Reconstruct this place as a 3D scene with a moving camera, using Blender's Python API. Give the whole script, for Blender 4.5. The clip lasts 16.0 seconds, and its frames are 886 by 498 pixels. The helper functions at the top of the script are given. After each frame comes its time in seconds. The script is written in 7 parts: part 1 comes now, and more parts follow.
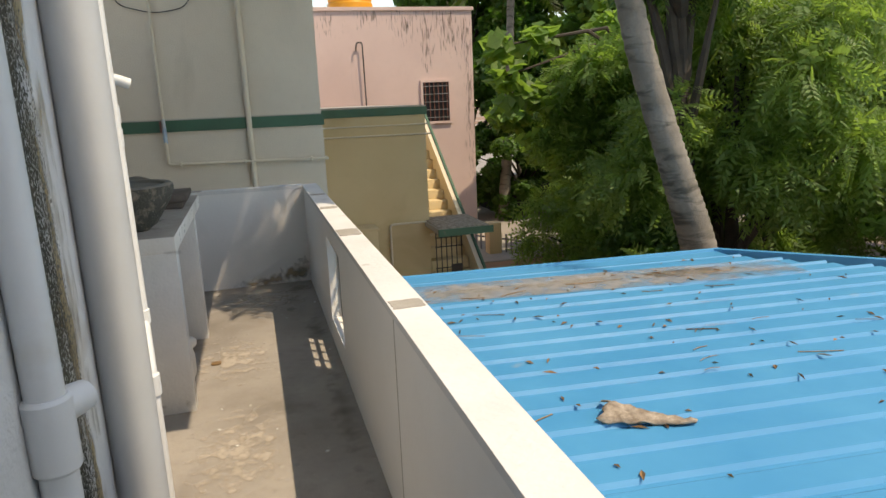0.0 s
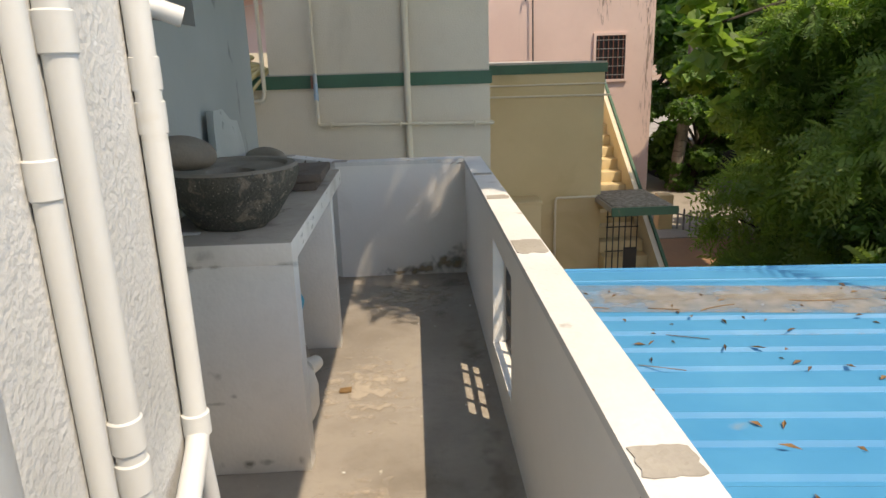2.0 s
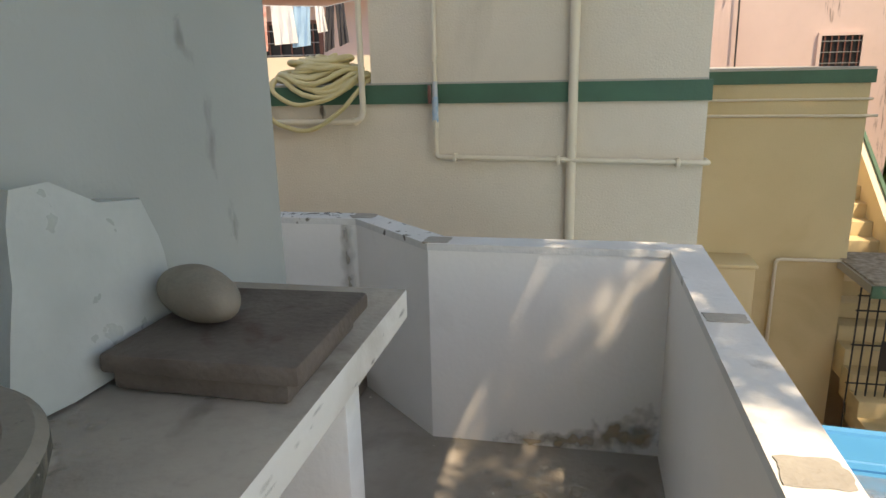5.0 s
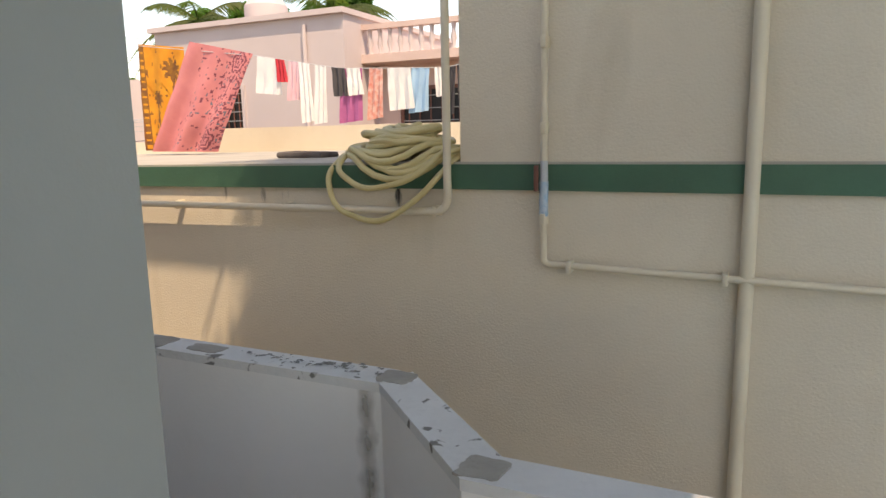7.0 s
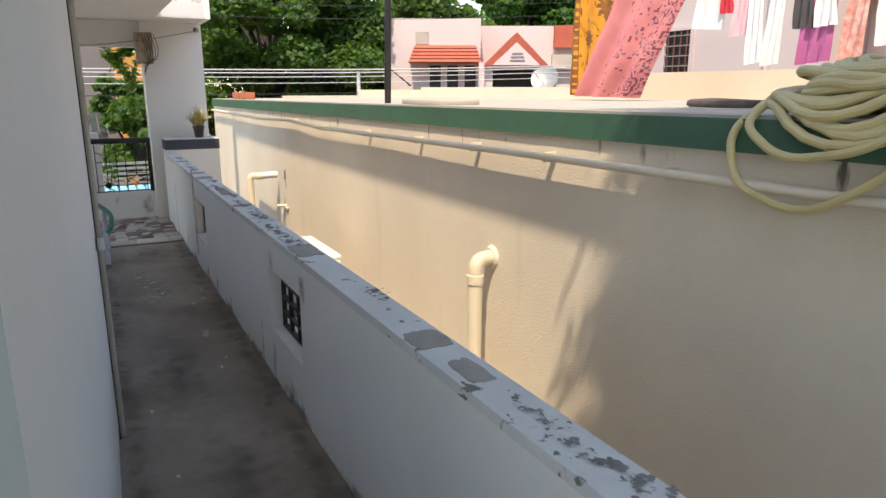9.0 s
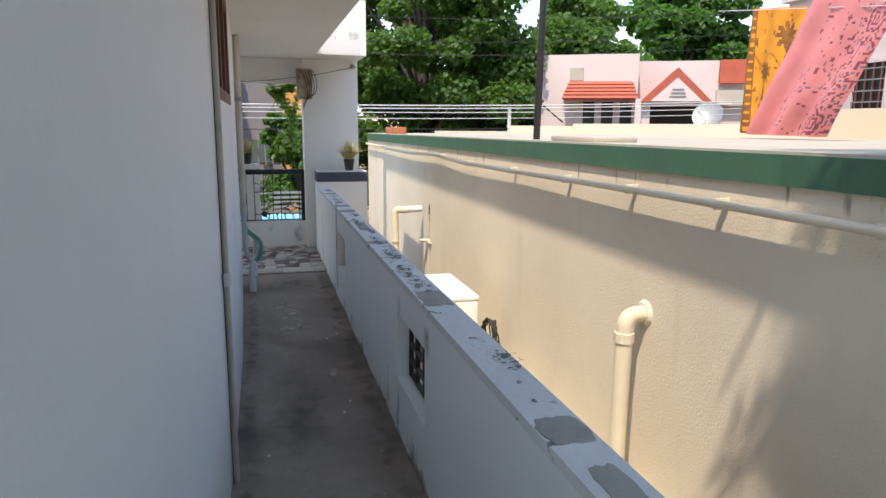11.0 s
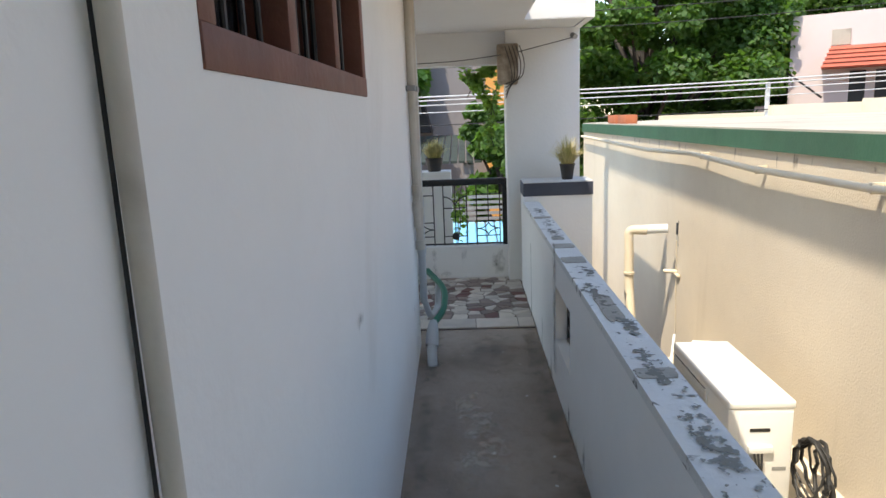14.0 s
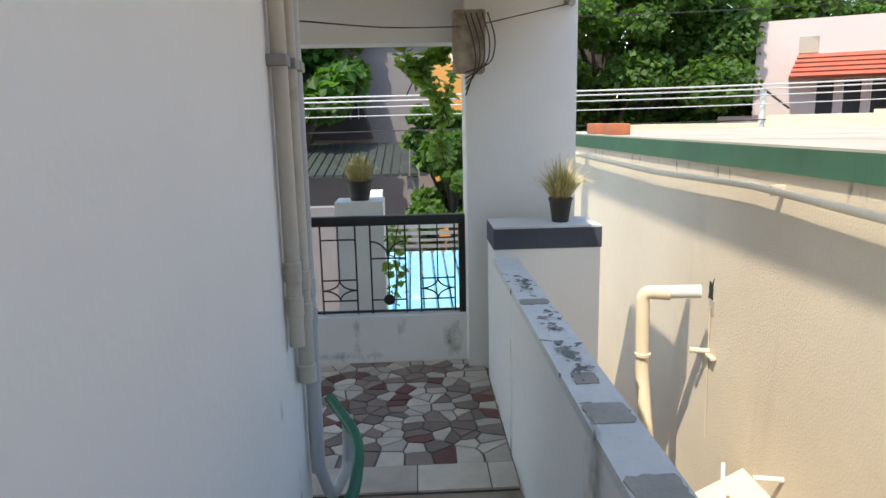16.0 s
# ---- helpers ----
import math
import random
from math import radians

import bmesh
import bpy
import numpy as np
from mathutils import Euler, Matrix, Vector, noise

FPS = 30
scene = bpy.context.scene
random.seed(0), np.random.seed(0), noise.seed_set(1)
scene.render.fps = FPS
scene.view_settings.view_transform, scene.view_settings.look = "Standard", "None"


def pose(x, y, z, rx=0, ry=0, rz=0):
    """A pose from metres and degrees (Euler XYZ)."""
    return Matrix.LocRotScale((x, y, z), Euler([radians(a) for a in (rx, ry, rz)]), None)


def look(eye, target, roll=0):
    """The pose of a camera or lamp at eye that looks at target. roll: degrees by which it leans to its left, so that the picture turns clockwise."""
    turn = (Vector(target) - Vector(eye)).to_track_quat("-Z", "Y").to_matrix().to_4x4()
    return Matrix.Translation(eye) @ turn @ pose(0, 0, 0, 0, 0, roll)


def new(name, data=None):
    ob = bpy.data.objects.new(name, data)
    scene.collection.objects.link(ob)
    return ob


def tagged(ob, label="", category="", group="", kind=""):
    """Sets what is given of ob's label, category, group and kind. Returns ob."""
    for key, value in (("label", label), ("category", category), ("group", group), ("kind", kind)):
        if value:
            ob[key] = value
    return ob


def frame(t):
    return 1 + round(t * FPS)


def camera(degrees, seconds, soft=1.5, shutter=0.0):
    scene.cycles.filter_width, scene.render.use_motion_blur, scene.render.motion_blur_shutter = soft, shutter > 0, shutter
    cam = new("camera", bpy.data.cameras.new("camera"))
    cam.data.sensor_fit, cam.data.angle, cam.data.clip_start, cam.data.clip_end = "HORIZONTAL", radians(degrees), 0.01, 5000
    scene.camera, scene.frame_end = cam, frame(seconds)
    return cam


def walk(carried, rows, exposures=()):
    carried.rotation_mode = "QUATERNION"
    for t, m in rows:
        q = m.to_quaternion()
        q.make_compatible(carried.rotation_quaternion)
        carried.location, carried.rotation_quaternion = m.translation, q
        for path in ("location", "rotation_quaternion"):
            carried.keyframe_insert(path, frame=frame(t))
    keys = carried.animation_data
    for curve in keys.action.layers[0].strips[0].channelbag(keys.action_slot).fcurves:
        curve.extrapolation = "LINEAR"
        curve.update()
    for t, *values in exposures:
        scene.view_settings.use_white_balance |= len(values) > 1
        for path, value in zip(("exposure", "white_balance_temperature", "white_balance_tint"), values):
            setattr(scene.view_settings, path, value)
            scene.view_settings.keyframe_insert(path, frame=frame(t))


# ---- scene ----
cam = camera(67.3, 16.0)
PATH = [
    (0, (0.534, 0.431, 1.546), (1.056, 2.312, 1.11), -2.4),
    (0.5, (0.548, 0.641, 1.532), (0.922, 2.543, 1.039), -2.5),
    (1, (0.603, 0.839, 1.55), (0.755, 2.767, 1.043), -2.4),
    (1.5, (0.619, 1.23, 1.526), (0.796, 3.157, 1.023), -0.6),
    (2, (0.575, 1.591, 1.552), (0.649, 3.514, 1.008), -1.7),
    (2.5, (0.655, 1.938, 1.54), (0.568, 3.87, 1.029), -1.7),
    (3, (0.664, 2.332, 1.507), (0.649, 4.265, 0.996), 0.4),
    (3.5, (0.631, 2.684, 1.519), (0.529, 4.591, 0.927), -1.8),
    (4, (0.647, 3.193, 1.492), (0.388, 5.099, 0.944), -0.2),
    (4.2, (0.631, 3.341, 1.495), (0.315, 5.244, 0.969), -0.4),
    (6.3, (0.551, 4.745, 1.599), (0.059, 6.616, 1.091), -2.5),
    (6.5, (0.533, 4.874, 1.599), (-0.071, 6.734, 1.18), -2.8),
    (7, (0.535, 5.19, 1.592), (-0.299, 6.976, 1.257), -1.1),
    (7.5, (0.447, 5.516, 1.561), (-0.412, 7.273, 1.143), 0.8),
    (8, (0.297, 5.801, 1.56), (-0.813, 7.382, 1.042), -0.7),
    (8.5, (0.277, 5.976, 1.545), (-1.326, 7.065, 1.05), 1.4),
    (9, (0.147, 6.103, 1.551), (-1.571, 7.012, 1.083), 0.1),
    (9.5, (0.133, 6.194, 1.551), (-1.736, 6.784, 1.15), 0.1),
    (9.7, (0.113, 6.218, 1.551), (-1.773, 6.766, 1.172), 0.3),
    (11.8, (-0.419, 6.252, 1.526), (-2.326, 6.728, 1.158), 0.8),
    (12, (-0.508, 6.256, 1.519), (-2.434, 6.659, 1.156), 1.3),
    (12.5, (-0.829, 6.353, 1.562), (-2.791, 6.498, 1.203), 4.2),
    (13, (-1.236, 6.366, 1.538), (-3.196, 6.432, 1.145), 3.1),
    (13.5, (-1.702, 6.393, 1.563), (-3.66, 6.483, 1.165), -1.0),
    (14, (-2.193, 6.393, 1.577), (-4.153, 6.309, 1.183), -2.3),
    (14.5, (-2.683, 6.435, 1.56), (-4.636, 6.451, 1.127), -0.6),
    (15, (-3.214, 6.421, 1.557), (-5.163, 6.428, 1.11), -1.2),
    (15.5, (-3.718, 6.409, 1.562), (-5.678, 6.421, 1.165), 1.6),
    (16, (-4.226, 6.437, 1.573), (-6.187, 6.515, 1.188), -1.2),
]
LIGHT = [(0.0, 0.84, 8900, 13), (1.5, 0.89, 8750, 14), (2.5, 1.10, 9200, 14), (3.0, 1.22, 9500, 15), (3.5, 1.24, 9500, 15), (4.0, 1.30, 9600, 15), (6.5, 1.52, 9900, 16), (7.0, 1.22, 9800, 18), (7.5, 1.22, 9700, 18), (9.0, 1.38, 8300, 14), (12.0, 1.36, 7500, 12), (13.0, 1.50, 7500, 11), (14.0, 1.54, 7550, 10), (16.0, 1.48, 7600, 9)]
walk(cam, [(t, look(eye, target, roll)) for t, eye, target, roll in PATH], LIGHT)

# ---- light ----
SUN_TO = Vector((0.4256, -0.36, 1.0)).normalized()
world = bpy.data.worlds.new("world")
scene.world = world
world.use_nodes = True
wn = world.node_tree.nodes
sky = wn.new("ShaderNodeTexSky")
sky.sky_type, sky.sun_disc = "NISHITA", False
sky.sun_elevation = math.asin(SUN_TO.z)
sky.sun_rotation = math.atan2(SUN_TO.x, SUN_TO.y)
sky.dust_density, sky.air_density, sky.ozone_density = 0.5, 1.0, 1.5
world.node_tree.links.new(sky.outputs[0], wn["Background"].inputs[0])
wn["Background"].inputs[1].default_value = 0.15
sun_data = bpy.data.lights.new("sun", "SUN")
sun_data.energy, sun_data.angle, sun_data.color = 2.25, radians(0.5), (1.0, 0.95, 0.87)
sun = new("sun", sun_data)
sun.matrix_world = look(SUN_TO * 60, (0, 0, 0))


# ---- building helpers ----
def thing(name, loc, label, category, group="", kind=""):
    ob = new(name)
    ob.location = loc
    ob.empty_display_size = 0.1
    return tagged(ob, label, category, group, kind)


def origin_of(ob):
    p = Vector((0, 0, 0))
    while ob:
        p += ob.location
        ob = ob.parent
    return p


def to_mesh(name, bm, material, flat=False):
    me = bpy.data.meshes.new(name)
    bmesh.ops.recalc_face_normals(bm, faces=bm.faces)
    bm.to_mesh(me)
    bm.free()
    if not flat:
        me.polygons.foreach_set("use_smooth", [True] * len(me.polygons))
        me.set_sharp_from_angle(angle=radians(35))
    for m in (material if isinstance(material, (list, tuple)) else [material]):
        me.materials.append(m)
    return me


def part(name, bm, material, parent, label="", flat=False):
    base = origin_of(parent)
    bmesh.ops.translate(bm, vec=-base, verts=bm.verts)
    ob = new(name, to_mesh(name, bm, material, flat))
    ob.parent = parent
    return tagged(ob, label)


def solid(name, bm, material, label, category="", group="", kind="", flat=False):
    """One mesh that is a thing of its own; its origin lies at its base."""
    lo = [min(v.co[i] for v in bm.verts) for i in range(3)]
    hi = [max(v.co[i] for v in bm.verts) for i in range(3)]
    base = Vector(((lo[0] + hi[0]) / 2, (lo[1] + hi[1]) / 2, lo[2]))
    bmesh.ops.translate(bm, vec=-base, verts=bm.verts)
    ob = new(name, to_mesh(name, bm, material, flat))
    ob.location = base
    return tagged(ob, label, category, group, kind)


def B():
    return bmesh.new()


def hexa(bm, low, high):
    """A block from four low and four high corners."""
    vs = [bm.verts.new(p) for p in (*low, *high)]
    for f in ((3, 2, 1, 0), (4, 5, 6, 7), (0, 1, 5, 4), (1, 2, 6, 5), (2, 3, 7, 6), (3, 0, 4, 7)):
        bm.faces.new([vs[i] for i in f])
    return bm


def bx(bm, x0, x1, y0, y1, z0, z1, bevel=0.0, seg=2):
    if bevel:
        t = bmesh.new()
        bx(t, x0, x1, y0, y1, z0, z1)
        bmesh.ops.bevel(t, geom=t.edges[:], offset=bevel, segments=seg, affect="EDGES", profile=0.5)
        me = bpy.data.meshes.new("tmp")
        t.to_mesh(me)
        t.free()
        bm.from_mesh(me)
        bpy.data.meshes.remove(me)
        return bm
    return hexa(bm, [(x0, y0, z0), (x1, y0, z0), (x1, y1, z0), (x0, y1, z0)], [(x0, y0, z1), (x1, y0, z1), (x1, y1, z1), (x0, y1, z1)])


def tube(bm, pts, r, seg=12, closed=False):
    """A round bar along points; r may be one radius or one for each point."""
    pts = [Vector(p) for p in pts]
    n = len(pts)
    rs = r if isinstance(r, (list, tuple)) else [r] * n
    up = None
    rings = []
    for i, p in enumerate(pts):
        a = pts[i - 1] if (i > 0 or closed) else p
        b = pts[(i + 1) % n] if (i < n - 1 or closed) else p
        d = (b - a).normalized()
        if up is None:
            up = Vector((0, 0, 1)) if abs(d.z) < 0.9 else Vector((1, 0, 0))
        u = (up - d * up.dot(d)).normalized()
        w = d.cross(u)
        up = u
        rings.append([bm.verts.new(p + (u * math.cos(k * math.tau / seg) + w * math.sin(k * math.tau / seg)) * rs[i]) for k in range(seg)])
    pairs = list(zip(rings, rings[1:])) + ([(rings[-1], rings[0])] if closed else [])
    for a, b in pairs:
        for k in range(seg):
            bm.faces.new((a[k], a[(k + 1) % seg], b[(k + 1) % seg], b[k]))
    if not closed:
        bm.faces.new(rings[0][::-1])
        bm.faces.new(rings[-1])
    return bm


def bend(points, r=0.05, n=5):
    """Rounds the corners of a polyline."""
    pts = [Vector(p) for p in points]
    out = [pts[0]]
    for a, p, b in zip(pts, pts[1:], pts[2:]):
        u, v = (a - p), (b - p)
        k = min(r, u.length * 0.45, v.length * 0.45)
        s, e = p + u.normalized() * k, p + v.normalized() * k
        for i in range(n + 1):
            t = i / n
            out.append(s * (1 - t) ** 2 + p * 2 * t * (1 - t) + e * t * t)
    out.append(pts[-1])
    return out


def lathe(bm, profile, at, seg=32, squash=(1, 1)):
    """Turns a profile of (radius, height) round an upright axis."""
    rings = []
    for r, z in profile:
        rings.append([bm.verts.new((at[0] + r * squash[0] * math.cos(k * math.tau / seg), at[1] + r * squash[1] * math.sin(k * math.tau / seg), at[2] + z)) for k in range(seg)])
    for a, b in zip(rings, rings[1:]):
        for k in range(seg):
            bm.faces.new((a[k], a[(k + 1) % seg], b[(k + 1) % seg], b[k]))
    bm.faces.new(rings[0][::-1])
    bm.faces.new(rings[-1])
    return bm


def rough_up(bm, amount, scale, cuts=0):
    if cuts:
        bmesh.ops.subdivide_edges(bm, edges=bm.edges[:], cuts=cuts, use_grid_fill=True)
    for v in bm.verts:
        v.co += noise.noise_vector(v.co * scale) * amount
    return bm


def wall_bm(bm, axis, a0, a1, t0, t1, z0, top, holes=()):
    """A wall along x or y from a0 to a1, between t0 and t1, with holes (from, to, sill, lintel); top is a height or a function of the place."""
    f = top if callable(top) else (lambda a: top)
    cuts = sorted({a0, a1, *(h for o in holes for h in o[:2])})

    def block(p, q, zl, zh):
        c = [(p, t0), (q, t0), (q, t1), (p, t1)] if axis == "x" else [(t0, p), (t1, p), (t1, q), (t0, q)]
        hs = [zh(a) for a in ((p, q, q, p) if axis == "x" else (p, p, q, q))]
        hexa(bm, [(x, y, zl) for x, y in c], [(x, y, h) for (x, y), h in zip(c, hs)])

    for p, q in zip(cuts, cuts[1:]):
        inside = [o for o in holes if o[0] <= p and q <= o[1]]
        if inside:
            o = inside[0]
            block(p, q, z0, lambda a: o[2])
            block(p, q, o[3], f)
        else:
            block(p, q, z0, f)
    bmesh.ops.remove_doubles(bm, verts=bm.verts[:], dist=1e-5)
    return bm


# ---- materials ----
def material(name, colour, other=None, rough=0.7, metal=0.0, scale=3.0, bump=0.15, bump_scale=60.0, stain=None, stain_scale=1.2, stain_from=0.55, stain_to=0.75,
             streak=1.0, fine=0.5, random_tint=0.0, island=False, alpha_glass=False, spec=0.5, speckle=None, speckle_at=0.7, speckle_scale=40.0):
    m = bpy.data.materials.new(name)
    m.use_nodes = True
    t = m.node_tree
    N, L = t.nodes, t.links
    p = N["Principled BSDF"]
    p.inputs["Roughness"].default_value, p.inputs["Metallic"].default_value = rough, metal
    p.inputs["Specular IOR Level"].default_value = spec
    geo = N.new("ShaderNodeNewGeometry")

    def noise_at(s, detail=4.0, squeeze=1.0, distort=0.0):
        mp = N.new("ShaderNodeMapping")
        mp.inputs["Scale"].default_value = (s, s, s * squeeze)
        L.new(geo.outputs["Position"], mp.inputs["Vector"])
        n = N.new("ShaderNodeTexNoise")
        n.inputs["Scale"].default_value, n.inputs["Detail"].default_value, n.inputs["Distortion"].default_value = 1.0, detail, distort
        L.new(mp.outputs[0], n.inputs["Vector"])
        return n.outputs["Fac"]

    def ramp(src, a, b):
        r = N.new("ShaderNodeMapRange")
        r.inputs["From Min"].default_value, r.inputs["From Max"].default_value = a, b
        L.new(src, r.inputs["Value"])
        return r.outputs[0]

    def mix(fac, a, b):
        x = N.new("ShaderNodeMix")
        x.data_type = "RGBA"
        for src, i in ((fac, 0), (a, 6), (b, 7)):
            if isinstance(src, (tuple, list)):
                x.inputs[i].default_value = (*src, 1)
            else:
                L.new(src, x.inputs[i])
        return x.outputs[2]

    other = other or tuple(c * 0.82 for c in colour)
    col = mix(ramp(noise_at(scale), 0.3, 0.7), colour, other)
    grain = mix(ramp(noise_at(scale * 14, 3.0), 0.35, 0.75), col, tuple(c * (1 - 0.35 * fine) for c in other))
    f = N.new("ShaderNodeMath")
    f.operation, f.inputs[1].default_value = "MULTIPLY", fine
    L.new(ramp(noise_at(scale * 9, 3.0), 0.4, 0.8), f.inputs[0])
    col = mix(f.outputs[0], col, grain)
    if stain:
        col = mix(ramp(noise_at(stain_scale, 8.0, streak, 0.6), stain_from, stain_to), col, stain)
    if speckle:
        col = mix(ramp(noise_at(speckle_scale, 2.0), speckle_at, speckle_at + 0.06), col, speckle)
    if random_tint:
        src = geo.outputs["Random Per Island"] if island else N.new("ShaderNodeObjectInfo").outputs["Random"]
        hsv = N.new("ShaderNodeHueSaturation")
        r = N.new("ShaderNodeMapRange")
        r.inputs["To Min"].default_value, r.inputs["To Max"].default_value = 1 - random_tint, 1 + random_tint
        L.new(src, r.inputs["Value"])
        L.new(r.outputs[0], hsv.inputs["Value"])
        L.new(col, hsv.inputs["Color"])
        col = hsv.outputs[0]
    L.new(col, p.inputs["Base Color"])
    if bump:
        b = N.new("ShaderNodeBump")
        b.inputs["Strength"].default_value, b.inputs["Distance"].default_value = bump, 0.01
        L.new(noise_at(bump_scale, 4.0), b.inputs["Height"])
        L.new(b.outputs[0], p.inputs["Normal"])
    rr = N.new("ShaderNodeMapRange")
    rr.inputs["To Min"].default_value, rr.inputs["To Max"].default_value = max(0.02, rough - 0.1), min(1, rough + 0.12)
    L.new(noise_at(scale * 3), rr.inputs["Value"])
    L.new(rr.outputs[0], p.inputs["Roughness"])
    return m


def leaf_material(name, colour, other):
    m = material(name, colour, other, rough=0.55, scale=0.8, bump=0, random_tint=0.35, island=True, fine=0.2)
    t = m.node_tree
    N, L = t.nodes, t.links
    p, out = N["Principled BSDF"], N["Material Output"]
    tr = N.new("ShaderNodeBsdfTranslucent")
    tr.inputs[0].default_value = (colour[0] * 2.2, colour[1] * 2.2, colour[2] * 1.2, 1)
    mx = N.new("ShaderNodeMixShader")
    mx.inputs[0].default_value = 0.45
    L.new(p.outputs[0], mx.inputs[1])
    L.new(tr.outputs[0], mx.inputs[2])
    L.new(mx.outputs[0], out.inputs["Surface"])
    return m


def decal_material(name, colour, other, soft=0.35, grain=6.0, streaky=1.0, tall=2.0, bias=-0.62, gain=2.2, most=1.0):
    """Stains with ragged, fading edges, laid as a film on a surface."""
    m = material(name, colour, other, rough=0.95, scale=6, bump=0.2, fine=0.6)
    t = m.node_tree
    N, L = t.nodes, t.links
    uv = N.new("ShaderNodeUVMap")
    mp = N.new("ShaderNodeMapping")
    mp.inputs["Location"].default_value = (-1, -tall / 2, 0)
    mp.inputs["Scale"].default_value = (2, tall, 0)
    L.new(uv.outputs[0], mp.inputs["Vector"])
    ln = N.new("ShaderNodeVectorMath")
    ln.operation = "LENGTH"
    L.new(mp.outputs[0], ln.inputs[0])
    geo = N.new("ShaderNodeNewGeometry")
    mp2 = N.new("ShaderNodeMapping")
    mp2.inputs["Scale"].default_value = (grain, grain, grain * streaky)
    L.new(geo.outputs["Position"], mp2.inputs["Vector"])
    n = N.new("ShaderNodeTexNoise")
    n.inputs["Scale"].default_value, n.inputs["Detail"].default_value = 1.0, 7.0
    L.new(mp2.outputs[0], n.inputs["Vector"])
    a = N.new("ShaderNodeMath")
    a.operation, a.inputs[1].default_value = "MULTIPLY_ADD", -1.05
    L.new(ln.outputs["Value"], a.inputs[0])
    g = N.new("ShaderNodeMath")
    g.operation, g.inputs[1].default_value, g.inputs[2].default_value = "MULTIPLY_ADD", gain, bias + 1.2 - gain / 2
    L.new(n.outputs["Fac"], g.inputs[0])
    L.new(g.outputs[0], a.inputs[2])
    r = N.new("ShaderNodeMapRange")
    r.inputs["From Min"].default_value, r.inputs["From Max"].default_value = 0.02, 0.02 + soft
    r.inputs["To Max"].default_value = most
    L.new(a.outputs[0], r.inputs["Value"])
    L.new(r.outputs[0], N["Principled BSDF"].inputs["Alpha"])
    return m


def decal(parent, at, u, v, mat, name="stain"):
    """A thin film centred at a place, with half extents u and v."""
    base = origin_of(parent)
    c, u, v = Vector(at) - base, Vector(u), Vector(v)
    me = bpy.data.meshes.new(name)
    me.from_pydata([c - u - v, c + u - v, c + u + v, c - u + v], [], [(0, 1, 2, 3)])
    uvl = me.uv_layers.new(name="UVMap")
    for i, q in enumerate(((0, 0), (1, 0), (1, 1), (0, 1))):
        uvl.data[i].uv = q
    me.materials.append(mat)
    ob = new(name, me)
    ob.parent = parent
    return ob


D_BROWN = decal_material("brown_damp_film", (0.56, 0.45, 0.31), (0.47, 0.37, 0.25), 1.0, 18, 1.0, 2.0, -0.5, 2.0, 0.85)
D_GREY = decal_material("grey_cement_smear", (0.40, 0.385, 0.35), (0.30, 0.29, 0.26), 0.9, 20, 0.6, 2.0, -0.6, 2.0, 0.6)
D_DARK = decal_material("dark_floor_film", (0.17, 0.145, 0.12), (0.12, 0.10, 0.085), 1.2, 12, 1.0, 2.0, -0.5, 2.2, 0.6)
D_PALE = decal_material("pale_lime_smear", (0.60, 0.53, 0.45), (0.50, 0.44, 0.37), 0.7, 14, 1.0, 2.0, -0.5, 3.0, 0.75)
D_FLAKE = decal_material("flaked_bare_cement", (0.25, 0.245, 0.225), (0.18, 0.175, 0.155), 0.14, 34, 1.0, 2.0, -0.85, 5.0, 0.85)
D_MOULD = decal_material("black_mould_film", (0.05, 0.05, 0.042), (0.10, 0.085, 0.05), 0.25, 30, 0.6)
D_MOULDBAND = decal_material("black_mould_band", (0.045, 0.047, 0.038), (0.09, 0.085, 0.06), 0.35, 150, 0.8, 0.3, -0.5, 7.0, 0.95)
D_OCHREBAND = decal_material("ochre_damp_band", (0.42, 0.32, 0.17), (0.33, 0.25, 0.13), 0.9, 24, 0.3, 0.3, -0.5, 4.0, 0.7)
D_GREYBAND = decal_material("grey_cement_band", (0.44, 0.41, 0.36), (0.38, 0.355, 0.31), 0.9, 18, 0.6, 0.3, -0.5, 1.3, 0.7)
D_DUST = decal_material("leaf_dust_film", (0.40, 0.36, 0.30), (0.30, 0.26, 0.20), 1.4, 7, 1.0, 2.0, -0.6, 2.0, 0.6)
D_SOOT = decal_material("rain_soot_streak", (0.13, 0.10, 0.085), (0.22, 0.18, 0.15), 0.8, 26, 0.12, 2.0, -0.8, 5.5, 0.5)
D_DUSTBAND = decal_material("roof_dust_band", (0.34, 0.325, 0.30), (0.25, 0.235, 0.21), 1.3, 5, 1.0, 0.9, 0.15, 2.2, 0.8)

WHITE = material("white_wall_paint", (0.84, 0.83, 0.805), (0.785, 0.775, 0.75), rough=0.75, scale=1.1, bump=0.12, bump_scale=45, stain=(0.52, 0.49, 0.43), stain_scale=0.7, stain_from=0.62, stain_to=0.9, fine=0.25)
# Bluish paint with the alcove's shade darkened into its colour.
BLUESHADED = material("shaded_bluish_wall_paint", (0.39, 0.425, 0.42), (0.335, 0.37, 0.365), rough=0.75, scale=1.3, bump=0.15, stain=(0.33, 0.36, 0.35), stain_from=0.62, stain_to=0.95, fine=0.2)
ROUGHWHITE = material("rough_white_plaster", (0.66, 0.67, 0.67), (0.57, 0.575, 0.565), rough=0.9, scale=4, bump=0.4, bump_scale=70, stain=(0.35, 0.28, 0.17), stain_scale=2.2, stain_from=0.68, stain_to=0.85, fine=0.4)
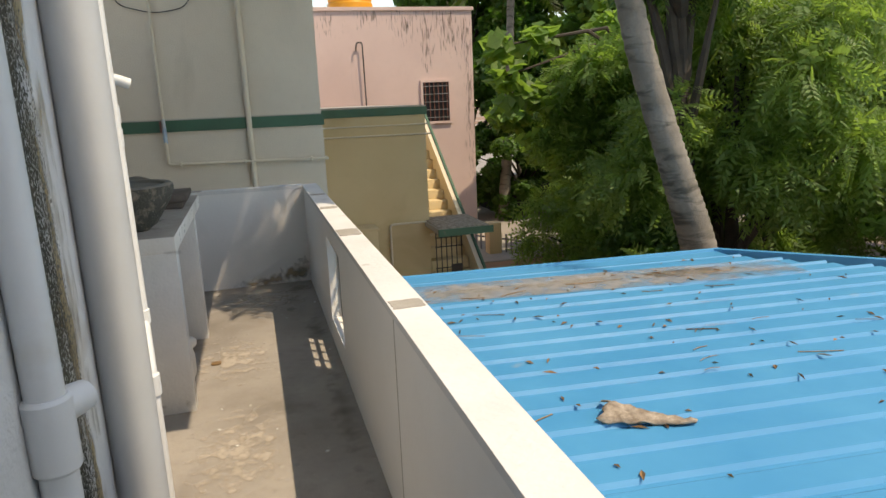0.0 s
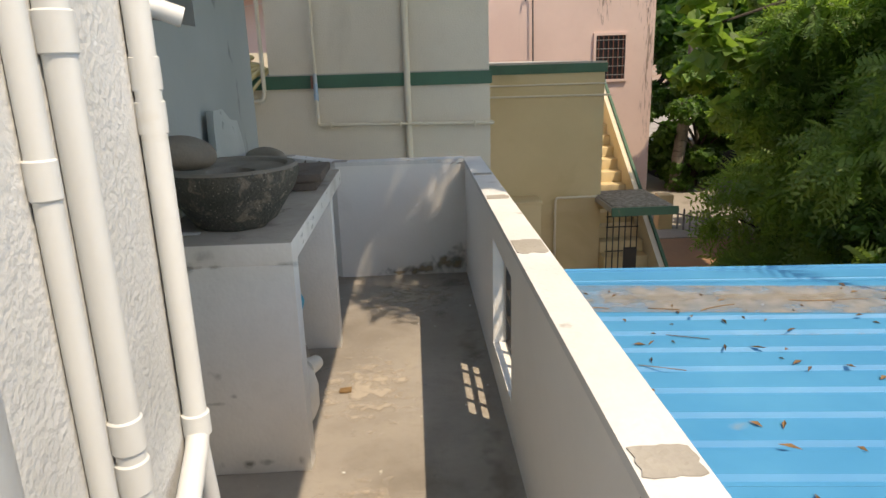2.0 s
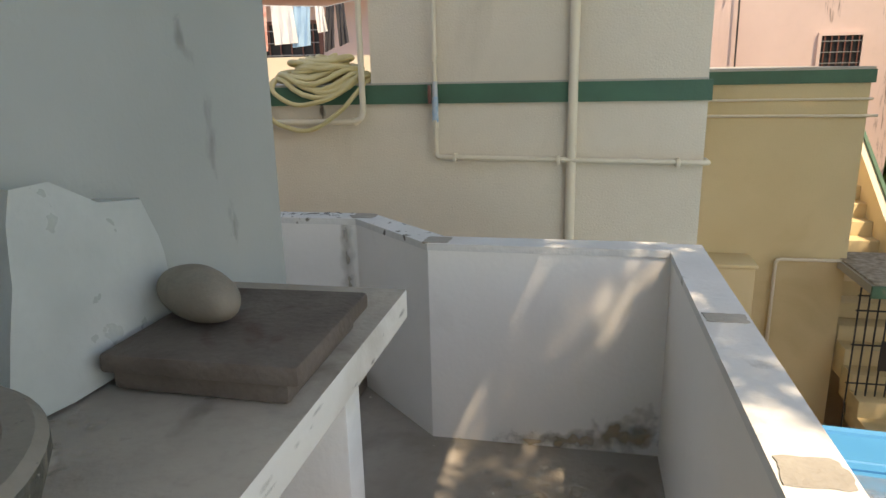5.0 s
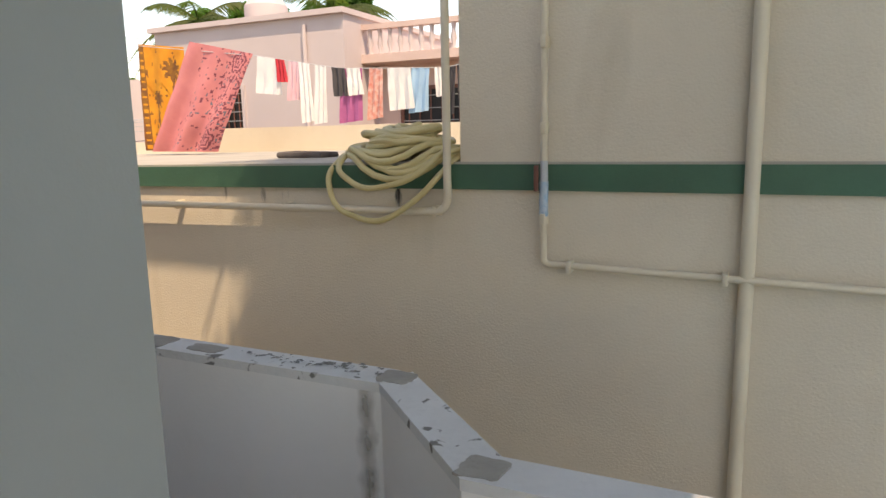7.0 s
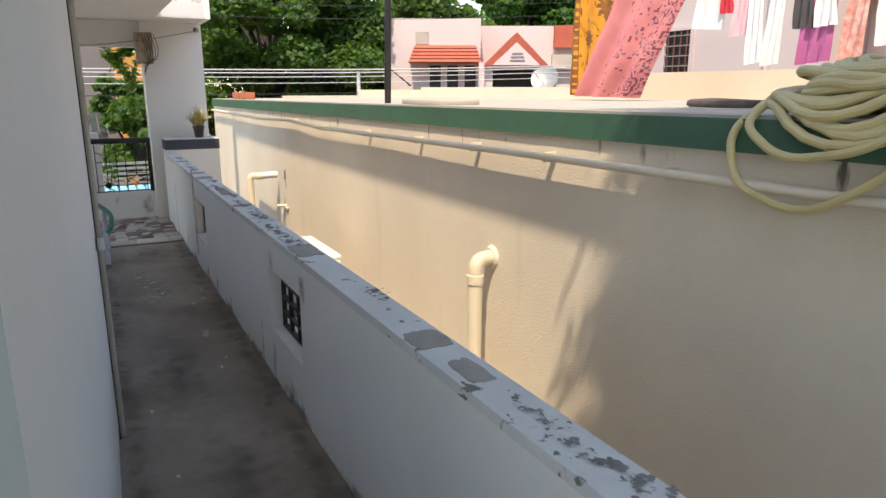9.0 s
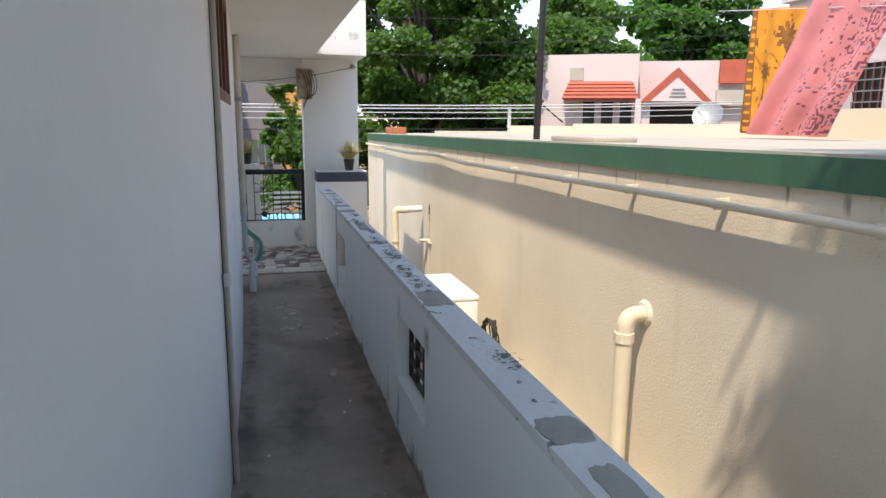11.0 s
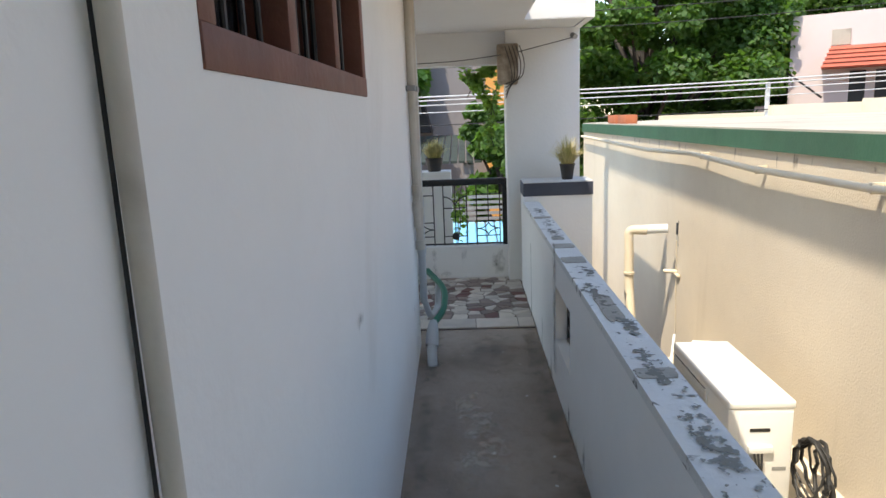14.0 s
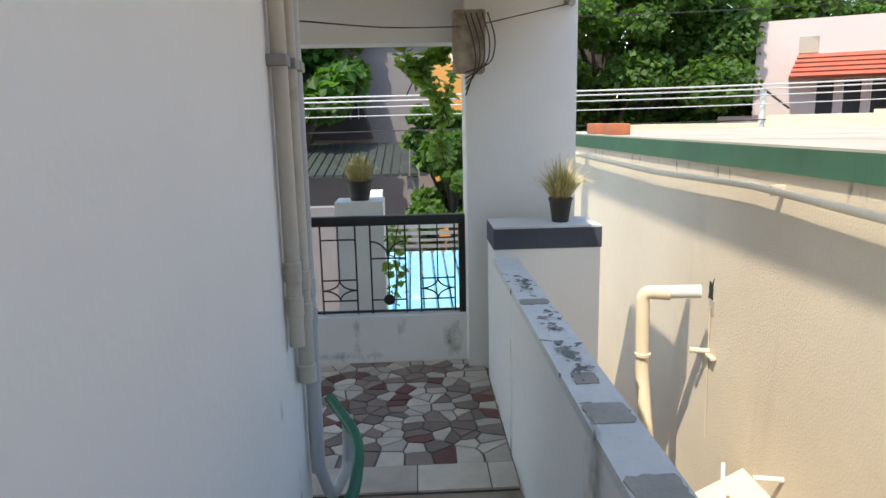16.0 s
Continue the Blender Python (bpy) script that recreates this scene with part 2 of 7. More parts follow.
CAP = material("worn_white_coping", (0.71, 0.715, 0.71), (0.62, 0.622, 0.61), rough=0.85, scale=3, bump=0.35, bump_scale=50, stain=(0.38, 0.37, 0.34), stain_scale=5.0, stain_from=0.66, stain_to=0.72, fine=0.4)
CAPWORN = material("flaking_grey_coping", (0.73, 0.735, 0.72), (0.64, 0.64, 0.62), rough=0.9, scale=3, bump=0.4, bump_scale=50, stain=(0.20, 0.19, 0.17), stain_scale=15.0, stain_from=0.625, stain_to=0.665, fine=0.5)
CEMENT = material("cement_patch", (0.41, 0.385, 0.34), (0.32, 0.30, 0.265), rough=0.95, scale=8, bump=0.4, fine=0.6)
PASSFLOOR = material("dirty_passage_floor", (0.36, 0.30, 0.25), (0.255, 0.21, 0.175), rough=0.85, scale=1.9, bump=0.25, bump_scale=40, stain=(0.15, 0.122, 0.10), stain_scale=1.4, stain_from=0.48, stain_to=0.75, fine=0.7, speckle=(0.55, 0.51, 0.45), speckle_at=0.74, speckle_scale=20)
CEMFLOOR = material("grey_cement_floor", (0.39, 0.355, 0.315), (0.285, 0.258, 0.23), rough=0.85, scale=1.6, bump=0.25, bump_scale=40, stain=(0.15, 0.13, 0.11), stain_scale=1.5, stain_from=0.52, stain_to=0.8, fine=0.6, speckle=(0.62, 0.60, 0.55), speckle_at=0.73, speckle_scale=22)
COUNTER = material("dusty_cement_counter", (0.42, 0.38, 0.33), (0.32, 0.28, 0.245), rough=0.9, scale=3, bump=0.3, stain=(0.10, 0.07, 0.05), stain_scale=2.6, stain_from=0.55, stain_to=0.8, fine=0.6)
COUNTERWALL = material("dirty_white_plaster", (0.76, 0.75, 0.72), (0.68, 0.67, 0.64), rough=0.85, scale=2, bump=0.2, stain=(0.38, 0.35, 0.30), stain_scale=1.8, stain_from=0.60, stain_to=0.85, fine=0.4)
CEILING = material("white_ceiling_paint", (0.74, 0.74, 0.73), (0.68, 0.67, 0.65), rough=0.85, scale=1, bump=0.06, stain=(0.5, 0.47, 0.42), stain_from=0.66, stain_to=0.9, fine=0.2)
BEIGE = material("cream_textured_wall", (0.67, 0.59, 0.47), (0.61, 0.53, 0.42), rough=0.9, scale=1.2, bump=0.33, bump_scale=75, stain=(0.44, 0.37, 0.27), stain_scale=2.2, streak=0.18, stain_from=0.60, stain_to=0.95, fine=0.35)
YELLOW = material("ochre_yellow_wall", (0.66, 0.525, 0.315), (0.585, 0.455, 0.26), rough=0.85, scale=0.9, bump=0.2, stain=(0.40, 0.30, 0.15), stain_scale=0.9, stain_from=0.58, stain_to=0.9, fine=0.25)
GREEN = material("green_band_paint", (0.045, 0.135, 0.08), (0.04, 0.105, 0.065), rough=0.6, scale=3, bump=0.2, stain=(0.16, 0.15, 0.11), stain_scale=5, stain_from=0.68, stain_to=0.8, fine=0.3)
TERRACE = material("pale_terrace_plaster", (0.45, 0.415, 0.36), (0.37, 0.34, 0.29), rough=0.9, scale=1.5, bump=0.2, stain=(0.25, 0.23, 0.19), stain_scale=1.5, stain_from=0.6, stain_to=0.85, fine=0.5)
CREAMWALL = material("pale_cream_wall", (0.72, 0.64, 0.50), (0.66, 0.58, 0.45), rough=0.85, scale=1.0, bump=0.1, fine=0.3)
PINK = material("pale_pink_wall", (0.70, 0.53, 0.47), (0.62, 0.46, 0.41), rough=0.85, scale=0.5, bump=0.15, stain=(0.30, 0.24, 0.20), stain_scale=1.1, streak=0.2, stain_from=0.62, stain_to=0.9, fine=0.3)
PINKWHITE = material("pinkish_white_wall", (0.60, 0.51, 0.50), (0.54, 0.46, 0.45), rough=0.8, scale=0.5, bump=0.1, fine=0.2)
REDTILE = material("red_roof_tile", (0.45, 0.10, 0.055), (0.36, 0.08, 0.05), rough=0.7, scale=3, bump=0.2, fine=0.4, random_tint=0.12)
PVC = material("white_pvc_pipe", (0.68, 0.70, 0.70), (0.62, 0.635, 0.63), rough=0.45, scale=2.5, bump=0.05, stain=(0.50, 0.46, 0.38), stain_scale=3, stain_from=0.64, stain_to=0.85, fine=0.3)
DUSTYPVC = material("dusty_plastic_pipe", (0.58, 0.54, 0.47), (0.46, 0.42, 0.36), rough=0.7, scale=4, bump=0.1, stain=(0.30, 0.26, 0.21), stain_scale=5, stain_from=0.60, stain_to=0.8, fine=0.5)
PVCGREY = material("grey_pvc_pipe", (0.47, 0.49, 0.50), (0.41, 0.43, 0.44), rough=0.45, scale=2.0, bump=0.04, stain=(0.22, 0.20, 0.18), stain_scale=4, stain_from=0.68, stain_to=0.85, fine=0.3)
PVCCREAM = material("cream_painted_pipe", (0.68, 0.60, 0.46), (0.62, 0.54, 0.41), rough=0.5, scale=3, bump=0.06, stain=(0.40, 0.34, 0.26), stain_scale=4, stain_from=0.66, stain_to=0.85, fine=0.3)
BLUESTEEL = material("blue_painted_sheet", (0.03, 0.235, 0.455), (0.05, 0.28, 0.50), rough=0.52, spec=0.35, scale=1.5, bump=0.05, stain=(0.30, 0.33, 0.33), stain_scale=1.7, stain_from=0.70, stain_to=0.82, fine=0.3)
DRYLEAF = material("dry_brown_leaf", (0.24, 0.14, 0.06), (0.12, 0.075, 0.035), rough=0.85, scale=20, bump=0.2, random_tint=0.5)
SHEATH = material("dry_palm_sheath", (0.46, 0.39, 0.31), (0.19, 0.145, 0.105), rough=0.9, scale=18, bump=0.7, bump_scale=90, fine=0.9)
GRANITE = material("rough_grey_granite", (0.105, 0.105, 0.09), (0.06, 0.064, 0.056), rough=0.9, scale=9, bump=0.9, bump_scale=80, stain=(0.21, 0.18, 0.15), stain_scale=16, stain_from=0.55, stain_to=0.66, fine=0.9, speckle=(0.40, 0.38, 0.34), speckle_at=0.66, speckle_scale=120)
DUSTSTONE = material("dusty_granite_top", (0.26, 0.235, 0.20), (0.20, 0.18, 0.155), rough=0.95, scale=7, bump=0.3, fine=0.5, speckle=(0.10, 0.09, 0.08), speckle_at=0.70, speckle_scale=60)
STONE = material("smooth_river_stone", (0.24, 0.215, 0.18), (0.18, 0.16, 0.135), rough=0.8, scale=6, bump=0.2, bump_scale=90, fine=0.5)
DARKSTONE = material("dusty_dark_stone_slab", (0.15, 0.125, 0.11), (0.10, 0.08, 0.07), rough=0.9, scale=8, bump=0.4, stain=(0.07, 0.03, 0.022), stain_scale=6, stain_from=0.55, stain_to=0.75, fine=0.6)
BLACKIRON = material("black_painted_iron", (0.012, 0.012, 0.014), (0.02, 0.018, 0.017), rough=0.45, scale=10, bump=0.1, fine=0.3)
DARKBLUE = material("slate_blue_band_paint", (0.055, 0.065, 0.09), (0.045, 0.05, 0.07), rough=0.7, scale=4, bump=0.15, fine=0.3)
BROWNWOOD = material("red_brown_window_paint", (0.20, 0.078, 0.055), (0.145, 0.055, 0.04), rough=0.55, scale=6, bump=0.15, fine=0.4)
DARK = material("dark_interior", (0.02, 0.019, 0.018), (0.012, 0.012, 0.012), rough=0.6, bump=0)
GLASSY = material("dark_window_glass", (0.03, 0.035, 0.04), (0.02, 0.02, 0.025), rough=0.08, bump=0, fine=0.0)
ACWHITE = material("white_enamel_casing", (0.80, 0.79, 0.75), (0.76, 0.75, 0.71), rough=0.35, scale=1.5, bump=0.02, stain=(0.6, 0.57, 0.5), stain_from=0.66, stain_to=0.9, fine=0.15)
RUBBER = material("black_rubber_cable", (0.02, 0.02, 0.02), (0.03, 0.03, 0.03), rough=0.6, bump=0)
HOSE = material("yellowed_garden_hose", (0.62, 0.52, 0.27), (0.52, 0.42, 0.20), rough=0.5, scale=5, bump=0.08, fine=0.4)
GREENHOSE = material("green_rubber_hose", (0.01, 0.17, 0.10), (0.01, 0.12, 0.075), rough=0.45, scale=8, bump=0.05)
GROUND = material("brown_earth", (0.30, 0.17, 0.10), (0.22, 0.14, 0.09), rough=0.95, scale=0.5, bump=0.6, bump_scale=8, stain=(0.34, 0.30, 0.25), stain_scale=0.25, stain_from=0.5, stain_to=0.6, fine=0.6)
LANE = material("bare_concrete_yard", (0.34, 0.31, 0.27), (0.26, 0.24, 0.21), rough=0.9, scale=0.8, bump=0.2, stain=(0.18, 0.16, 0.13), stain_from=0.55, stain_to=0.8)
MARBLE_W = material("white_marble_chip", (0.58, 0.53, 0.46), (0.45, 0.405, 0.35), rough=0.5, scale=8, bump=0.1, fine=0.4, random_tint=0.2)
MARBLE_G = material("grey_brown_stone_chip", (0.26, 0.195, 0.165), (0.19, 0.15, 0.13), rough=0.6, scale=8, bump=0.15, fine=0.5, random_tint=0.25)
MARBLE_R = material("dark_red_stone_chip", (0.16, 0.05, 0.04), (0.12, 0.04, 0.03), rough=0.55, scale=8, bump=0.1, fine=0.4, random_tint=0.2)
GROUT = material("grey_mortar_bed", (0.17, 0.14, 0.12), (0.12, 0.10, 0.085), rough=0.95, scale=6, bump=0.3, fine=0.6)
BRICK = material("orange_brick", (0.45, 0.15, 0.07), (0.38, 0.12, 0.06), rough=0.9, scale=9, bump=0.4, fine=0.5)
POTBLACK = material("black_plastic_pot", (0.025, 0.022, 0.02), (0.04, 0.033, 0.03), rough=0.55, scale=8, bump=0.05)
STRAW = material("dry_grass_blades", (0.66, 0.55, 0.30), (0.45, 0.42, 0.15), rough=0.8, scale=12, bump=0, random_tint=0.3, island=True)
BARK = material("grey_palm_bark", (0.27, 0.245, 0.21), (0.17, 0.15, 0.125), rough=0.95, scale=3, bump=0.9, bump_scale=14, stain=(0.08, 0.075, 0.06), stain_scale=2.5, streak=3.5, stain_from=0.52, stain_to=0.68, fine=0.7)
DARKBARK = material("dark_tree_bark", (0.09, 0.075, 0.06), (0.055, 0.045, 0.04), rough=0.95, scale=4, bump=0.9, bump_scale=22, fine=0.6)
LEAF = leaf_material("fresh_green_leaf", (0.068, 0.145, 0.032), (0.042, 0.10, 0.024))
LEAF_DARK = leaf_material("dark_green_leaf", (0.055, 0.14, 0.028), (0.035, 0.095, 0.022))
LEAF_BRIGHT = leaf_material("sunny_green_leaf", (0.16, 0.25, 0.075), (0.105, 0.185, 0.052))
LEAF_LIGHT = leaf_material("light_green_leaf", (0.145, 0.24, 0.065), (0.095, 0.20, 0.04))
PALMLEAF = leaf_material("palm_frond_green", (0.055, 0.10, 0.025), (0.10, 0.10, 0.03))
ORANGEWALL = material("orange_house_wall", (0.62, 0.30, 0.08), (0.55, 0.26, 0.07), rough=0.85, scale=0.6, bump=0.1)
GREYWALL = material("grey_house_wall", (0.22, 0.21, 0.22), (0.18, 0.17, 0.18), rough=0.85, scale=0.6, bump=0.1)
ORANGETANK = material("orange_plastic_tank", (0.72, 0.33, 0.02), (0.66, 0.29, 0.02), rough=0.4, scale=2, bump=0.02)
WIRE = material("pale_cable", (0.55, 0.56, 0.58), (0.45, 0.46, 0.48), rough=0.5, bump=0)
STEEL = material("dull_grey_steel", (0.35, 0.36, 0.36), (0.28, 0.28, 0.28), rough=0.5, metal=0.6, scale=8, bump=0.05)
BLUETARP = material("light_blue_sheet", (0.16, 0.48, 0.72), (0.22, 0.55, 0.76), rough=0.6, scale=2, bump=0.1, stain=(0.6, 0.68, 0.72), stain_from=0.55, stain_to=0.8)
ENAMEL = material("white_enamel_jug", (0.70, 0.69, 0.65), (0.6, 0.59, 0.55), rough=0.4, scale=4, bump=0.05)
BLUEBAG = material("blue_polythene", (0.02, 0.30, 0.45), (0.03, 0.38, 0.52), rough=0.3, scale=9, bump=0.3)

# ---- ground and our building ----
GZ = -3.2
bm = B()
bmesh.ops.create_grid(bm, x_segments=2, y_segments=2, size=600)
bmesh.ops.translate(bm, vec=(0, 0, GZ), verts=bm.verts)
solid("ground", bm, GROUND, "brown bare earth spreading to the horizon", "ground", kind="structure")

P1, P1O, P2, P2O = 0.937, 1.057, 6.83, 6.945
W2, ALC = 6.09, -0.43
PF = 0.10  # the passage lies a step above the balcony
CORNER = -0.43


def cap2(x):
    return 0.865


floor = thing("floor", (0, 3, -0.15), "grey cement balcony floor, stained and dusty", "floor", kind="structure")
part("floor_slab", bx(B(), -0.43, P1O, -1.2, 6.525, -0.15, 0.0), CEMFLOOR, floor)
part("floor_slab", bx(B(), -6.65, -0.43, W2 - 0.06, P2, -0.15, PF), PASSFLOOR, floor)
part("floor_slab", hexa(B(), [(-0.43, 6.525, -0.15), (0.05, 6.525, -0.15), (-0.43, 6.945, -0.15), (-0.431, 6.945, -0.15)], [(-0.43, 6.525, 0), (0.05, 6.525, 0), (-0.43, 6.945, 0), (-0.431, 6.945, 0)]), CEMFLOOR, floor)
part("building_base", bx(B(), -9.5, 0.9, 1.0, 6.8, GZ, -0.151), WHITE, floor)
part("front_slab", bx(B(), -8.6, -6.65, 2.5, 7.4, -0.15, PF - 0.004), GROUT, floor)

# walls of the house
w = thing("wall_pipe_side", (0, 1.2, 0), "rough white plaster house wall carrying drain pipes", "wall", kind="structure")
bm = bx(B(), -0.3, 0.15, -1.2, 2.90, 0, 2.62, 0.006)
bmesh.ops.bisect_plane(bm, geom=bm.verts[:] + bm.edges[:] + bm.faces[:], plane_co=(0, 1.95, 0), plane_no=(0, 1, 0))
for v in bm.verts:
    if v.co.y > 1.96 and v.co.x > 0:
        v.co.x -= 0.068 * (v.co.y - 1.95)
part("plaster", bm, ROUGHWHITE, w)
decal(w, (0.1518, 1.85, 1.3), (0, 0.09, 0), (0, 0, 1.3), D_OCHREBAND, "damp_band")
decal(w, (0.1525, 1.75, 1.3), (0, 0.12, 0), (0, 0, 1.3), D_MOULDBAND, "mould_band")
decal(w, (0.1530, 1.735, 1.3), (0, 0.09, 0), (0, 0, 1.3), D_MOULDBAND, "mould_band")
decal(w, (0.1225, 2.40, 0.93), (-0.0048, 0.07, 0), (0, 0, 0.07), D_MOULD, "mould")
w = thing("wall_alcove", (-0.6, 4.4, 0), "bluish white painted house wall behind the counter", "wall", kind="structure")
bm = wall_bm(B(), "y", 2.79, W2 - 0.25, -0.63, ALC, 0, 2.62, [(3.55, 4.94, 1.74, 2.35)])
for v in bm.verts:
    if v.co.y > 5.7 and v.co.x > -0.5:
        v.co.x -= 0.015
part("wall_face", bm, BLUESHADED, w)
for k, (yq, z, a, b) in enumerate(((5.62, 1.36, 0.05, 0.17), (5.52, 1.62, 0.07, 0.10), (5.70, 1.10, 0.05, 0.12), (5.45, 0.8, 0.12, 0.2), (5.3, 1.9, 0.10, 0.08))):
    decal(w, (ALC - 0.0167 * (yq - 4.94) + 0.003 + 0.0004 * k, yq, z), (-0.0167 * a, a, 0), (0, 0, b), D_GREY, "damp_mark")
w = thing("wall_corridor", (-3.4, 6, 0), "white painted house wall along the passage", "wall", kind="structure")
bm = wall_bm(B(), "x", -6.38, ALC - 0.014, W2 - 0.25, W2, 0, 2.25, [(-4.26, -2.98, 1.64, 2.20)])
for v in bm.verts:
    v.co.y -= 0.045 if v.co.x < -6.3 else 0.06 if v.co.x > -0.5 else 0.0
face = part("wall_face", bm, [WHITE, BLUESHADED], w)
# Sides turned to the alcove and the back take the shade-darkened bluish colour.
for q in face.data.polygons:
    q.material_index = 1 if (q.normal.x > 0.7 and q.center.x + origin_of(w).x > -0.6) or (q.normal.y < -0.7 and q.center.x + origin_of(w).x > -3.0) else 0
bm = bx(B(), -6.375, -6.1, 3.0, W2 - 0.27, 0, 2.249)
part("wall_face", bm, WHITE, w)
bm = bx(B(), -0.63, -0.3, -1.2, 2.79, 0, 2.62)
bx(bm, -6.1, -0.7, 2.6, 2.8, 0, 2.25)
part("inner_wall", bm, WHITE, w)
w = thing("wall_behind", (0.5, -1.2, 0), "plain white wall closing the balcony behind", "wall", kind="structure")
part("wall_face", bx(B(), -0.3, 1.2, -1.4, -1.2, -0.15, 2.25), WHITE, w)

c = thing("ceiling", (0, 3, 2.25), "white painted concrete ceiling slab over the passage", "ceiling", kind="structure")
part("slab", bx(B(), -0.62, 1.21, 2.78, 6.85, 2.62, 2.78), CEILING, c)
part("slab", bx(B(), -0.62, 0.13, -1.4, 2.78, 2.62, 2.78), CEILING, c)
part("slab", bx(B(), -7.38, -0.62, 2.6, 6.84, 2.251, 2.40), CEILING, c)
part("porch_slab", bx(B(), -8.6, -7.38, 2.6, 7.3, 2.252, 2.40), CEILING, c)
# Unseen block above the slab, added to cut sun from balcony and opposite wall.
w = thing("wall_upper_storey", (0.4, 3, 2.42), "unseen upper block added to shade the balcony and opposite wall", "wall", kind="structure")
part("wall_face", bx(B(), -0.12, 1.2, 2.79, 6.85, 2.78, 4.85), WHITE, w)
# Unseen wall, added only to keep sun off the pipe wall's near part.
w = thing("wall_next_house", (4.5, -2.5, GZ), "unseen plain white wall added to shade the pipe wall", "wall", kind="structure")
part("wall_face", bx(B(), 2.2, 2.36, -5.0, 0.16, GZ, 7.6), WHITE, w)
# Unseen beam, added to throw a shadow strip along the neighbour wall.
w = thing("roof_beam", (-4.5, 6.8, 4.85), "unseen slim beam added to cast a shadow strip opposite", "beam", kind="structure")
part("beam", bx(B(), -9.5, -0.12, 6.80, 6.86, 4.80, 4.875), WHITE, w)
part("pier", bx(B(), -9.6, -9.5, 6.74, 6.9, 2.0, 4.95), WHITE, w)

# parapets
w = thing("parapet_1", (1.0, 3, 0), "white painted parapet wall with a worn sunlit coping", "parapet", kind="structure")
HOLE_A = (4.08, 4.70, 0.17, 0.72)
part("wall_face", wall_bm(B(), "y", -1.2, 6.525, P1, P1O, -0.15, 0.835, [HOLE_A]), WHITE, w)
bm = bx(B(), P1 - 0.004, P1O + 0.006, -1.2, 6.53, 0.835, 0.862)
part("coping", bm, CAP, w, "chipped white coping")


def blotch(bm, cx, cy, z, lx, ly, n=26, seed=0):
    """A thin ragged patch of cement lying on a coping."""
    rnd = random.Random(seed)
    pts = []
    for k in range(n):
        a = k * math.tau / n
        c, s = math.cos(a), math.sin(a)
        q = 1 / max(abs(c), abs(s))
        f = rnd.uniform(0.86, 1.02)
        pts.append((cx + c * q * lx * 0.5 * (f if abs(c) < abs(s) or lx > ly else 1), cy + s * q * ly * 0.5 * (f if ly > lx or abs(c) > abs(s) else f)))
    lo = [bm.verts.new((x, y, z - 0.004)) for x, y in pts]
    hi = [bm.verts.new((x, y, z + 0.003)) for x, y in pts]
    bm.faces.new(hi)
    bm.faces.new(lo[::-1])
    for k in range(n):
        bm.faces.new((lo[k], lo[(k + 1) % n], hi[(k + 1) % n], hi[k]))
    return bm


for k, (y, ln) in enumerate(((2.60, 0.10), (4.02, 0.20), (4.98, 0.10), (5.72, 0.07), (1.05, 0.05))):
    part("cement_patch", blotch(B(), (P1 + P1O) / 2 + 0.001, y, 0.862, 0.118, ln, seed=k), CEMENT, w)
part("crack", bx(B(), P1 - 0.001, P1 + 0.003, 2.545, 2.553, 0.0, 0.835), CEMENT, w)

w = thing("parapet_end", (0.5, 6.46, 0), "white end wall of the balcony with damp stains", "parapet", kind="structure")
part("wall_face", bx(B(), 0.0, P1, 6.405, 6.52, -0.15, 0.84), WHITE, w)
part("coping", bx(B(), 0.0, P1 - 0.004, 6.40, 6.528, 0.84, 0.868), CAP, w)
lift = 0.0
for x, z, a, b, m_ in ((0.80, 0.08, 0.20, 0.16, D_BROWN), (0.62, 0.04, 0.3, 0.09, D_BROWN), (0.86, 0.12, 0.12, 0.16, D_BROWN), (0.45, 0.02, 0.3, 0.06, D_BROWN), (0.84, 0.10, 0.10, 0.08, D_GREY)):
    lift += 0.0012
    decal(w, (x, 6.404 - lift, z), (a, 0, 0), (0, 0, b), m_, "damp_stain")

w = thing("parapet_jog", (-0.2, 6.7, 0), "slanted white parapet joining two balcony walls", "parapet", kind="structure")
A0, A1 = Vector((0.0, 6.405)), Vector((-0.447, 6.83))
O0, O1 = Vector((0.0, 6.525)), Vector((-0.40, 6.945))


def quad_block(pts, z0, z1):
    return hexa(B(), [(p[0], p[1], z0) for p in pts], [(p[0], p[1], z1) for p in pts])


part("wall_face", quad_block([A0, O0 + Vector((0.05, 0)), O1, A1], -0.15, 0.838), WHITE, w)
part("coping", quad_block([A0 + Vector((-0.002, -0.003)), O0 + Vector((0.05, 0.003)), O1 + Vector((0.0, 0.004)), A1 + Vector((-0.002, -0.004))], 0.838, 0.867), CAPWORN, w)
part("cement_patch", blotch(B(), 0.03, 6.46, 0.868, 0.11, 0.10, seed=11), CEMENT, w)
part("cement_patch", blotch(B(), -0.42, 6.885, 0.867, 0.12, 0.10, seed=12), CEMENT, w)

w = thing("parapet_2", (-4, 6.9, 0), "grey-white passage parapet with flaking coping and grilles", "parapet", kind="structure")
HOLE_B, HOLE_C = (-3.09, -2.53, 0.37, 0.69), (-5.60, -5.10, 0.38, 0.68)
part("wall_face", wall_bm(B(), "x", -7.55, -0.447, P2, P2O, -0.15, lambda x: cap2(x) - 0.03, [HOLE_B, HOLE_C]), WHITE, w)
bm = wall_bm(B(), "x", -7.55, -0.447, P2 - 0.004, P2O + 0.006, 0.74, cap2)
for v in bm.verts:
    if v.co.z < 0.745:
        v.co.z = cap2(v.co.x) - 0.03
part("coping", bm, CAPWORN, w, "flaking grey coping")
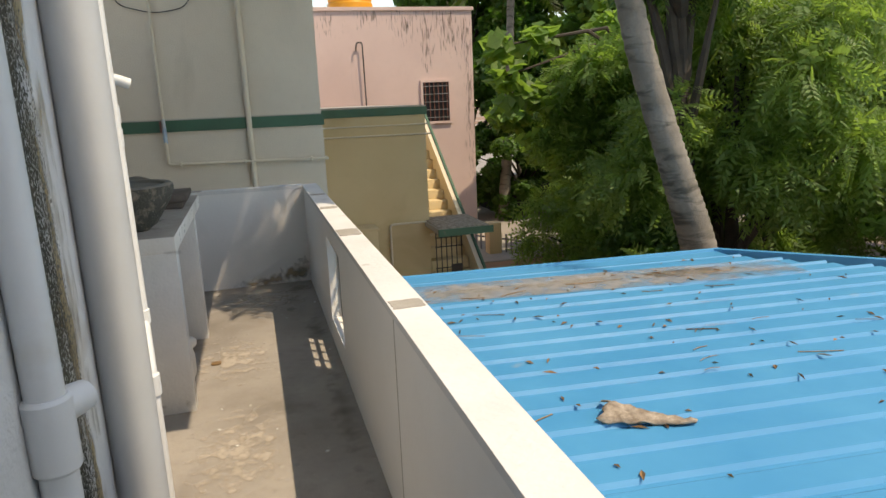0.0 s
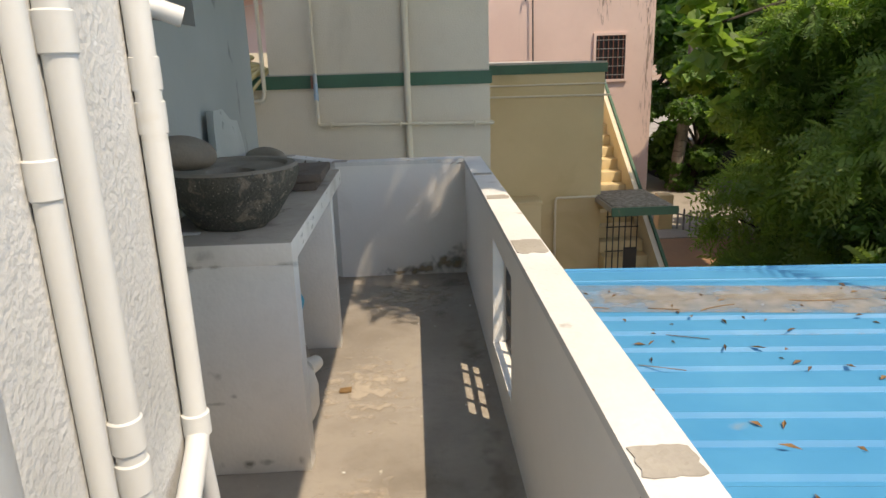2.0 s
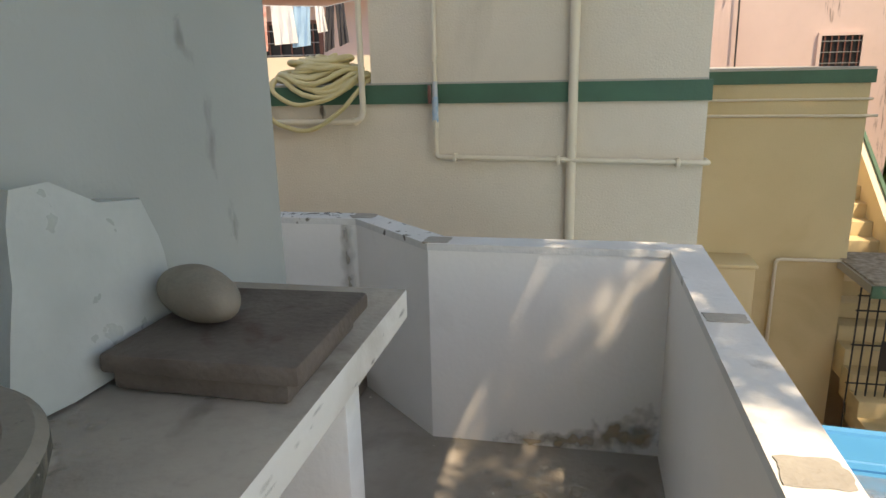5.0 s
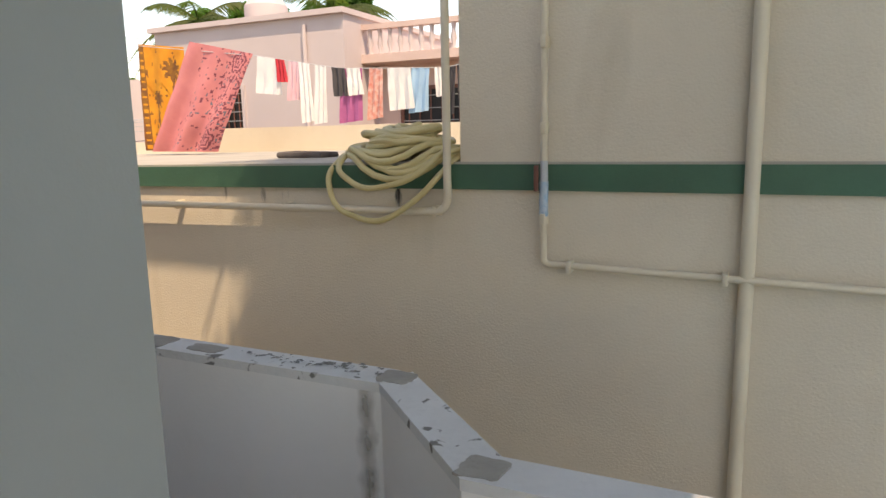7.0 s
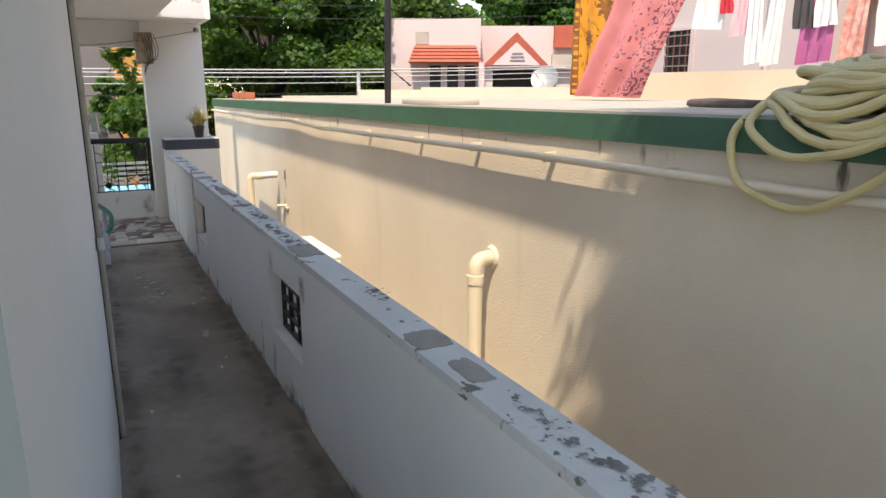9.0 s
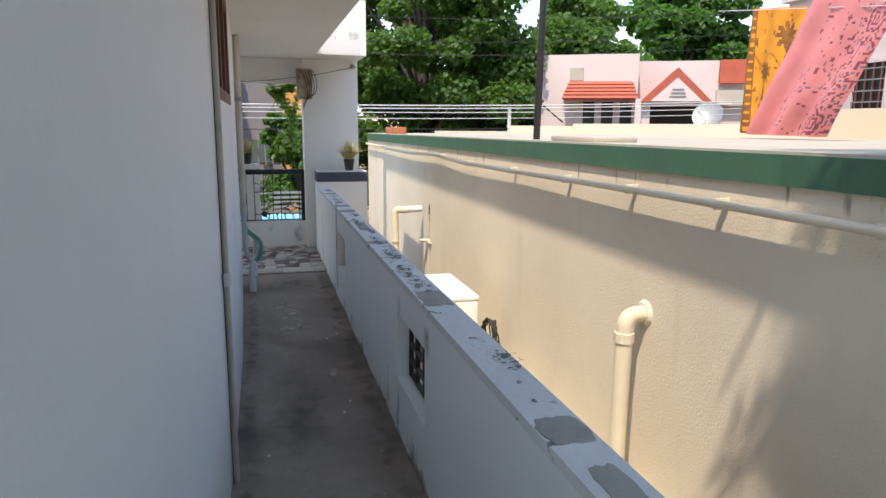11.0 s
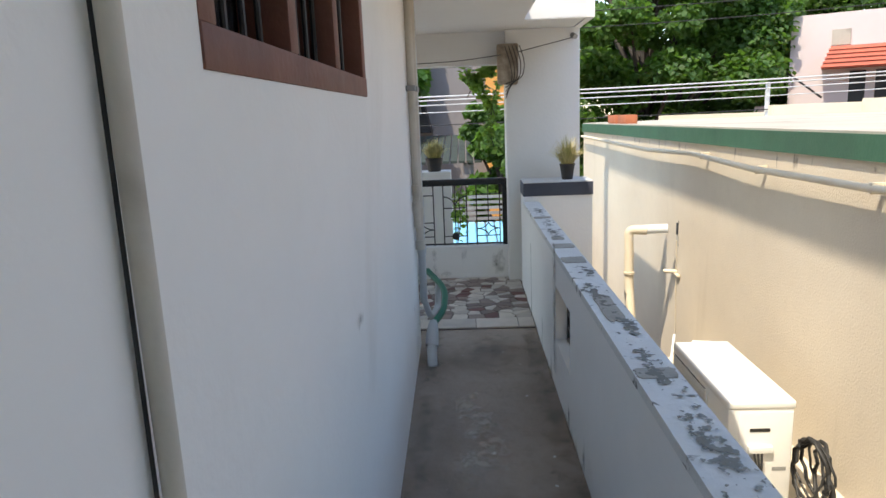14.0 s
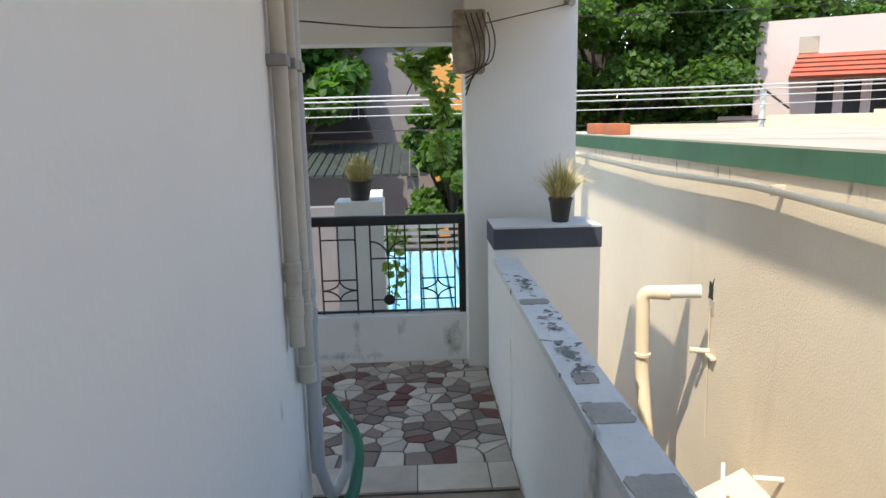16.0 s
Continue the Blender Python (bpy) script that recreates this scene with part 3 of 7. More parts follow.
for k, (x, ln) in enumerate(((-1.19, 0.15), (-1.43, 0.14), (-2.62, 0.22), (-4.55, 0.34), (-5.36, 0.13), (-5.71, 0.11), (-5.93, 0.08), (-6.71, 0.07), (-3.92, 0.07))):
    bm = blotch(B(), x, (P2 + P2O) / 2, cap2(x) + 0.0006, ln, 0.116 if k % 3 else 0.07, seed=20 + k)
    part("cement_patch", bm, CEMENT, w)
for k, (x, a, off) in enumerate(((-0.62, 0.16, 0.02), (-0.86, 0.22, 0.0), (-1.9, 0.12, 0.03), (-2.85, 0.22, 0.0), (-3.15, 0.26, -0.01), (-3.5, 0.28, 0.01), (-3.95, 0.24, 0.0), (-4.35, 0.26, 0.015), (-4.75, 0.24, -0.01), (-5.1, 0.16, 0.02), (-6.1, 0.2, 0.0), (-6.45, 0.18, 0.01), (-7.0, 0.15, 0.0))):
    decal(w, (x, (P2 + P2O) / 2 + off, cap2(x) + 0.0045 + 0.0004 * (k % 2)), (a, 0, 0), (0, 0.052, 0), D_FLAKE, "flaked_patch")
lift = 0.0
for x, z, a, b in ((-0.50, 0.42, 0.06, 0.42), (-2.56, 0.12, 0.05, 0.16), (-2.75, 0.14, 0.2, 0.14), (-3.05, 0.2, 0.05, 0.3), (-3.3, 0.2, 0.04, 0.24), (-3.0, 0.74, 0.08, 0.12), (-2.5, 0.75, 0.1, 0.12), (-4.2, 0.15, 0.05, 0.2), (-4.7, 0.2, 0.06, 0.25), (-5.1, 0.15, 0.06, 0.2), (-5.6, 0.55, 0.12, 0.35), (-5.75, 0.15, 0.06, 0.22), (-6.2, 0.2, 0.05, 0.25), (-6.9, 0.3, 0.05, 0.35)):
    lift += 0.0005
    decal(w, (x, P2 - 0.001 - lift, z), (a, 0, 0), (0, 0, b), D_GREYBAND if b > 0.3 else D_GREY, "cement_smear")
for k in range(9):
    decal(w, (-1.0 - 0.8 * k, P2 - 0.009 - 0.0006 * (k % 2), PF + 0.03), (0.45, 0, 0), (0, 0, 0.05), D_BROWN, "splash_stain")

def grille(axis, hole, at, rows, cols):
    """A grid of flat iron bars set in an opening."""
    a0, a1, z0, z1 = hole
    g = thing("iron_grille", (((a0 + a1) / 2, at, z0) if axis == "x" else (at, (a0 + a1) / 2, z0)), "black flat-bar iron grille set in a parapet opening", "grille", "parapet grilles")
    d = 0.010
    for i in range(cols + 1):
        a = a0 + (a1 - a0) * i / cols
        a = min(max(a, a0 + 0.008), a1 - 0.008)
        part("upright_bar", bx(B(), a - 0.008, a + 0.008, at - d, at + d, z0, z1) if axis == "x" else bx(B(), at - d, at + d, a - 0.008, a + 0.008, z0, z1), BLACKIRON, g)
    for i in range(rows + 1):
        z = min(max(z0 + (z1 - z0) * i / rows, z0 + 0.008), z1 - 0.008)
        part("cross_bar", bx(B(), a0, a1, at - d, at + d, z - 0.008, z + 0.008) if axis == "x" else bx(B(), at - d, at + d, a0, a1, z - 0.008, z + 0.008), BLACKIRON, g)


grille("y", HOLE_A, P1O - 0.045, 4, 4)
grille("x", HOLE_B, P2O - 0.045, 4, 4)
grille("x", HOLE_C, P2O - 0.045, 4, 4)

# ---- front balcony at the passage's end ----
w = thing("balcony_front_wall", (-8.2, 5.5, 0), "low white balcony wall under the iron railing", "wall", kind="structure")
part("wall_face", bx(B(), -8.27, -8.13, 2.6, 6.735, -0.01, 0.40), WHITE, w)
for y, z, a, b in ((6.06, 0.27, 0.05, 0.16), (6.33, 0.32, 0.05, 0.12), (6.64, 0.24, 0.09, 0.2), (5.95, 0.15, 0.5, 0.06)):
    decal(w, (-8.128, y, z), (0, a, 0), (0, 0, b), D_GREY, "cement_smear")
w = thing("pier", (-8.1, 7, 0), "white square porch pier", "pier", kind="structure")
part("shaft", bx(B(), -8.3, -8.0, 6.73, 7.352, -0.15, 2.252, 0.006), WHITE, w)
w = thing("porch_beam", (-8.15, 5.5, 1.93), "white painted beam spanning the porch front", "beam", kind="structure")
part("beam", bx(B(), -8.25, -8.05, 2.6, 6.73, 1.985, 2.252), CEILING, w)
w = thing("porch_fascia", (-7.4, 7.05, 2.2), "white roof fascia with grey water stains", "fascia", kind="structure")
part("fascia", bx(B(), -7.44, -7.382, 6.842, 7.36, 2.245, 2.80), WHITE, w)
part("fascia", bx(B(), -8.6, -7.44, 7.302, 7.36, 2.245, 2.42), WHITE, w)
for y, z, a, b in ((7.00, 2.46, 0.14, 0.14), (7.24, 2.43, 0.13, 0.13), (7.05, 2.36, 0.05, 0.13), (7.26, 2.33, 0.07, 0.11)):
    decal(w, (-7.3805, y, z), (0, a, 0), (0, 0, b), D_GREY, "water_stain")
w = thing("ledge_wall", (-7.9, 7.1, 0), "white parapet stub with slate blue band on top", "ledge", kind="structure")
part("wall_face", bx(B(), -7.86, -7.55, P2 + 0.003, 7.38, GZ, 0.909), WHITE, w)
part("band", bx(B(), -7.865, -7.544, P2 - 0.002, 7.385, 0.909, 1.014), DARKBLUE, w, "slate blue painted band")
part("top_coat", bx(B(), -7.86, -7.55, P2 + 0.003, 7.38, 1.014, 1.024), CAP, w)


def railing():
    r = thing("iron_railing", (-8.2, 5.4, 0.40), "black iron balcony railing with star and disc pattern", "railing")
    x = -8.2
    part("top_rail", bx(B(), x - 0.025, x + 0.025, 2.7, 6.73, 0.95, 1.008, 0.006), BLACKIRON, r)
    part("bottom_rail", bx(B(), x - 0.01, x + 0.01, 2.7, 6.73, 0.408, 0.42), BLACKIRON, r)
    part("end_post", bx(B(), x - 0.022, x + 0.022, 6.69, 6.729, 0.40, 0.95), BLACKIRON, r)
    y, k = 6.665, 0
    while y > 4.2:
        y0, y1 = y - 0.21, y
        c = (y0 + y1) / 2
        for yy in (y0, y1):
            part("upright_bar", tube(B(), [(x, yy, 0.40), (x, yy, 0.95)], 0.006, 6), BLACKIRON, r)
        zs = (0.485, 0.615, 0.745, 0.865)
        for z in (zs[0], zs[2]) if k % 2 else (zs[0], zs[1], zs[3]):
            part("cross_bar", tube(B(), [(x, y0, z), (x, y1, z)], 0.005, 6), BLACKIRON, r)
        if k % 2:
            part("disc", lathe_disc(x, c, 0.485, 0.034), BLACKIRON, r)
            part("upright_bar", tube(B(), [(x, c, 0.515), (x, c, 0.95)], 0.005, 6), BLACKIRON, r)
            part("arc", tube(B(), [(x, c - 0.105 + 0.105 * math.sin(t * math.pi / 16), 0.85 - 0.105 * (1 - math.cos(t * math.pi / 16))) for t in range(9)], 0.005, 6), BLACKIRON, r)
            part("arc", tube(B(), [(x, c + 0.105 - 0.105 * math.sin(t * math.pi / 16), 0.85 - 0.105 * (1 - math.cos(t * math.pi / 16))) for t in range(9)], 0.005, 6), BLACKIRON, r)
        else:
            part("upright_bar", tube(B(), [(x, c, 0.615), (x, c, 0.95)], 0.005, 6), BLACKIRON, r)
            for sy in (-1, 1):
                for sz in (-1, 1):
                    part("arc", tube(B(), [(x, c + sy * 0.105 * (1 - math.sin(t * math.pi / 16)), 0.55 + sz * 0.065 * (1 - math.cos(t * math.pi / 16))) for t in range(9)], 0.005, 6), BLACKIRON, r)
        y -= 0.30
        k += 1


def lathe_disc(x, y, z, r):
    bm = lathe(B(), [(r * 0.6, -0.006), (r, -0.003), (r, 0.003), (r * 0.6, 0.006)], (0, 0, 0), 20)
    for v in bm.verts:
        v.co = Vector((x + v.co.z, y + v.co.x, z + v.co.y))
    return bm


railing()

# ---- counter in the alcove and the things on it ----
counter = thing("cement_counter", (-0.15, 4.75, 0), "white plastered masonry counter with dusty cement top", "counter")
bm = bx(B(), ALC, 0.12, 3.921, 5.62, 0.855, 0.94, 0.004)
part("top", bm, [COUNTER, COUNTERWALL], counter, "dusty brown cement top")
for p in bpy.data.objects[counter.children[0].name].data.polygons:
    p.material_index = 0 if p.normal.z > 0.5 else 1
part("leg", bx(B(), ALC, 0.1195, 3.9215, 4.02, 0.0, 0.8555, 0.002), COUNTERWALL, counter)
part("leg", bx(B(), ALC, 0.118, 5.10, 5.19, 0.0, 0.856, 0.006), COUNTERWALL, counter)

rnd = random.Random(14)
for k in range(16):
    yq = 3.95 + 1.62 * rnd.random()
    decal(counter, (0.1235, yq, rnd.uniform(0.865, 0.935)), (0, rnd.uniform(0.02, 0.07), 0), (0, 0, rnd.uniform(0.008, 0.022)), D_GREY, "edge_wear")
for k in range(14):
    decal(counter, (rnd.uniform(ALC + 0.05, 0.10), 3.9195 - 0.0004 * k, rnd.choice((0.05, 0.90, 0.86, rnd.uniform(0.2, 0.8)))), (rnd.uniform(0.02, 0.09), 0, 0), (0, 0, rnd.uniform(0.012, 0.05)), D_GREY, "edge_wear")
for k in range(10):
    decal(counter, (rnd.uniform(-0.38, 0.08), rnd.uniform(3.97, 5.55), 0.9415 + 0.0005 * k), (rnd.uniform(0.04, 0.12), 0, 0), (0, rnd.uniform(0.04, 0.14), 0), D_DARK if k % 2 else D_PALE, "counter_stain")

g = thing("stone_grinder", (-0.2, 4.25, 0.94), "rough grey granite grinding bowl with a round well", "stone grinder")
prof = [(0.05, 0), (0.13, 0.0), (0.16, 0.02), (0.20, 0.08), (0.24, 0.15), (0.262, 0.205), (0.264, 0.232), (0.252, 0.242), (0.222, 0.240), (0.212, 0.226), (0.195, 0.222), (0.104, 0.218), (0.094, 0.208), (0.08, 0.14), (0.04, 0.115), (0.01, 0.11)]
bm = lathe(B(), prof, (-0.155, 4.25, 0.94), 56)
for v in bm.verts:
    if v.co.z < 1.15:
        v.co += noise.noise_vector(v.co * 14) * 0.012
bowl = part("bowl", bm, [GRANITE, DUSTSTONE], g)
for q in bowl.data.polygons:
    q.material_index = 1 if q.normal.z > 0.5 or (q.center - Vector((-0.155, 4.25, 0)) + origin_of(g)).xy.length < 0.2 and q.center.z > 0.1 else 0
part("lime_smear", blotch(B(), -0.30, 4.10, 0.943, 0.09, 0.03, seed=91), CAP, g)


def pebble(bm, at, size, rot, seed=0):
    bmesh.ops.create_icosphere(bm, subdivisions=4 if max(size) > 0.03 else 1, radius=1)
    m = Matrix.Translation(at) @ Euler([radians(a) for a in rot]).to_matrix().to_4x4() @ Matrix.Diagonal((*size, 1))
    for v in bm.verts:
        v.co = m @ (v.co * (1 + 0.05 * noise.noise(v.co * 1.3 + Vector((seed, 0, 0)))))
    return bm


solid("grinding_pestle", pebble(B(), (-0.290, 4.12, 1.248), (0.125, 0.086, 0.066), (0, 8, 12), 3), STONE, "smooth oval river stone resting on a grinding bowl", "stone")
solid("roller_stone", pebble(B(), (-0.20, 5.10, 1.088), (0.062, 0.13, 0.060), (0, 0, 62), 7), STONE, "smooth grey roller stone lying on a slab", "stone")
g = thing("grinding_slab", (-0.1, 5.1, 0.94), "dusty dark stone grinding slabs stacked flat", "stone slab")
bm = rough_up(bx(B(), -0.29, 0.075, 4.92, 5.30, 0.945, 0.985, 0.008), 0.004, 9)
part("lower_slab", bm, DARKSTONE, g)
bm = rough_up(bx(B(), -0.30, 0.105, 4.90, 5.33, 0.987, 1.028, 0.010), 0.005, 9)
part("upper_slab", bm, DARKSTONE, g)

FILM = material("cloudy_plastic_film", (0.52, 0.57, 0.57), (0.42, 0.47, 0.47), rough=0.3, scale=5, bump=0.25, bump_scale=20, fine=0.3)
FILM.node_tree.nodes["Principled BSDF"].inputs["Transmission Weight"].default_value = 0.12
bm = B()
rows = []
for i in range(9):
    z = 0.95 + i * 0.041
    ring = []
    for (x, y) in ((-0.41, 4.76), (-0.36, 4.74), (-0.33, 4.86), (-0.315, 5.02), (-0.315, 5.22), (-0.36, 5.26), (-0.41, 5.18), (-0.415, 5.0)):
        n = noise.noise_vector(Vector((x * 9, y * 9, z * 12))) * 0.020
        k = 1 - 0.35 * (i / 8)
        peak = 0.08 * (i / 8) ** 2 * max(0.0, min(1.0, (5.1 - y) / 0.25))
        ring.append(bm.verts.new((max(-0.428, min(-0.31, -0.37 + (x + 0.37) * k + n.x * 0.5)), 5.0 + (y - 5.0) * k + n.y, z + peak + n.z * 0.4)))
    rows.append(ring)
for a, b in zip(rows, rows[1:]):
    for k in range(8):
        bm.faces.new((a[k], a[(k + 1) % 8], b[(k + 1) % 8], b[k]))
bm.faces.new(rows[0][::-1])
bm.faces.new(rows[-1])
solid("plastic_packet", bm, FILM, "crumpled cloudy plastic packet leaning on the wall", "packet")

# things under the counter
j = thing("white_jug", (-0.02, 4.35, 0), "dirty white plastic jug lying under the counter", "jug")
bm = lathe(B(), [(0.05, 0), (0.10, 0.01), (0.12, 0.06), (0.125, 0.16), (0.11, 0.22), (0.07, 0.27), (0.045, 0.29), (0.045, 0.32)], (-0.02, 4.32, 0), 28)
part("body", rough_up(bm, 0.006, 8), ENAMEL, j)
part("spout", tube(B(), [(0.03, 4.42, 0.20), (0.06, 4.56, 0.17)], [0.045, 0.036], 14), ENAMEL, j)
solid("clay_pot", lathe(B(), [(0.05, 0), (0.10, 0.03), (0.125, 0.10), (0.115, 0.17), (0.08, 0.21), (0.09, 0.23)], (-0.12, 4.72, 0), 28), STONE, "dull grey clay pot under the counter", "pot")
solid("blue_bag", rough_up(pebble(B(), (-0.05, 4.50, 0.52), (0.075, 0.12, 0.06), (10, 0, 8), 2), 0.034, 16), BLUEBAG, "crumpled blue polythene bag", "bag")
solid("white_sack", rough_up(pebble(B(), (-0.12, 4.52, 0.36), (0.10, 0.14, 0.14), (0, 0, 0), 5), 0.018, 9), ENAMEL, "small white sack under the counter", "sack")

# ---- drain pipes on the house wall ----


def collar(bm, at, axis, r, ln):
    d = Vector(axis).normalized() * ln / 2
    return tube(bm, [Vector(at) - d, Vector(at) - d * 0.9, Vector(at) + d * 0.9, Vector(at) + d], [r * 1.02, r * 1.16, r * 1.16, r * 1.02], 20)


pp = thing("drain_pipe", (0.2, 2.03, 0), "thick grey drain pipe standing against the wall", "pipe", "wall pipes")
part("pipe", tube(B(), [(0.197, 2.046, 0), (0.197, 2.046, 2.62)], 0.057, 28), PVCGREY, pp)
pp = thing("drain_pipe", (0.2, 1.58, 0), "white plastic drain pipe with a tee joint", "pipe", "wall pipes")
part("pipe", tube(B(), [(0.18, 1.55, 0), (0.18, 1.55, 2.62)], 0.030, 20), PVC, pp)
part("tee", collar(B(), (0.18, 1.55, 1.05), (0, 0, 1), 0.033, 0.13), PVC, pp)
part("tee_branch", tube(B(), [(0.18, 1.55, 1.085), (0.20, 1.58, 1.085), (0.222, 1.612, 1.085)], [0.029, 0.030, 0.026], 18), PVC, pp)
pp = thing("drain_pipe", (0.14, 2.3, 0), "slim white plastic pipe with a coupler", "pipe", "wall pipes")
part("pipe", tube(B(), [(0.136, 2.39, 0), (0.136, 2.39, 2.62)], 0.0165, 18), PVC, pp)
part("coupler", collar(B(), (0.136, 2.39, 1.43), (0, 0, 1), 0.0168, 0.05), PVC, pp)
pp = thing("drain_pipe", (0.16, 2.43, 0), "white plastic drain pipe with two couplers", "pipe", "wall pipes")
part("pipe", tube(B(), [(0.134, 2.485, 0), (0.134, 2.485, 2.62)], 0.0215, 20), PVC, pp)
for z in (1.035, 0.965, 1.60):
    part("coupler", collar(B(), (0.134, 2.485, z), (0, 0, 1), 0.0215, 0.055), PVC, pp)
pp = thing("drain_pipe", (0.19, 2.62, 0), "white drain pipe with elbow leading to a floor tee", "pipe", "wall pipes")
part("pipe", tube(B(), bend([(0.112, 2.81, 2.62), (0.118, 2.80, 0.835), (0.165, 2.52, 0.785), (0.165, 2.52, 0.0)], 0.045), 0.0225, 20), PVC, pp)
part("coupler", collar(B(), (0.114, 2.808, 1.545), (0, 0, 1), 0.0225, 0.06), PVC, pp)
part("coupler", collar(B(), (0.114, 2.808, 1.47), (0, 0, 1), 0.0225, 0.06), PVC, pp)
part("elbow", collar(B(), (0.118, 2.80, 0.87), (0, 0, 1), 0.0235, 0.05), PVC, pp)
part("elbow", collar(B(), (0.165, 2.52, 0.73), (0, 0, 1), 0.025, 0.07), PVC, pp)
part("lower_pipe", tube(B(), bend([(0.118, 2.805, 0.83), (0.115, 2.85, 0.57), (0.14, 2.70, 0.44), (0.14, 2.70, 0.02)], 0.05), 0.016, 16), PVC, pp)
part("elbow", collar(B(), (0.115, 2.845, 0.58), (0, 0, 1), 0.017, 0.05), PVC, pp)
part("stub", tube(B(), bend([(0.07, 2.82, 1.66), (0.12, 2.85, 1.66), (0.17, 2.87, 1.64)], 0.03), 0.018, 14), PVC, pp)

# passage wall: conduit and pipe bundle
pp = thing("conduit", (-2.7, W2, PF), "thin dusty conduit pipe up the white wall", "conduit")
part("pipe", tube(B(), [(-2.775, W2 + 0.014, PF), (-2.765, W2 + 0.012, 1.0), (-2.745, W2 + 0.014, 2.25)], 0.011, 14), DUSTYPVC, pp)
part("gap", bx(B(), -2.751, -2.749, W2 - 0.001, W2 + 0.003, PF, 2.25), DARK, pp, "dark gap beside the pipe")
part("coupler", collar(B(), (-2.765, W2 + 0.012, 0.95), (0, 0, 1), 0.015, 0.05), PVC, pp)
for k, (x, y, r, z0, mat, lb) in enumerate(((-6.10, W2 - 0.010, 0.022, 0.93, DUSTYPVC, "white pipe on the wall corner"), (-6.22, W2 - 0.008, 0.025, 0.80, DUSTYPVC, "white pipe on the wall corner"), (-6.33, W2 - 0.010, 0.024, 0.40, PVCGREY, "grey plastic pipe on the wall corner"))):
    pp = thing("service_pipe", (x, y, z0), lb + " with clamps", "pipe", "corner pipes")
    part("pipe", tube(B(), bend([(x, y, 2.25), (x, y, z0 + 0.05), (x, y, z0)], 0.02), r, 14), mat, pp)
    for z in (1.15, 1.05, 0.85):
        if z > z0:
            part("coupler", collar(B(), (x, y, z - 0.05 * k), (0, 0, 1), r, 0.06), mat, pp)
    part("clamp", bx(B(), x - r - 0.012, x + r + 0.012, W2 - 0.05, y + r + 0.003, 1.72, 1.75, 0.003), STEEL, pp)
pp = thing("standpipe", (-6.35, 6.13, 0.2), "grey standpipe elbow beside the wall corner", "pipe")
part("pipe", tube(B(), bend([(-6.335, W2 - 0.010, 0.42), (-6.33, W2 + 0.03, 0.29), (-6.50, W2 + 0.07, 0.32), (-6.52, W2 + 0.075, 0.51)], 0.05), 0.02, 14), PVCGREY, pp)
pp = thing("drain_stub", (-5.95, 6.13, 0), "grey drain stub standing on the passage floor", "pipe")
part("stub", tube(B(), [(-5.98, W2 + 0.05, PF), (-6.0, W2 + 0.05, PF + 0.14)], [0.03, 0.03], 16), PVC, pp)
part("reducer", tube(B(), [(-6.0, W2 + 0.05, 0.22), (-6.05, W2 + 0.055, 0.30), (-6.1, W2 + 0.06, 0.34)], [0.04, 0.036, 0.025], 16), PVCGREY, pp)
pp = thing("green_hose", (-6.3, 6.2, 0.2), "ribbed green hose curving out of a drain stub", "hose")
pts = bend([(-6.08, W2 + 0.06, 0.33), (-6.2, W2 + 0.12, 0.38), (-6.42, W2 + 0.13, 0.46), (-6.62, W2 + 0.0, 0.54)], 0.14, 12)
part("hose", tube(B(), pts, [0.021 if k % 2 else 0.0195 for k in range(len(pts))], 12), GREENHOSE, pp)


def window_bars(name, hole, axis, face, depth, frame_w, label, bars):
    a0, a1, z0, z1 = hole
    w = thing(name, ((a0 + a1) / 2, face, z0) if axis == "x" else (face, (a0 + a1) / 2, z0), label, "window", kind="structure")

    def blk(p, q, d0, d1, l, h):
        return bx(B(), p, q, d0, d1, l, h, 0.003) if axis == "x" else bx(B(), d0, d1, p, q, l, h, 0.003)

    f0, f1 = face - depth, face + 0.004
    part("window_sill", blk(a0, a1, f0, f1, z0, z0 + frame_w), BROWNWOOD, w)
    part("window_frame", blk(a0, a1, f0, f1, z1 - frame_w, z1), BROWNWOOD, w)
    n = 3
    for i in range(n + 1):
        a = a0 + (a1 - a0 - frame_w) * i / n
        part("window_frame", blk(a, a + frame_w, f0, f1 - 0.002, z0 + frame_w, z1 - frame_w), BROWNWOOD, w)
    for i in range(bars):
        a = a0 + (a1 - a0) * (i + 0.5) / bars
        part("bar", tube(B(), [(a, face - depth * 0.5, z0), (a, face - depth * 0.5, z1)] if axis == "x" else [(face - depth * 0.5, a, z0), (face - depth * 0.5, a, z1)], 0.006, 8), BLACKIRON, w)
    part("pane", blk(a0 + 0.01, a1 - 0.01, face - depth - 0.012, face - depth - 0.004, z0 + 0.01, z1 - 0.01), GLASSY, w)


window_bars("window_1", (-4.26, -2.98, 1.64, 2.20), "x", W2, 0.09, 0.055, "brown painted window with vertical iron bars", 15)
window_bars("window_2", (3.55, 4.94, 1.74, 2.35), "y", ALC - 0.13, 0.06, 0.05, "recessed dark brown barred window above the counter", 9)

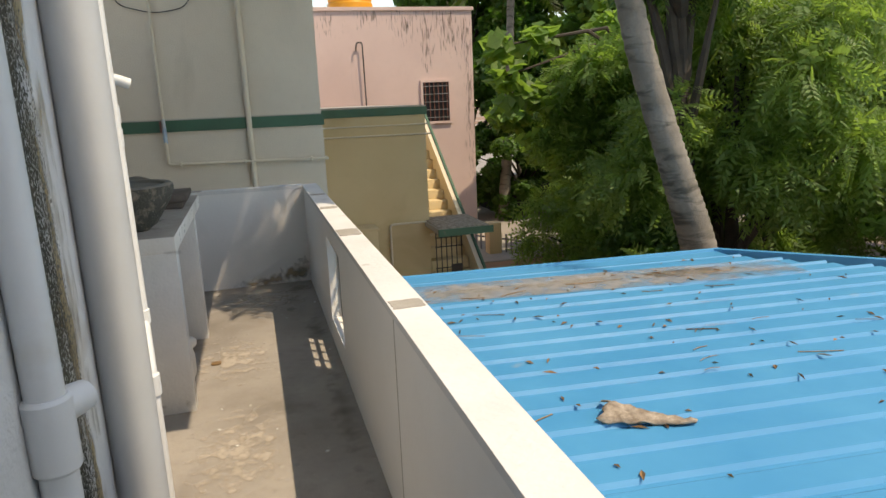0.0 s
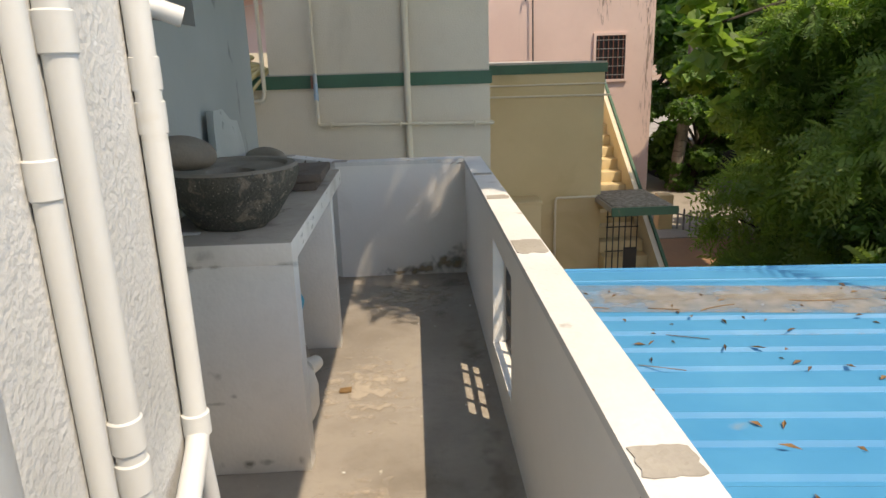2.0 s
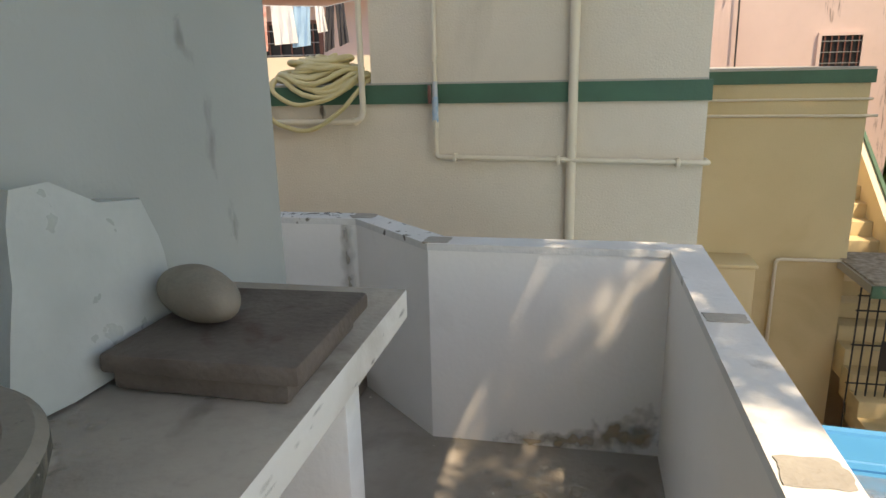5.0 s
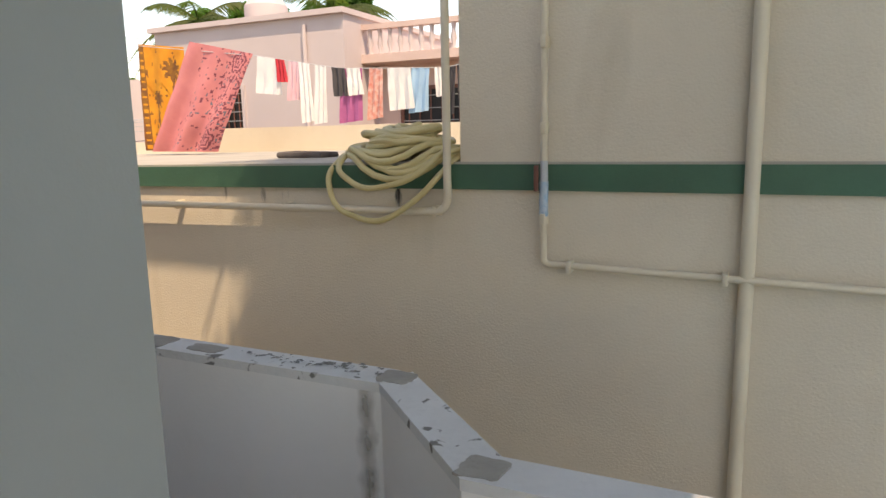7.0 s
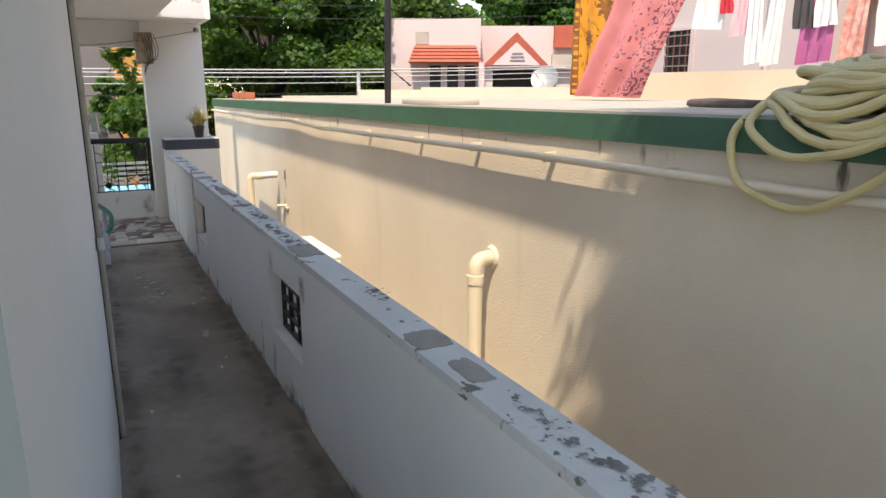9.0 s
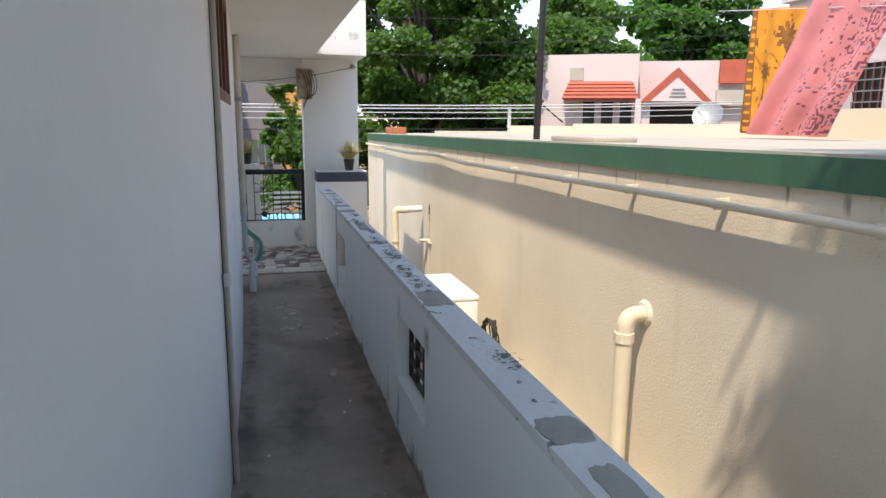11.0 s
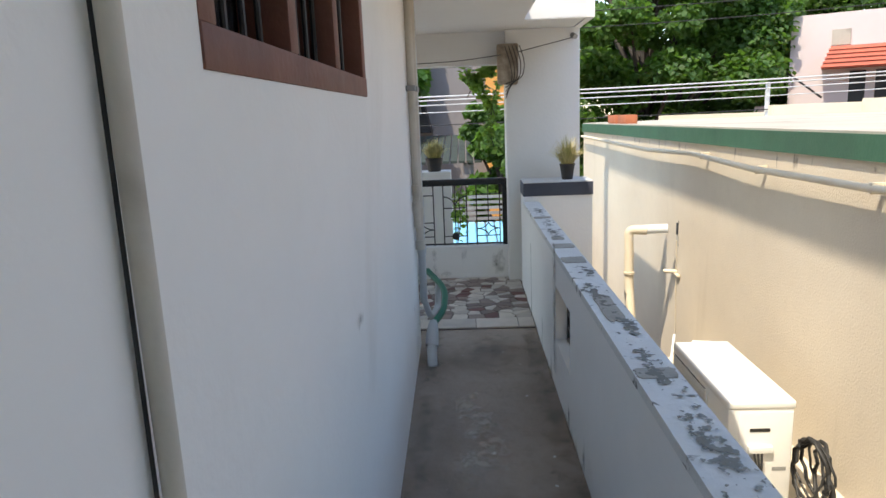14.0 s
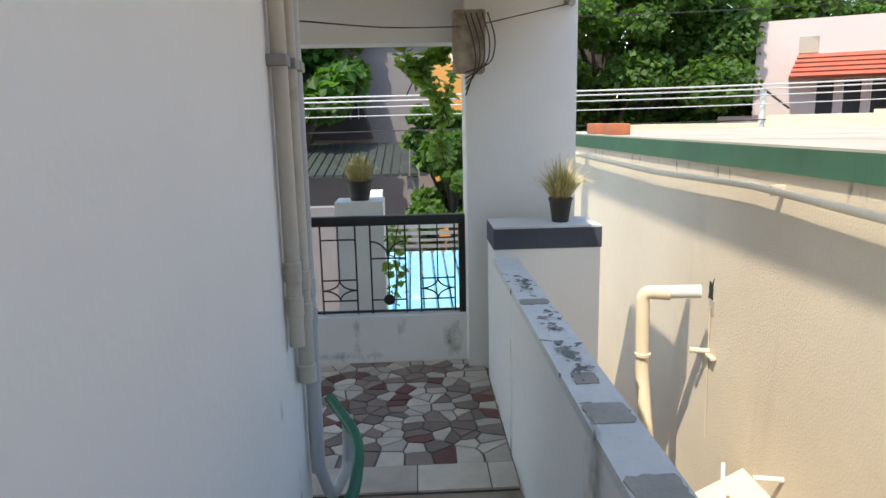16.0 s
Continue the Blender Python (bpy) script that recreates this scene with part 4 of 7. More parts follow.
lift = 0.0
for x, y, a, b, m_ in ((0.72, 5.85, 0.10, 0.16, D_DARK), (0.70, 5.55, 0.06, 0.12, D_DARK), (0.80, 6.15, 0.2, 0.2, D_DARK), (0.85, 5.0, 0.10, 0.5, D_DARK), (0.3, 4.6, 0.3, 0.5, D_PALE), (0.35, 3.4, 0.3, 0.6, D_PALE), (0.5, 5.9, 0.4, 0.4, D_PALE), (0.86, 3.6, 0.1, 0.9, D_DARK),
                       (-5.15, 6.42, 0.30, 0.13, D_PALE), (-4.82, 6.42, 0.26, 0.16, D_PALE), (-5.4, 6.35, 0.3, 0.12, D_PALE), (-4.0, 6.6, 0.3, 0.06, D_PALE), (-3.3, 6.4, 0.6, 0.2, D_DARK), (-6.2, 6.5, 0.5, 0.25, D_DARK), (-2.2, 6.5, 0.6, 0.22, D_DARK)):
    lift += 0.0005
    decal(floor, (x, y, 0.002 + lift + (PF if x < -0.5 else 0.0)), (a, 0, 0), (0, b, 0), m_, "floor_stain")
# Floor is darker in long strips at the parapet and passage wall feet.
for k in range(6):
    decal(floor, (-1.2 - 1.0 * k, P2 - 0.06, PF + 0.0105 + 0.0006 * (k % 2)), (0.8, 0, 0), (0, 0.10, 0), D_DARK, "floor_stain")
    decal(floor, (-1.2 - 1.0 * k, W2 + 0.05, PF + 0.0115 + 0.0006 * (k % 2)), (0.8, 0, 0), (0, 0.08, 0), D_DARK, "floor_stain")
co = bpy.data.objects["wall_corridor"]
for x, z, a, b in ((-5.5, 0.6, 0.03, 0.08), (-3.9, 1.05, 0.08, 0.04), (-5.78, 0.86, 0.035, 0.06), (-5.9, 1.25, 0.03, 0.45), (-5.95, 0.45, 0.03, 0.25)):
    decal(co, (x, W2 + 0.0015, z), (a, 0, 0), (0, 0, b), D_GREY, "wear_mark")

# ---- neighbouring house across the gap ----
NW = 8.24
n = thing("neighbour_house", (-5, 9, GZ), "cream house with a green roof band and flat terrace", "house")
part("wall", bx(B(), -13.0, 1.335, NW, 12.6, GZ, 1.24), BEIGE, n)
part("wall", bx(B(), -13.0, 1.3352, NW + 0.001, 12.6, 1.235, 1.335), BEIGE, n)


def fall(bm):
    """Lets the roof edge fall gently towards the street."""
    for v in bm.verts:
        if v.co.z > 1.2:
            v.co.z -= 0.0078 * max(0.0, -0.8 - v.co.x)
    return bm


def cut_bx(x0, x1, y0, y1, z0, z1):
    bm = bx(B(), x0, x1, y0, y1, z0, z1)
    bmesh.ops.bisect_plane(bm, geom=bm.verts[:] + bm.edges[:] + bm.faces[:], plane_co=(-0.8, 0, 0), plane_no=(1, 0, 0))
    return fall(bm)


part("roof_band", cut_bx(-13.02, 1.355, NW - 0.02, 12.62, 1.33, 1.452), GREEN, n, "green painted roof band")
part("terrace", cut_bx(-13.0, 1.33, NW - 0.005, 12.6, 1.452, 1.464), TERRACE, n)
part("stair_room", bx(B(), -0.785, 1.33, NW + 0.002, 10.9, 1.462, 4.6), BEIGE, n)
part("terrace_wall", bx(B(), -7.5, -0.785, 12.45, 12.6, 1.36, 1.75), CREAMWALL, n)
part("terrace_wall", bx(B(), -13.0, -12.85, 11.1, 12.6, 1.34, 1.53), CREAMWALL, n)
part("terrace_wall", bx(B(), -12.85, -7.5, 12.45, 12.6, 1.34, 1.58), CREAMWALL, n)
part("plinth", bx(B(), -7.1, -4.2, 7.75, NW, GZ, -0.72, 0.02), CREAMWALL, n)
part("curb", hexa(B(), [(-7.6, 7.6, -0.8), (-2.6, 7.6, -0.8), (-2.6, NW, -0.8), (-7.6, NW, -0.8)], [(-7.6, 7.62, -0.72), (-2.6, 7.62, -0.72), (-2.6, NW, -0.40), (-7.6, NW, -0.40)]), CREAMWALL, n)
for k in range(40):
    rnd = random.Random(k)
    x = -11.5 + k * 0.27 + rnd.uniform(-0.3, 0.3)
    if x < -0.9:
        decal(n, (x, NW - 0.002, 1.29 - 0.0078 * max(0, -0.8 - x)), (rnd.uniform(0.02, 0.06), 0, 0), (0, 0, rnd.uniform(0.03, 0.09)), D_SOOT, "soot_streak")

y_ = thing("yellow_annexe", (2.3, 12, GZ), "ochre yellow flat-roofed annexe with a green band", "house")
part("wall", bx(B(), 1.2, 3.28, 11.1, 17.0, GZ, 1.34), YELLOW, y_)
part("roof_band", bx(B(), 1.2, 3.31, 11.07, 17.0, 1.34, 1.465), GREEN, y_)
part("terrace", bx(B(), 1.2, 3.30, 11.08, 17.0, 1.465, 1.49), TERRACE, y_)
part("water_pipe", tube(B(), [(1.3, 11.06, 1.19), (3.3, 11.06, 1.19)], 0.012, 8), PVCCREAM, y_)
part("water_pipe", tube(B(), [(1.3, 11.06, 1.04), (3.36, 11.06, 1.03)], 0.014, 8), PVCCREAM, y_)
part("water_pipe", tube(B(), bend([(3.27, 11.05, -0.42), (2.60, 11.05, -0.42), (2.60, 11.05, -2.9)], 0.06), 0.018, 10), PVCCREAM, y_)
part("box", bx(B(), 1.9, 2.32, 10.65, 11.1, -3.2, -0.42, 0.02), YELLOW, y_)
part("box_lid", bx(B(), 1.88, 2.34, 10.63, 11.1, -0.42, -0.38, 0.01), YELLOW, y_)

for (pts, r, cl) in (
    (bend([(-0.345, NW - 0.045, 4.4), (-0.345, NW - 0.045, 0.985), (1.36, NW - 0.045, 0.955), (1.36, NW + 0.1, 0.955)], 0.03), 0.016, ((-0.345, 2.0), (-0.345, 1.62), (-0.345, 1.20), (-0.22, 0.98), (0.45, 0.97), (1.18, 0.955))),
    (bend([(-0.83, NW - 0.06, 4.4), (-0.83, NW - 0.06, 1.22), (-3.0, NW - 0.07, 1.21), (-5.0, NW - 0.06, 1.185), (-6.5, NW - 0.065, 1.17), (-7.6, NW - 0.06, 1.20), (-9.0, NW - 0.06, 1.16), (-12.8, NW - 0.06, 1.17)], 0.08), 0.020, ((-0.9, 1.22), (-1.83, 1.215), (-2.65, 1.21), (-3.4, 1.205), (-4.2, 1.195), (-5.2, 1.185), (-6.4, 1.17), (-7.4, 1.195))),
    ([(0.535, NW - 0.03, 4.4), (0.53, NW - 0.03, -2.5)], 0.030, ())):
    pp = thing("wall_pipe", tuple(pts[0]), "cream painted water pipe clamped to the house wall", "pipe", "neighbour wall pipes")
    part("pipe", tube(B(), pts, r, 14), PVCCREAM, pp)
    for x, z in cl:
        part("clamp", bx(B(), x - 0.012, x + 0.012, NW - 0.075, NW, z - 0.026, z + 0.026, 0.003), PVCCREAM, pp)
SLEEVE = material("faded_blue_plastic", (0.22, 0.38, 0.52), (0.50, 0.55, 0.57), rough=0.5, scale=30, bump=0.05)
v = thing("gate_valve", (-0.345, NW - 0.05, 1.25), "grey and blue plastic gate valve on a pipe", "valve")
part("body", tube(B(), [(-0.345, NW - 0.045, 1.21), (-0.345, NW - 0.045, 1.24), (-0.345, NW - 0.045, 1.42), (-0.345, NW - 0.045, 1.47)], [0.017, 0.019, 0.019, 0.017], 14), PVCGREY, v)
part("tape", tube(B(), [(-0.345, NW - 0.045, 1.215), (-0.345, NW - 0.045, 1.375)], 0.0215, 14), SLEEVE, v, "faded blue sleeve")
part("lever", bx(B(), -0.385, -0.365, NW - 0.08, NW - 0.06, 1.33, 1.45, 0.004), BROWNWOOD, v)

wr_ = thing("slack_wire", (-1.2, NW - 0.02, 2.5), "slack black wire looped on the stair room wall", "wire")
part("wire", tube(B(), bend([(-0.70, NW - 0.02, 2.75), (-0.62, NW - 0.02, 2.62), (-0.30, NW - 0.02, 2.54), (0.0, NW - 0.02, 2.60), (0.1, NW - 0.02, 2.75)], 0.2, 6), 0.005, 6), RUBBER, wr_)
# coiled hose on the terrace edge
hz = thing("hose_coil", (-1.15, 8.35, 1.46), "thick coil of yellowed garden hose draped over the roof edge", "hose")
rnd = random.Random(9)
pts = []
turns = 18
for i in range(turns * 26):
    a = i * math.tau / 26
    t = i / (turns * 26)
    layer = t
    rr = 0.31 - 0.21 * layer + 0.035 * math.sin(a * 0.31 + 1) + 0.02 * math.sin(a * 0.77)
    cx = -1.15 + 0.05 * math.sin(a * 0.13)
    x = cx + rr * 1.05 * math.cos(a)
    yv = 8.36 + rr * 0.62 * math.sin(a)
    z = 1.485 + 0.155 * layer + 0.012 * math.sin(a * 2 + t * 9)
    if yv < NW - 0.01:
        z -= (NW - 0.01 - yv) * 1.7
    pts.append((x, yv, z))
part("coil", tube(B(), pts, 0.018, 10), HOSE, hz)
pts = bend([(-1.50, 8.3, 1.50), (-1.55, 8.19, 1.40), (-1.48, 8.15, 1.22), (-1.20, 8.14, 1.14), (-0.96, 8.15, 1.30), (-0.86, 8.19, 1.42), (-0.80, 8.3, 1.50)], 0.16, 8)
part("loop", tube(B(), pts, 0.0155, 10), HOSE, hz)
pts = bend([(-1.47, 8.3, 1.52), (-1.48, 8.17, 1.43), (-1.30, 8.14, 1.32), (-1.02, 8.14, 1.37), (-0.86, 8.22, 1.52)], 0.14, 8)
part("loop", tube(B(), pts, 0.0155, 10), HOSE, hz)

# drain pipes standing out of the wall
d1 = thing("vent_pipe", (-3.27, 8.1, -2.8), "cream waste pipe turning out of the house wall", "pipe", "waste pipes")
part("pipe", tube(B(), bend([(-3.24, NW + 0.02, 0.54), (-3.22, NW - 0.13, 0.54), (-3.26, NW - 0.13, -2.8)], 0.07, 8), 0.046, 22), PVCCREAM, d1)
part("elbow", collar(B(), (-3.222, NW - 0.13, 0.42), (0, 0, 1), 0.046, 0.06), PVCCREAM, d1)
part("plaster_ring", tube(B(), [(-3.24, NW - 0.02, 0.54), (-3.24, NW + 0.01, 0.54)], [0.06, 0.085], 18), BEIGE, d1)
d2 = thing("vent_pipe", (-8.1, 7.8, -0.8), "cream waste pipe with a cut open white end", "pipe", "waste pipes")
part("pipe", tube(B(), bend([(-8.03, 7.95, 0.515), (-8.09, 7.80, 0.515), (-8.05, 7.80, 0.0), (-7.75, 7.80, -0.9)], 0.06, 8), 0.042, 22), PVCCREAM, d2)
part("cut_end", tube(B(), [(-8.0, 8.12, 0.53), (-8.06, 7.90, 0.517)], 0.040, 22), PVC, d2, "clean white pipe end")
part("joint", collar(B(), (-8.05, 7.80, 0.13), (0, 0, 1), 0.042, 0.02), PVCCREAM, d2)
h = thing("wall_hole", (-8.12, NW, 0.45), "ragged hole broken into the plaster", "hole", kind="structure")
bm = blotch(B(), 0, 0, 0, 0.075, 0.17, seed=77)
for q in bm.verts:
    q.co.xy *= 0.72 + 0.5 * noise.noise(Vector((q.co.x * 40, q.co.y * 40, 3.0)))
    q.co.x *= 1.0 - 2.2 * max(0.0, q.co.y)
    q.co = Vector((-8.12 + q.co.x, NW - 0.001 - q.co.z, 0.50 + q.co.y))
part("void", bm, DARK, h)
bm = blotch(B(), 0, 0, 0, 0.06, 0.10, seed=78)
for q in bm.verts:
    q.co = Vector((-8.10 + q.co.x, NW - 0.002 - q.co.z, 0.40 + q.co.y))
part("raw_edge", bm, TERRACE, h)
t = thing("tap_pipe", (-8.1, 8.15, -0.5), "small wall bracket with a cut pipe stub", "pipe bracket")
part("stub", tube(B(), [(-8.1, NW, 0.115), (-8.14, NW - 0.11, 0.115)], 0.018, 12), PVCCREAM, t)
part("plate", bx(B(), -8.18, -8.0, NW - 0.03, NW - 0.001, 0.085, 0.105, 0.003), PVCCREAM, t)
part("wire", tube(B(), [(-8.1, NW - 0.012, 0.40), (-8.1, NW - 0.010, 0.1), (-8.07, NW - 0.012, -0.45)], 0.004, 6), PVCCREAM, t)
t = thing("loose_pipe", (-7.0, 8.0, -0.45), "thin white plastic pipe leaning against the wall foot", "pipe")
part("pipe", tube(B(), [(-6.9, 7.8, -0.70), (-7.35, 8.0, -0.22)], 0.011, 10), PVC, t)
part("stub", tube(B(), [(-7.2, NW, -0.24), (-7.25, NW - 0.13, -0.25)], 0.013, 10), PVC, t)


def ac_unit():
    a = thing("air_conditioner", (-5.8, 7.83, -0.46), "white outdoor air conditioner unit with mesh front", "air conditioner")
    x0, x1, y0, y1, z0, z1 = -6.24, -5.35, 7.655, 7.985, -0.44, 0.10
    part("casing", bx(B(), x0, x1, y0, y1, z0, z1, 0.012), ACWHITE, a)
    part("lid", bx(B(), x0 - 0.006, x1 + 0.006, y0 - 0.006, y1 + 0.006, z1 - 0.03, z1 + 0.018, 0.015, 3), ACWHITE, a, "clean white top cover")
    part("fan_recess", bx(B(), x0 + 0.03, x0 + 0.60, y0 - 0.004, y0 + 0.02, z0 + 0.04, z1 - 0.05), DARK, a)
    for i in range(30):
        x = x0 + 0.04 + i * 0.0189
        part("grille_wire", bx(B(), x - 0.002, x + 0.002, y0 - 0.013, y0 - 0.006, z0 + 0.04, z1 - 0.05), ACWHITE, a)
    for i in range(16):
        z = z0 + 0.05 + i * 0.028
        part("grille_wire", bx(B(), x0 + 0.03, x0 + 0.60, y0 - 0.011, y0 - 0.007, z - 0.002, z + 0.002), ACWHITE, a)
    part("grille_frame", bx(B(), x0 + 0.60, x0 + 0.615, y0 - 0.014, y0, z0 + 0.03, z1 - 0.04), ACWHITE, a)
    part("side_panel", bx(B(), x1 - 0.002, x1 + 0.004, y0 + 0.06, y1 - 0.01, z0 + 0.02, z1 - 0.04, 0.002), ACWHITE, a)
    part("slot", bx(B(), x1 + 0.003, x1 + 0.007, y0 + 0.11, y0 + 0.21, z1 - 0.145, z1 - 0.128), DARK, a)
    part("valve_cover", bx(B(), x1 + 0.003, x1 + 0.03, y0 + 0.10, y0 + 0.22, z1 - 0.255, z1 - 0.215, 0.006), ACWHITE, a)
    part("rating_plate", bx(B(), x1 + 0.004, x1 + 0.006, y0 + 0.23, y0 + 0.30, z1 - 0.36, z1 - 0.34), STEEL, a)
    for i in range(2):
        part("foot", bx(B(), x0 + 0.12 + i * 0.55, x0 + 0.18 + i * 0.55, y0 - 0.02, y1 + 0.02, z0 - 0.28, z0, 0.004), STEEL, a)
    for i in range(3):
        pts = bend([(x1 + 0.02, y0 + 0.13 + 0.02 * i, z1 - 0.25), (x1 + 0.07, y0 + 0.15, z1 - 0.42), (x1 + 0.09 + 0.02 * i, y0 + 0.24, z1 - 0.52), (x1 + 0.03, y1 + 0.03, z1 - 0.50)], 0.1, 6)
        part("cable", tube(B(), pts, 0.006, 8), RUBBER, a)


ac_unit()
cc = thing("cable_coil", (-5.36, 8.13, -0.35), "bundle of black insulated cable hanging on the wall", "cable")
for i in range(6):
    rnd = random.Random(i + 3)
    r0 = 0.10 + 0.02 * rnd.random()
    pts = [(-5.35 + 0.05 * rnd.random() + r0 * 1.15 * math.cos(k * math.tau / 22), 8.06 + 0.035 * math.sin(k * math.tau / 22 + i) + 0.012 * i, -0.27 + 0.02 * rnd.random() + r0 * 1.5 * math.sin(k * math.tau / 22)) for k in range(22)]
    part("loop", tube(B(), pts, 0.007 + 0.003 * (i % 2), 8, closed=True), RUBBER, cc)
solid("green_board", bx(B(), -3.95, -3.93, 7.62, 7.82, -0.95, -0.52, 0.004), GREEN, "small green painted board standing in the gap", "board")

# plant pot on the ledge
pot = thing("plant_pot", (-7.69, 7.2, 1.024), "black plastic pot of dry yellowing grass on the ledge", "plant")


def grass_pot(root, x, y, z, r, hgt, blades, seed, reach):
    part("pot", lathe(B(), [(r * 0.72, 0), (r, hgt), (r * 1.08, hgt), (r * 1.08, hgt + 0.012), (r * 0.9, hgt + 0.012), (r * 0.85, hgt - 0.02)], (x, y, z), 20), POTBLACK, root)
    rnd = random.Random(seed)
    vs, fs = [], []
    for _ in range(blades):
        a, l = rnd.uniform(0, math.tau), rnd.uniform(0.5, 1.0) * reach
        b = Vector((x + rnd.uniform(-0.6, 0.6) * r, y + rnd.uniform(-0.6, 0.6) * r, z + hgt))
        out = Vector((math.cos(a), math.sin(a), 0)) * rnd.uniform(0.2, 1.0)
        side = Vector((-math.sin(a), math.cos(a), 0)) * 0.004
        k0 = len(vs)
        for s in range(4):
            t = s / 3
            p = b + out * l * t * 0.9 + Vector((0, 0, l * (t * 1.1 - 0.75 * t * t * out.length)))
            wdt = 1 - t * 0.9
            vs += [p - side * wdt, p + side * wdt]
        for s in range(3):
            q = k0 + s * 2
            fs.append((q, q + 1, q + 3, q + 2))
    me = bpy.data.meshes.new("grass")
    base = origin_of(root)
    me.from_pydata([tuple(Vector(p) - base) for p in vs], [], fs)
    me.materials.append(STRAW)
    ob = new("grass", me)
    ob.parent = root


grass_pot(pot, -7.69, 7.20, 1.024, 0.060, 0.115, 460, 1, 0.28)
pot = thing("plant_pot", (-8.65, 6.0, 0.85), "potted drooping plant on a post beyond the railing", "plant")
grass_pot(pot, -8.75, 6.06, 1.04, 0.085, 0.12, 700, 2, 0.24)
part("post", bx(B(), -8.9, -8.62, 5.9, 6.22, GZ, 1.04), WHITE, pot)

# hanging box and wires at the pier
hb = thing("hanging_planter", (-7.9, 6.7, 1.75), "weathered grey box with dry creeper hanging on the pier", "planter")
part("box", rough_up(bx(B(), -7.99, -7.86, 6.66, 6.83, 1.81, 2.13, 0.012), 0.008, 12), SHEATH, hb)
for i in range(5):
    rnd = random.Random(i)
    part("creeper", tube(B(), bend([(-7.85, 6.72 + 0.03 * i, 2.11), (-7.82, 6.76 + 0.03 * i, 1.97), (-7.84, 6.78 + 0.02 * i, 1.85), (-7.86, 6.72, 1.69 + 0.03 * i)], 0.06), 0.004, 6), DARKBARK, hb)
wr = thing("clothes_wire", (-7.9, 6.5, 1.95), "thin dark wire strung across the porch", "wire")
part("wire", tube(B(), bend([(-6.3, 5.95, 1.88), (-7.2, 6.33, 1.955), (-7.92, 6.72, 2.05)], 0.3), 0.003, 6), RUBBER, wr)
part("wire", tube(B(), [(-7.92, 6.76, 2.05), (-7.99, 7.30, 2.17)], 0.003, 6), RUBBER, wr)
part("hook", tube(B(), [(-8.0, 7.29, 2.19), (-7.96, 7.31, 2.17)], 0.022, 10), STEEL, wr)
for k in range(2):
    bxx = -11.35 + k * 0.6
    solid("brick", bx(B(), bxx, bxx + 0.42, 8.28, 8.42, 1.464 + 0.0078 * (bxx + 1.0), 1.57 + 0.0078 * (bxx + 1.0), 0.006), BRICK, "loose orange brick lying on the terrace edge", "brick", "terrace bricks")
st = solid("stone_slab", rough_up(bx(B(), -4.7, -4.05, 8.30, 8.62, 1.436, 1.474, 0.008), 0.004, 8), TERRACE, "flat grey stone slab lying on the terrace", "slab")

# ---- washing on the terrace ----
def cloth(name, top_l, top_r, drop_l, drop_r, mats, label, slant=(0, 0), wave=0.05, n=18, category="cloth", pick=None, thick=0.004):
    """A hanging cloth with soft folds, from its two top corners, as a thin solid sheet."""
    bm = B()
    tl, tr = Vector(top_l), Vector(top_r)
    side = (tr - tl).normalized().cross(Vector((0, 0, 1)))
    grid = []
    for i in range(n + 1):
        u = i / n
        row = []
        for j in range(n + 1):
            v = j / n
            p = tl.lerp(tr, u) - Vector((0, 0, (drop_l * (1 - u) + drop_r * u) * v)) + Vector((slant[0], slant[1], 0)) * v
            p += side * (wave * (0.3 + v) * math.sin(u * 15 + v * 2) + wave * 0.7 * noise.noise(Vector((u * 4, v * 3, tl.x))))
            row.append(p)
        grid.append(row)
    front = [[bm.verts.new(p + side * thick / 2) for p in row] for row in grid]
    back = [[bm.verts.new(p - side * thick / 2) for p in row] for row in grid]
    for i in range(n):
        for j in range(n):
            k = pick((i + 0.5) / n, (j + 0.5) / n) if pick else 0
            for g, order in ((front, 1), (back, -1)):
                f = bm.faces.new([g[i][j], g[i + 1][j], g[i + 1][j + 1], g[i][j + 1]][::order])
                f.material_index = k
    for i in range(n):
        for a, b in ((0, 0), (n, n)):
            bm.faces.new((front[i][a], front[i + 1][a], back[i + 1][a], back[i][a]))
            bm.faces.new((front[a][i], front[a][i + 1], back[a][i + 1], back[a][i]))
    return solid(name, bm, mats, label, category)


def fabric(name, a, b=None, **k):
    return material(name, a, b, rough=0.9, scale=k.pop("scale", 6), bump=0.15, bump_scale=120, fine=0.3, **k)


F_PINK = fabric("pink_printed_cotton", (0.66, 0.235, 0.23), (0.58, 0.19, 0.20))
F_MAROON = fabric("maroon_cotton_print", (0.24, 0.06, 0.09), (0.19, 0.05, 0.07))
F_SLATE = fabric("slate_cotton_print", (0.15, 0.16, 0.20), (0.12, 0.12, 0.16))
F_ORANGE = fabric("orange_printed_cotton", (0.70, 0.30, 0.03), (0.60, 0.22, 0.02))
F_BROWN = fabric("dark_brown_border_cotton", (0.14, 0.05, 0.025), (0.30, 0.13, 0.02), scale=14)
F_WHITE = fabric("white_cotton", (0.78, 0.77, 0.76), (0.70, 0.69, 0.70))
F_RED = fabric("red_cotton", (0.55, 0.04, 0.06), (0.48, 0.03, 0.05))
F_BLACK = fabric("charcoal_cotton", (0.05, 0.05, 0.06), (0.07, 0.065, 0.07))
F_MAGENTA = fabric("mauve_cotton", (0.48, 0.13, 0.30), (0.40, 0.10, 0.26))
F_LBLUE = fabric("pale_blue_cotton", (0.36, 0.58, 0.76), (0.30, 0.50, 0.70))
F_LPINK = fabric("pale_pink_cotton", (0.75, 0.50, 0.55), (0.70, 0.44, 0.50))
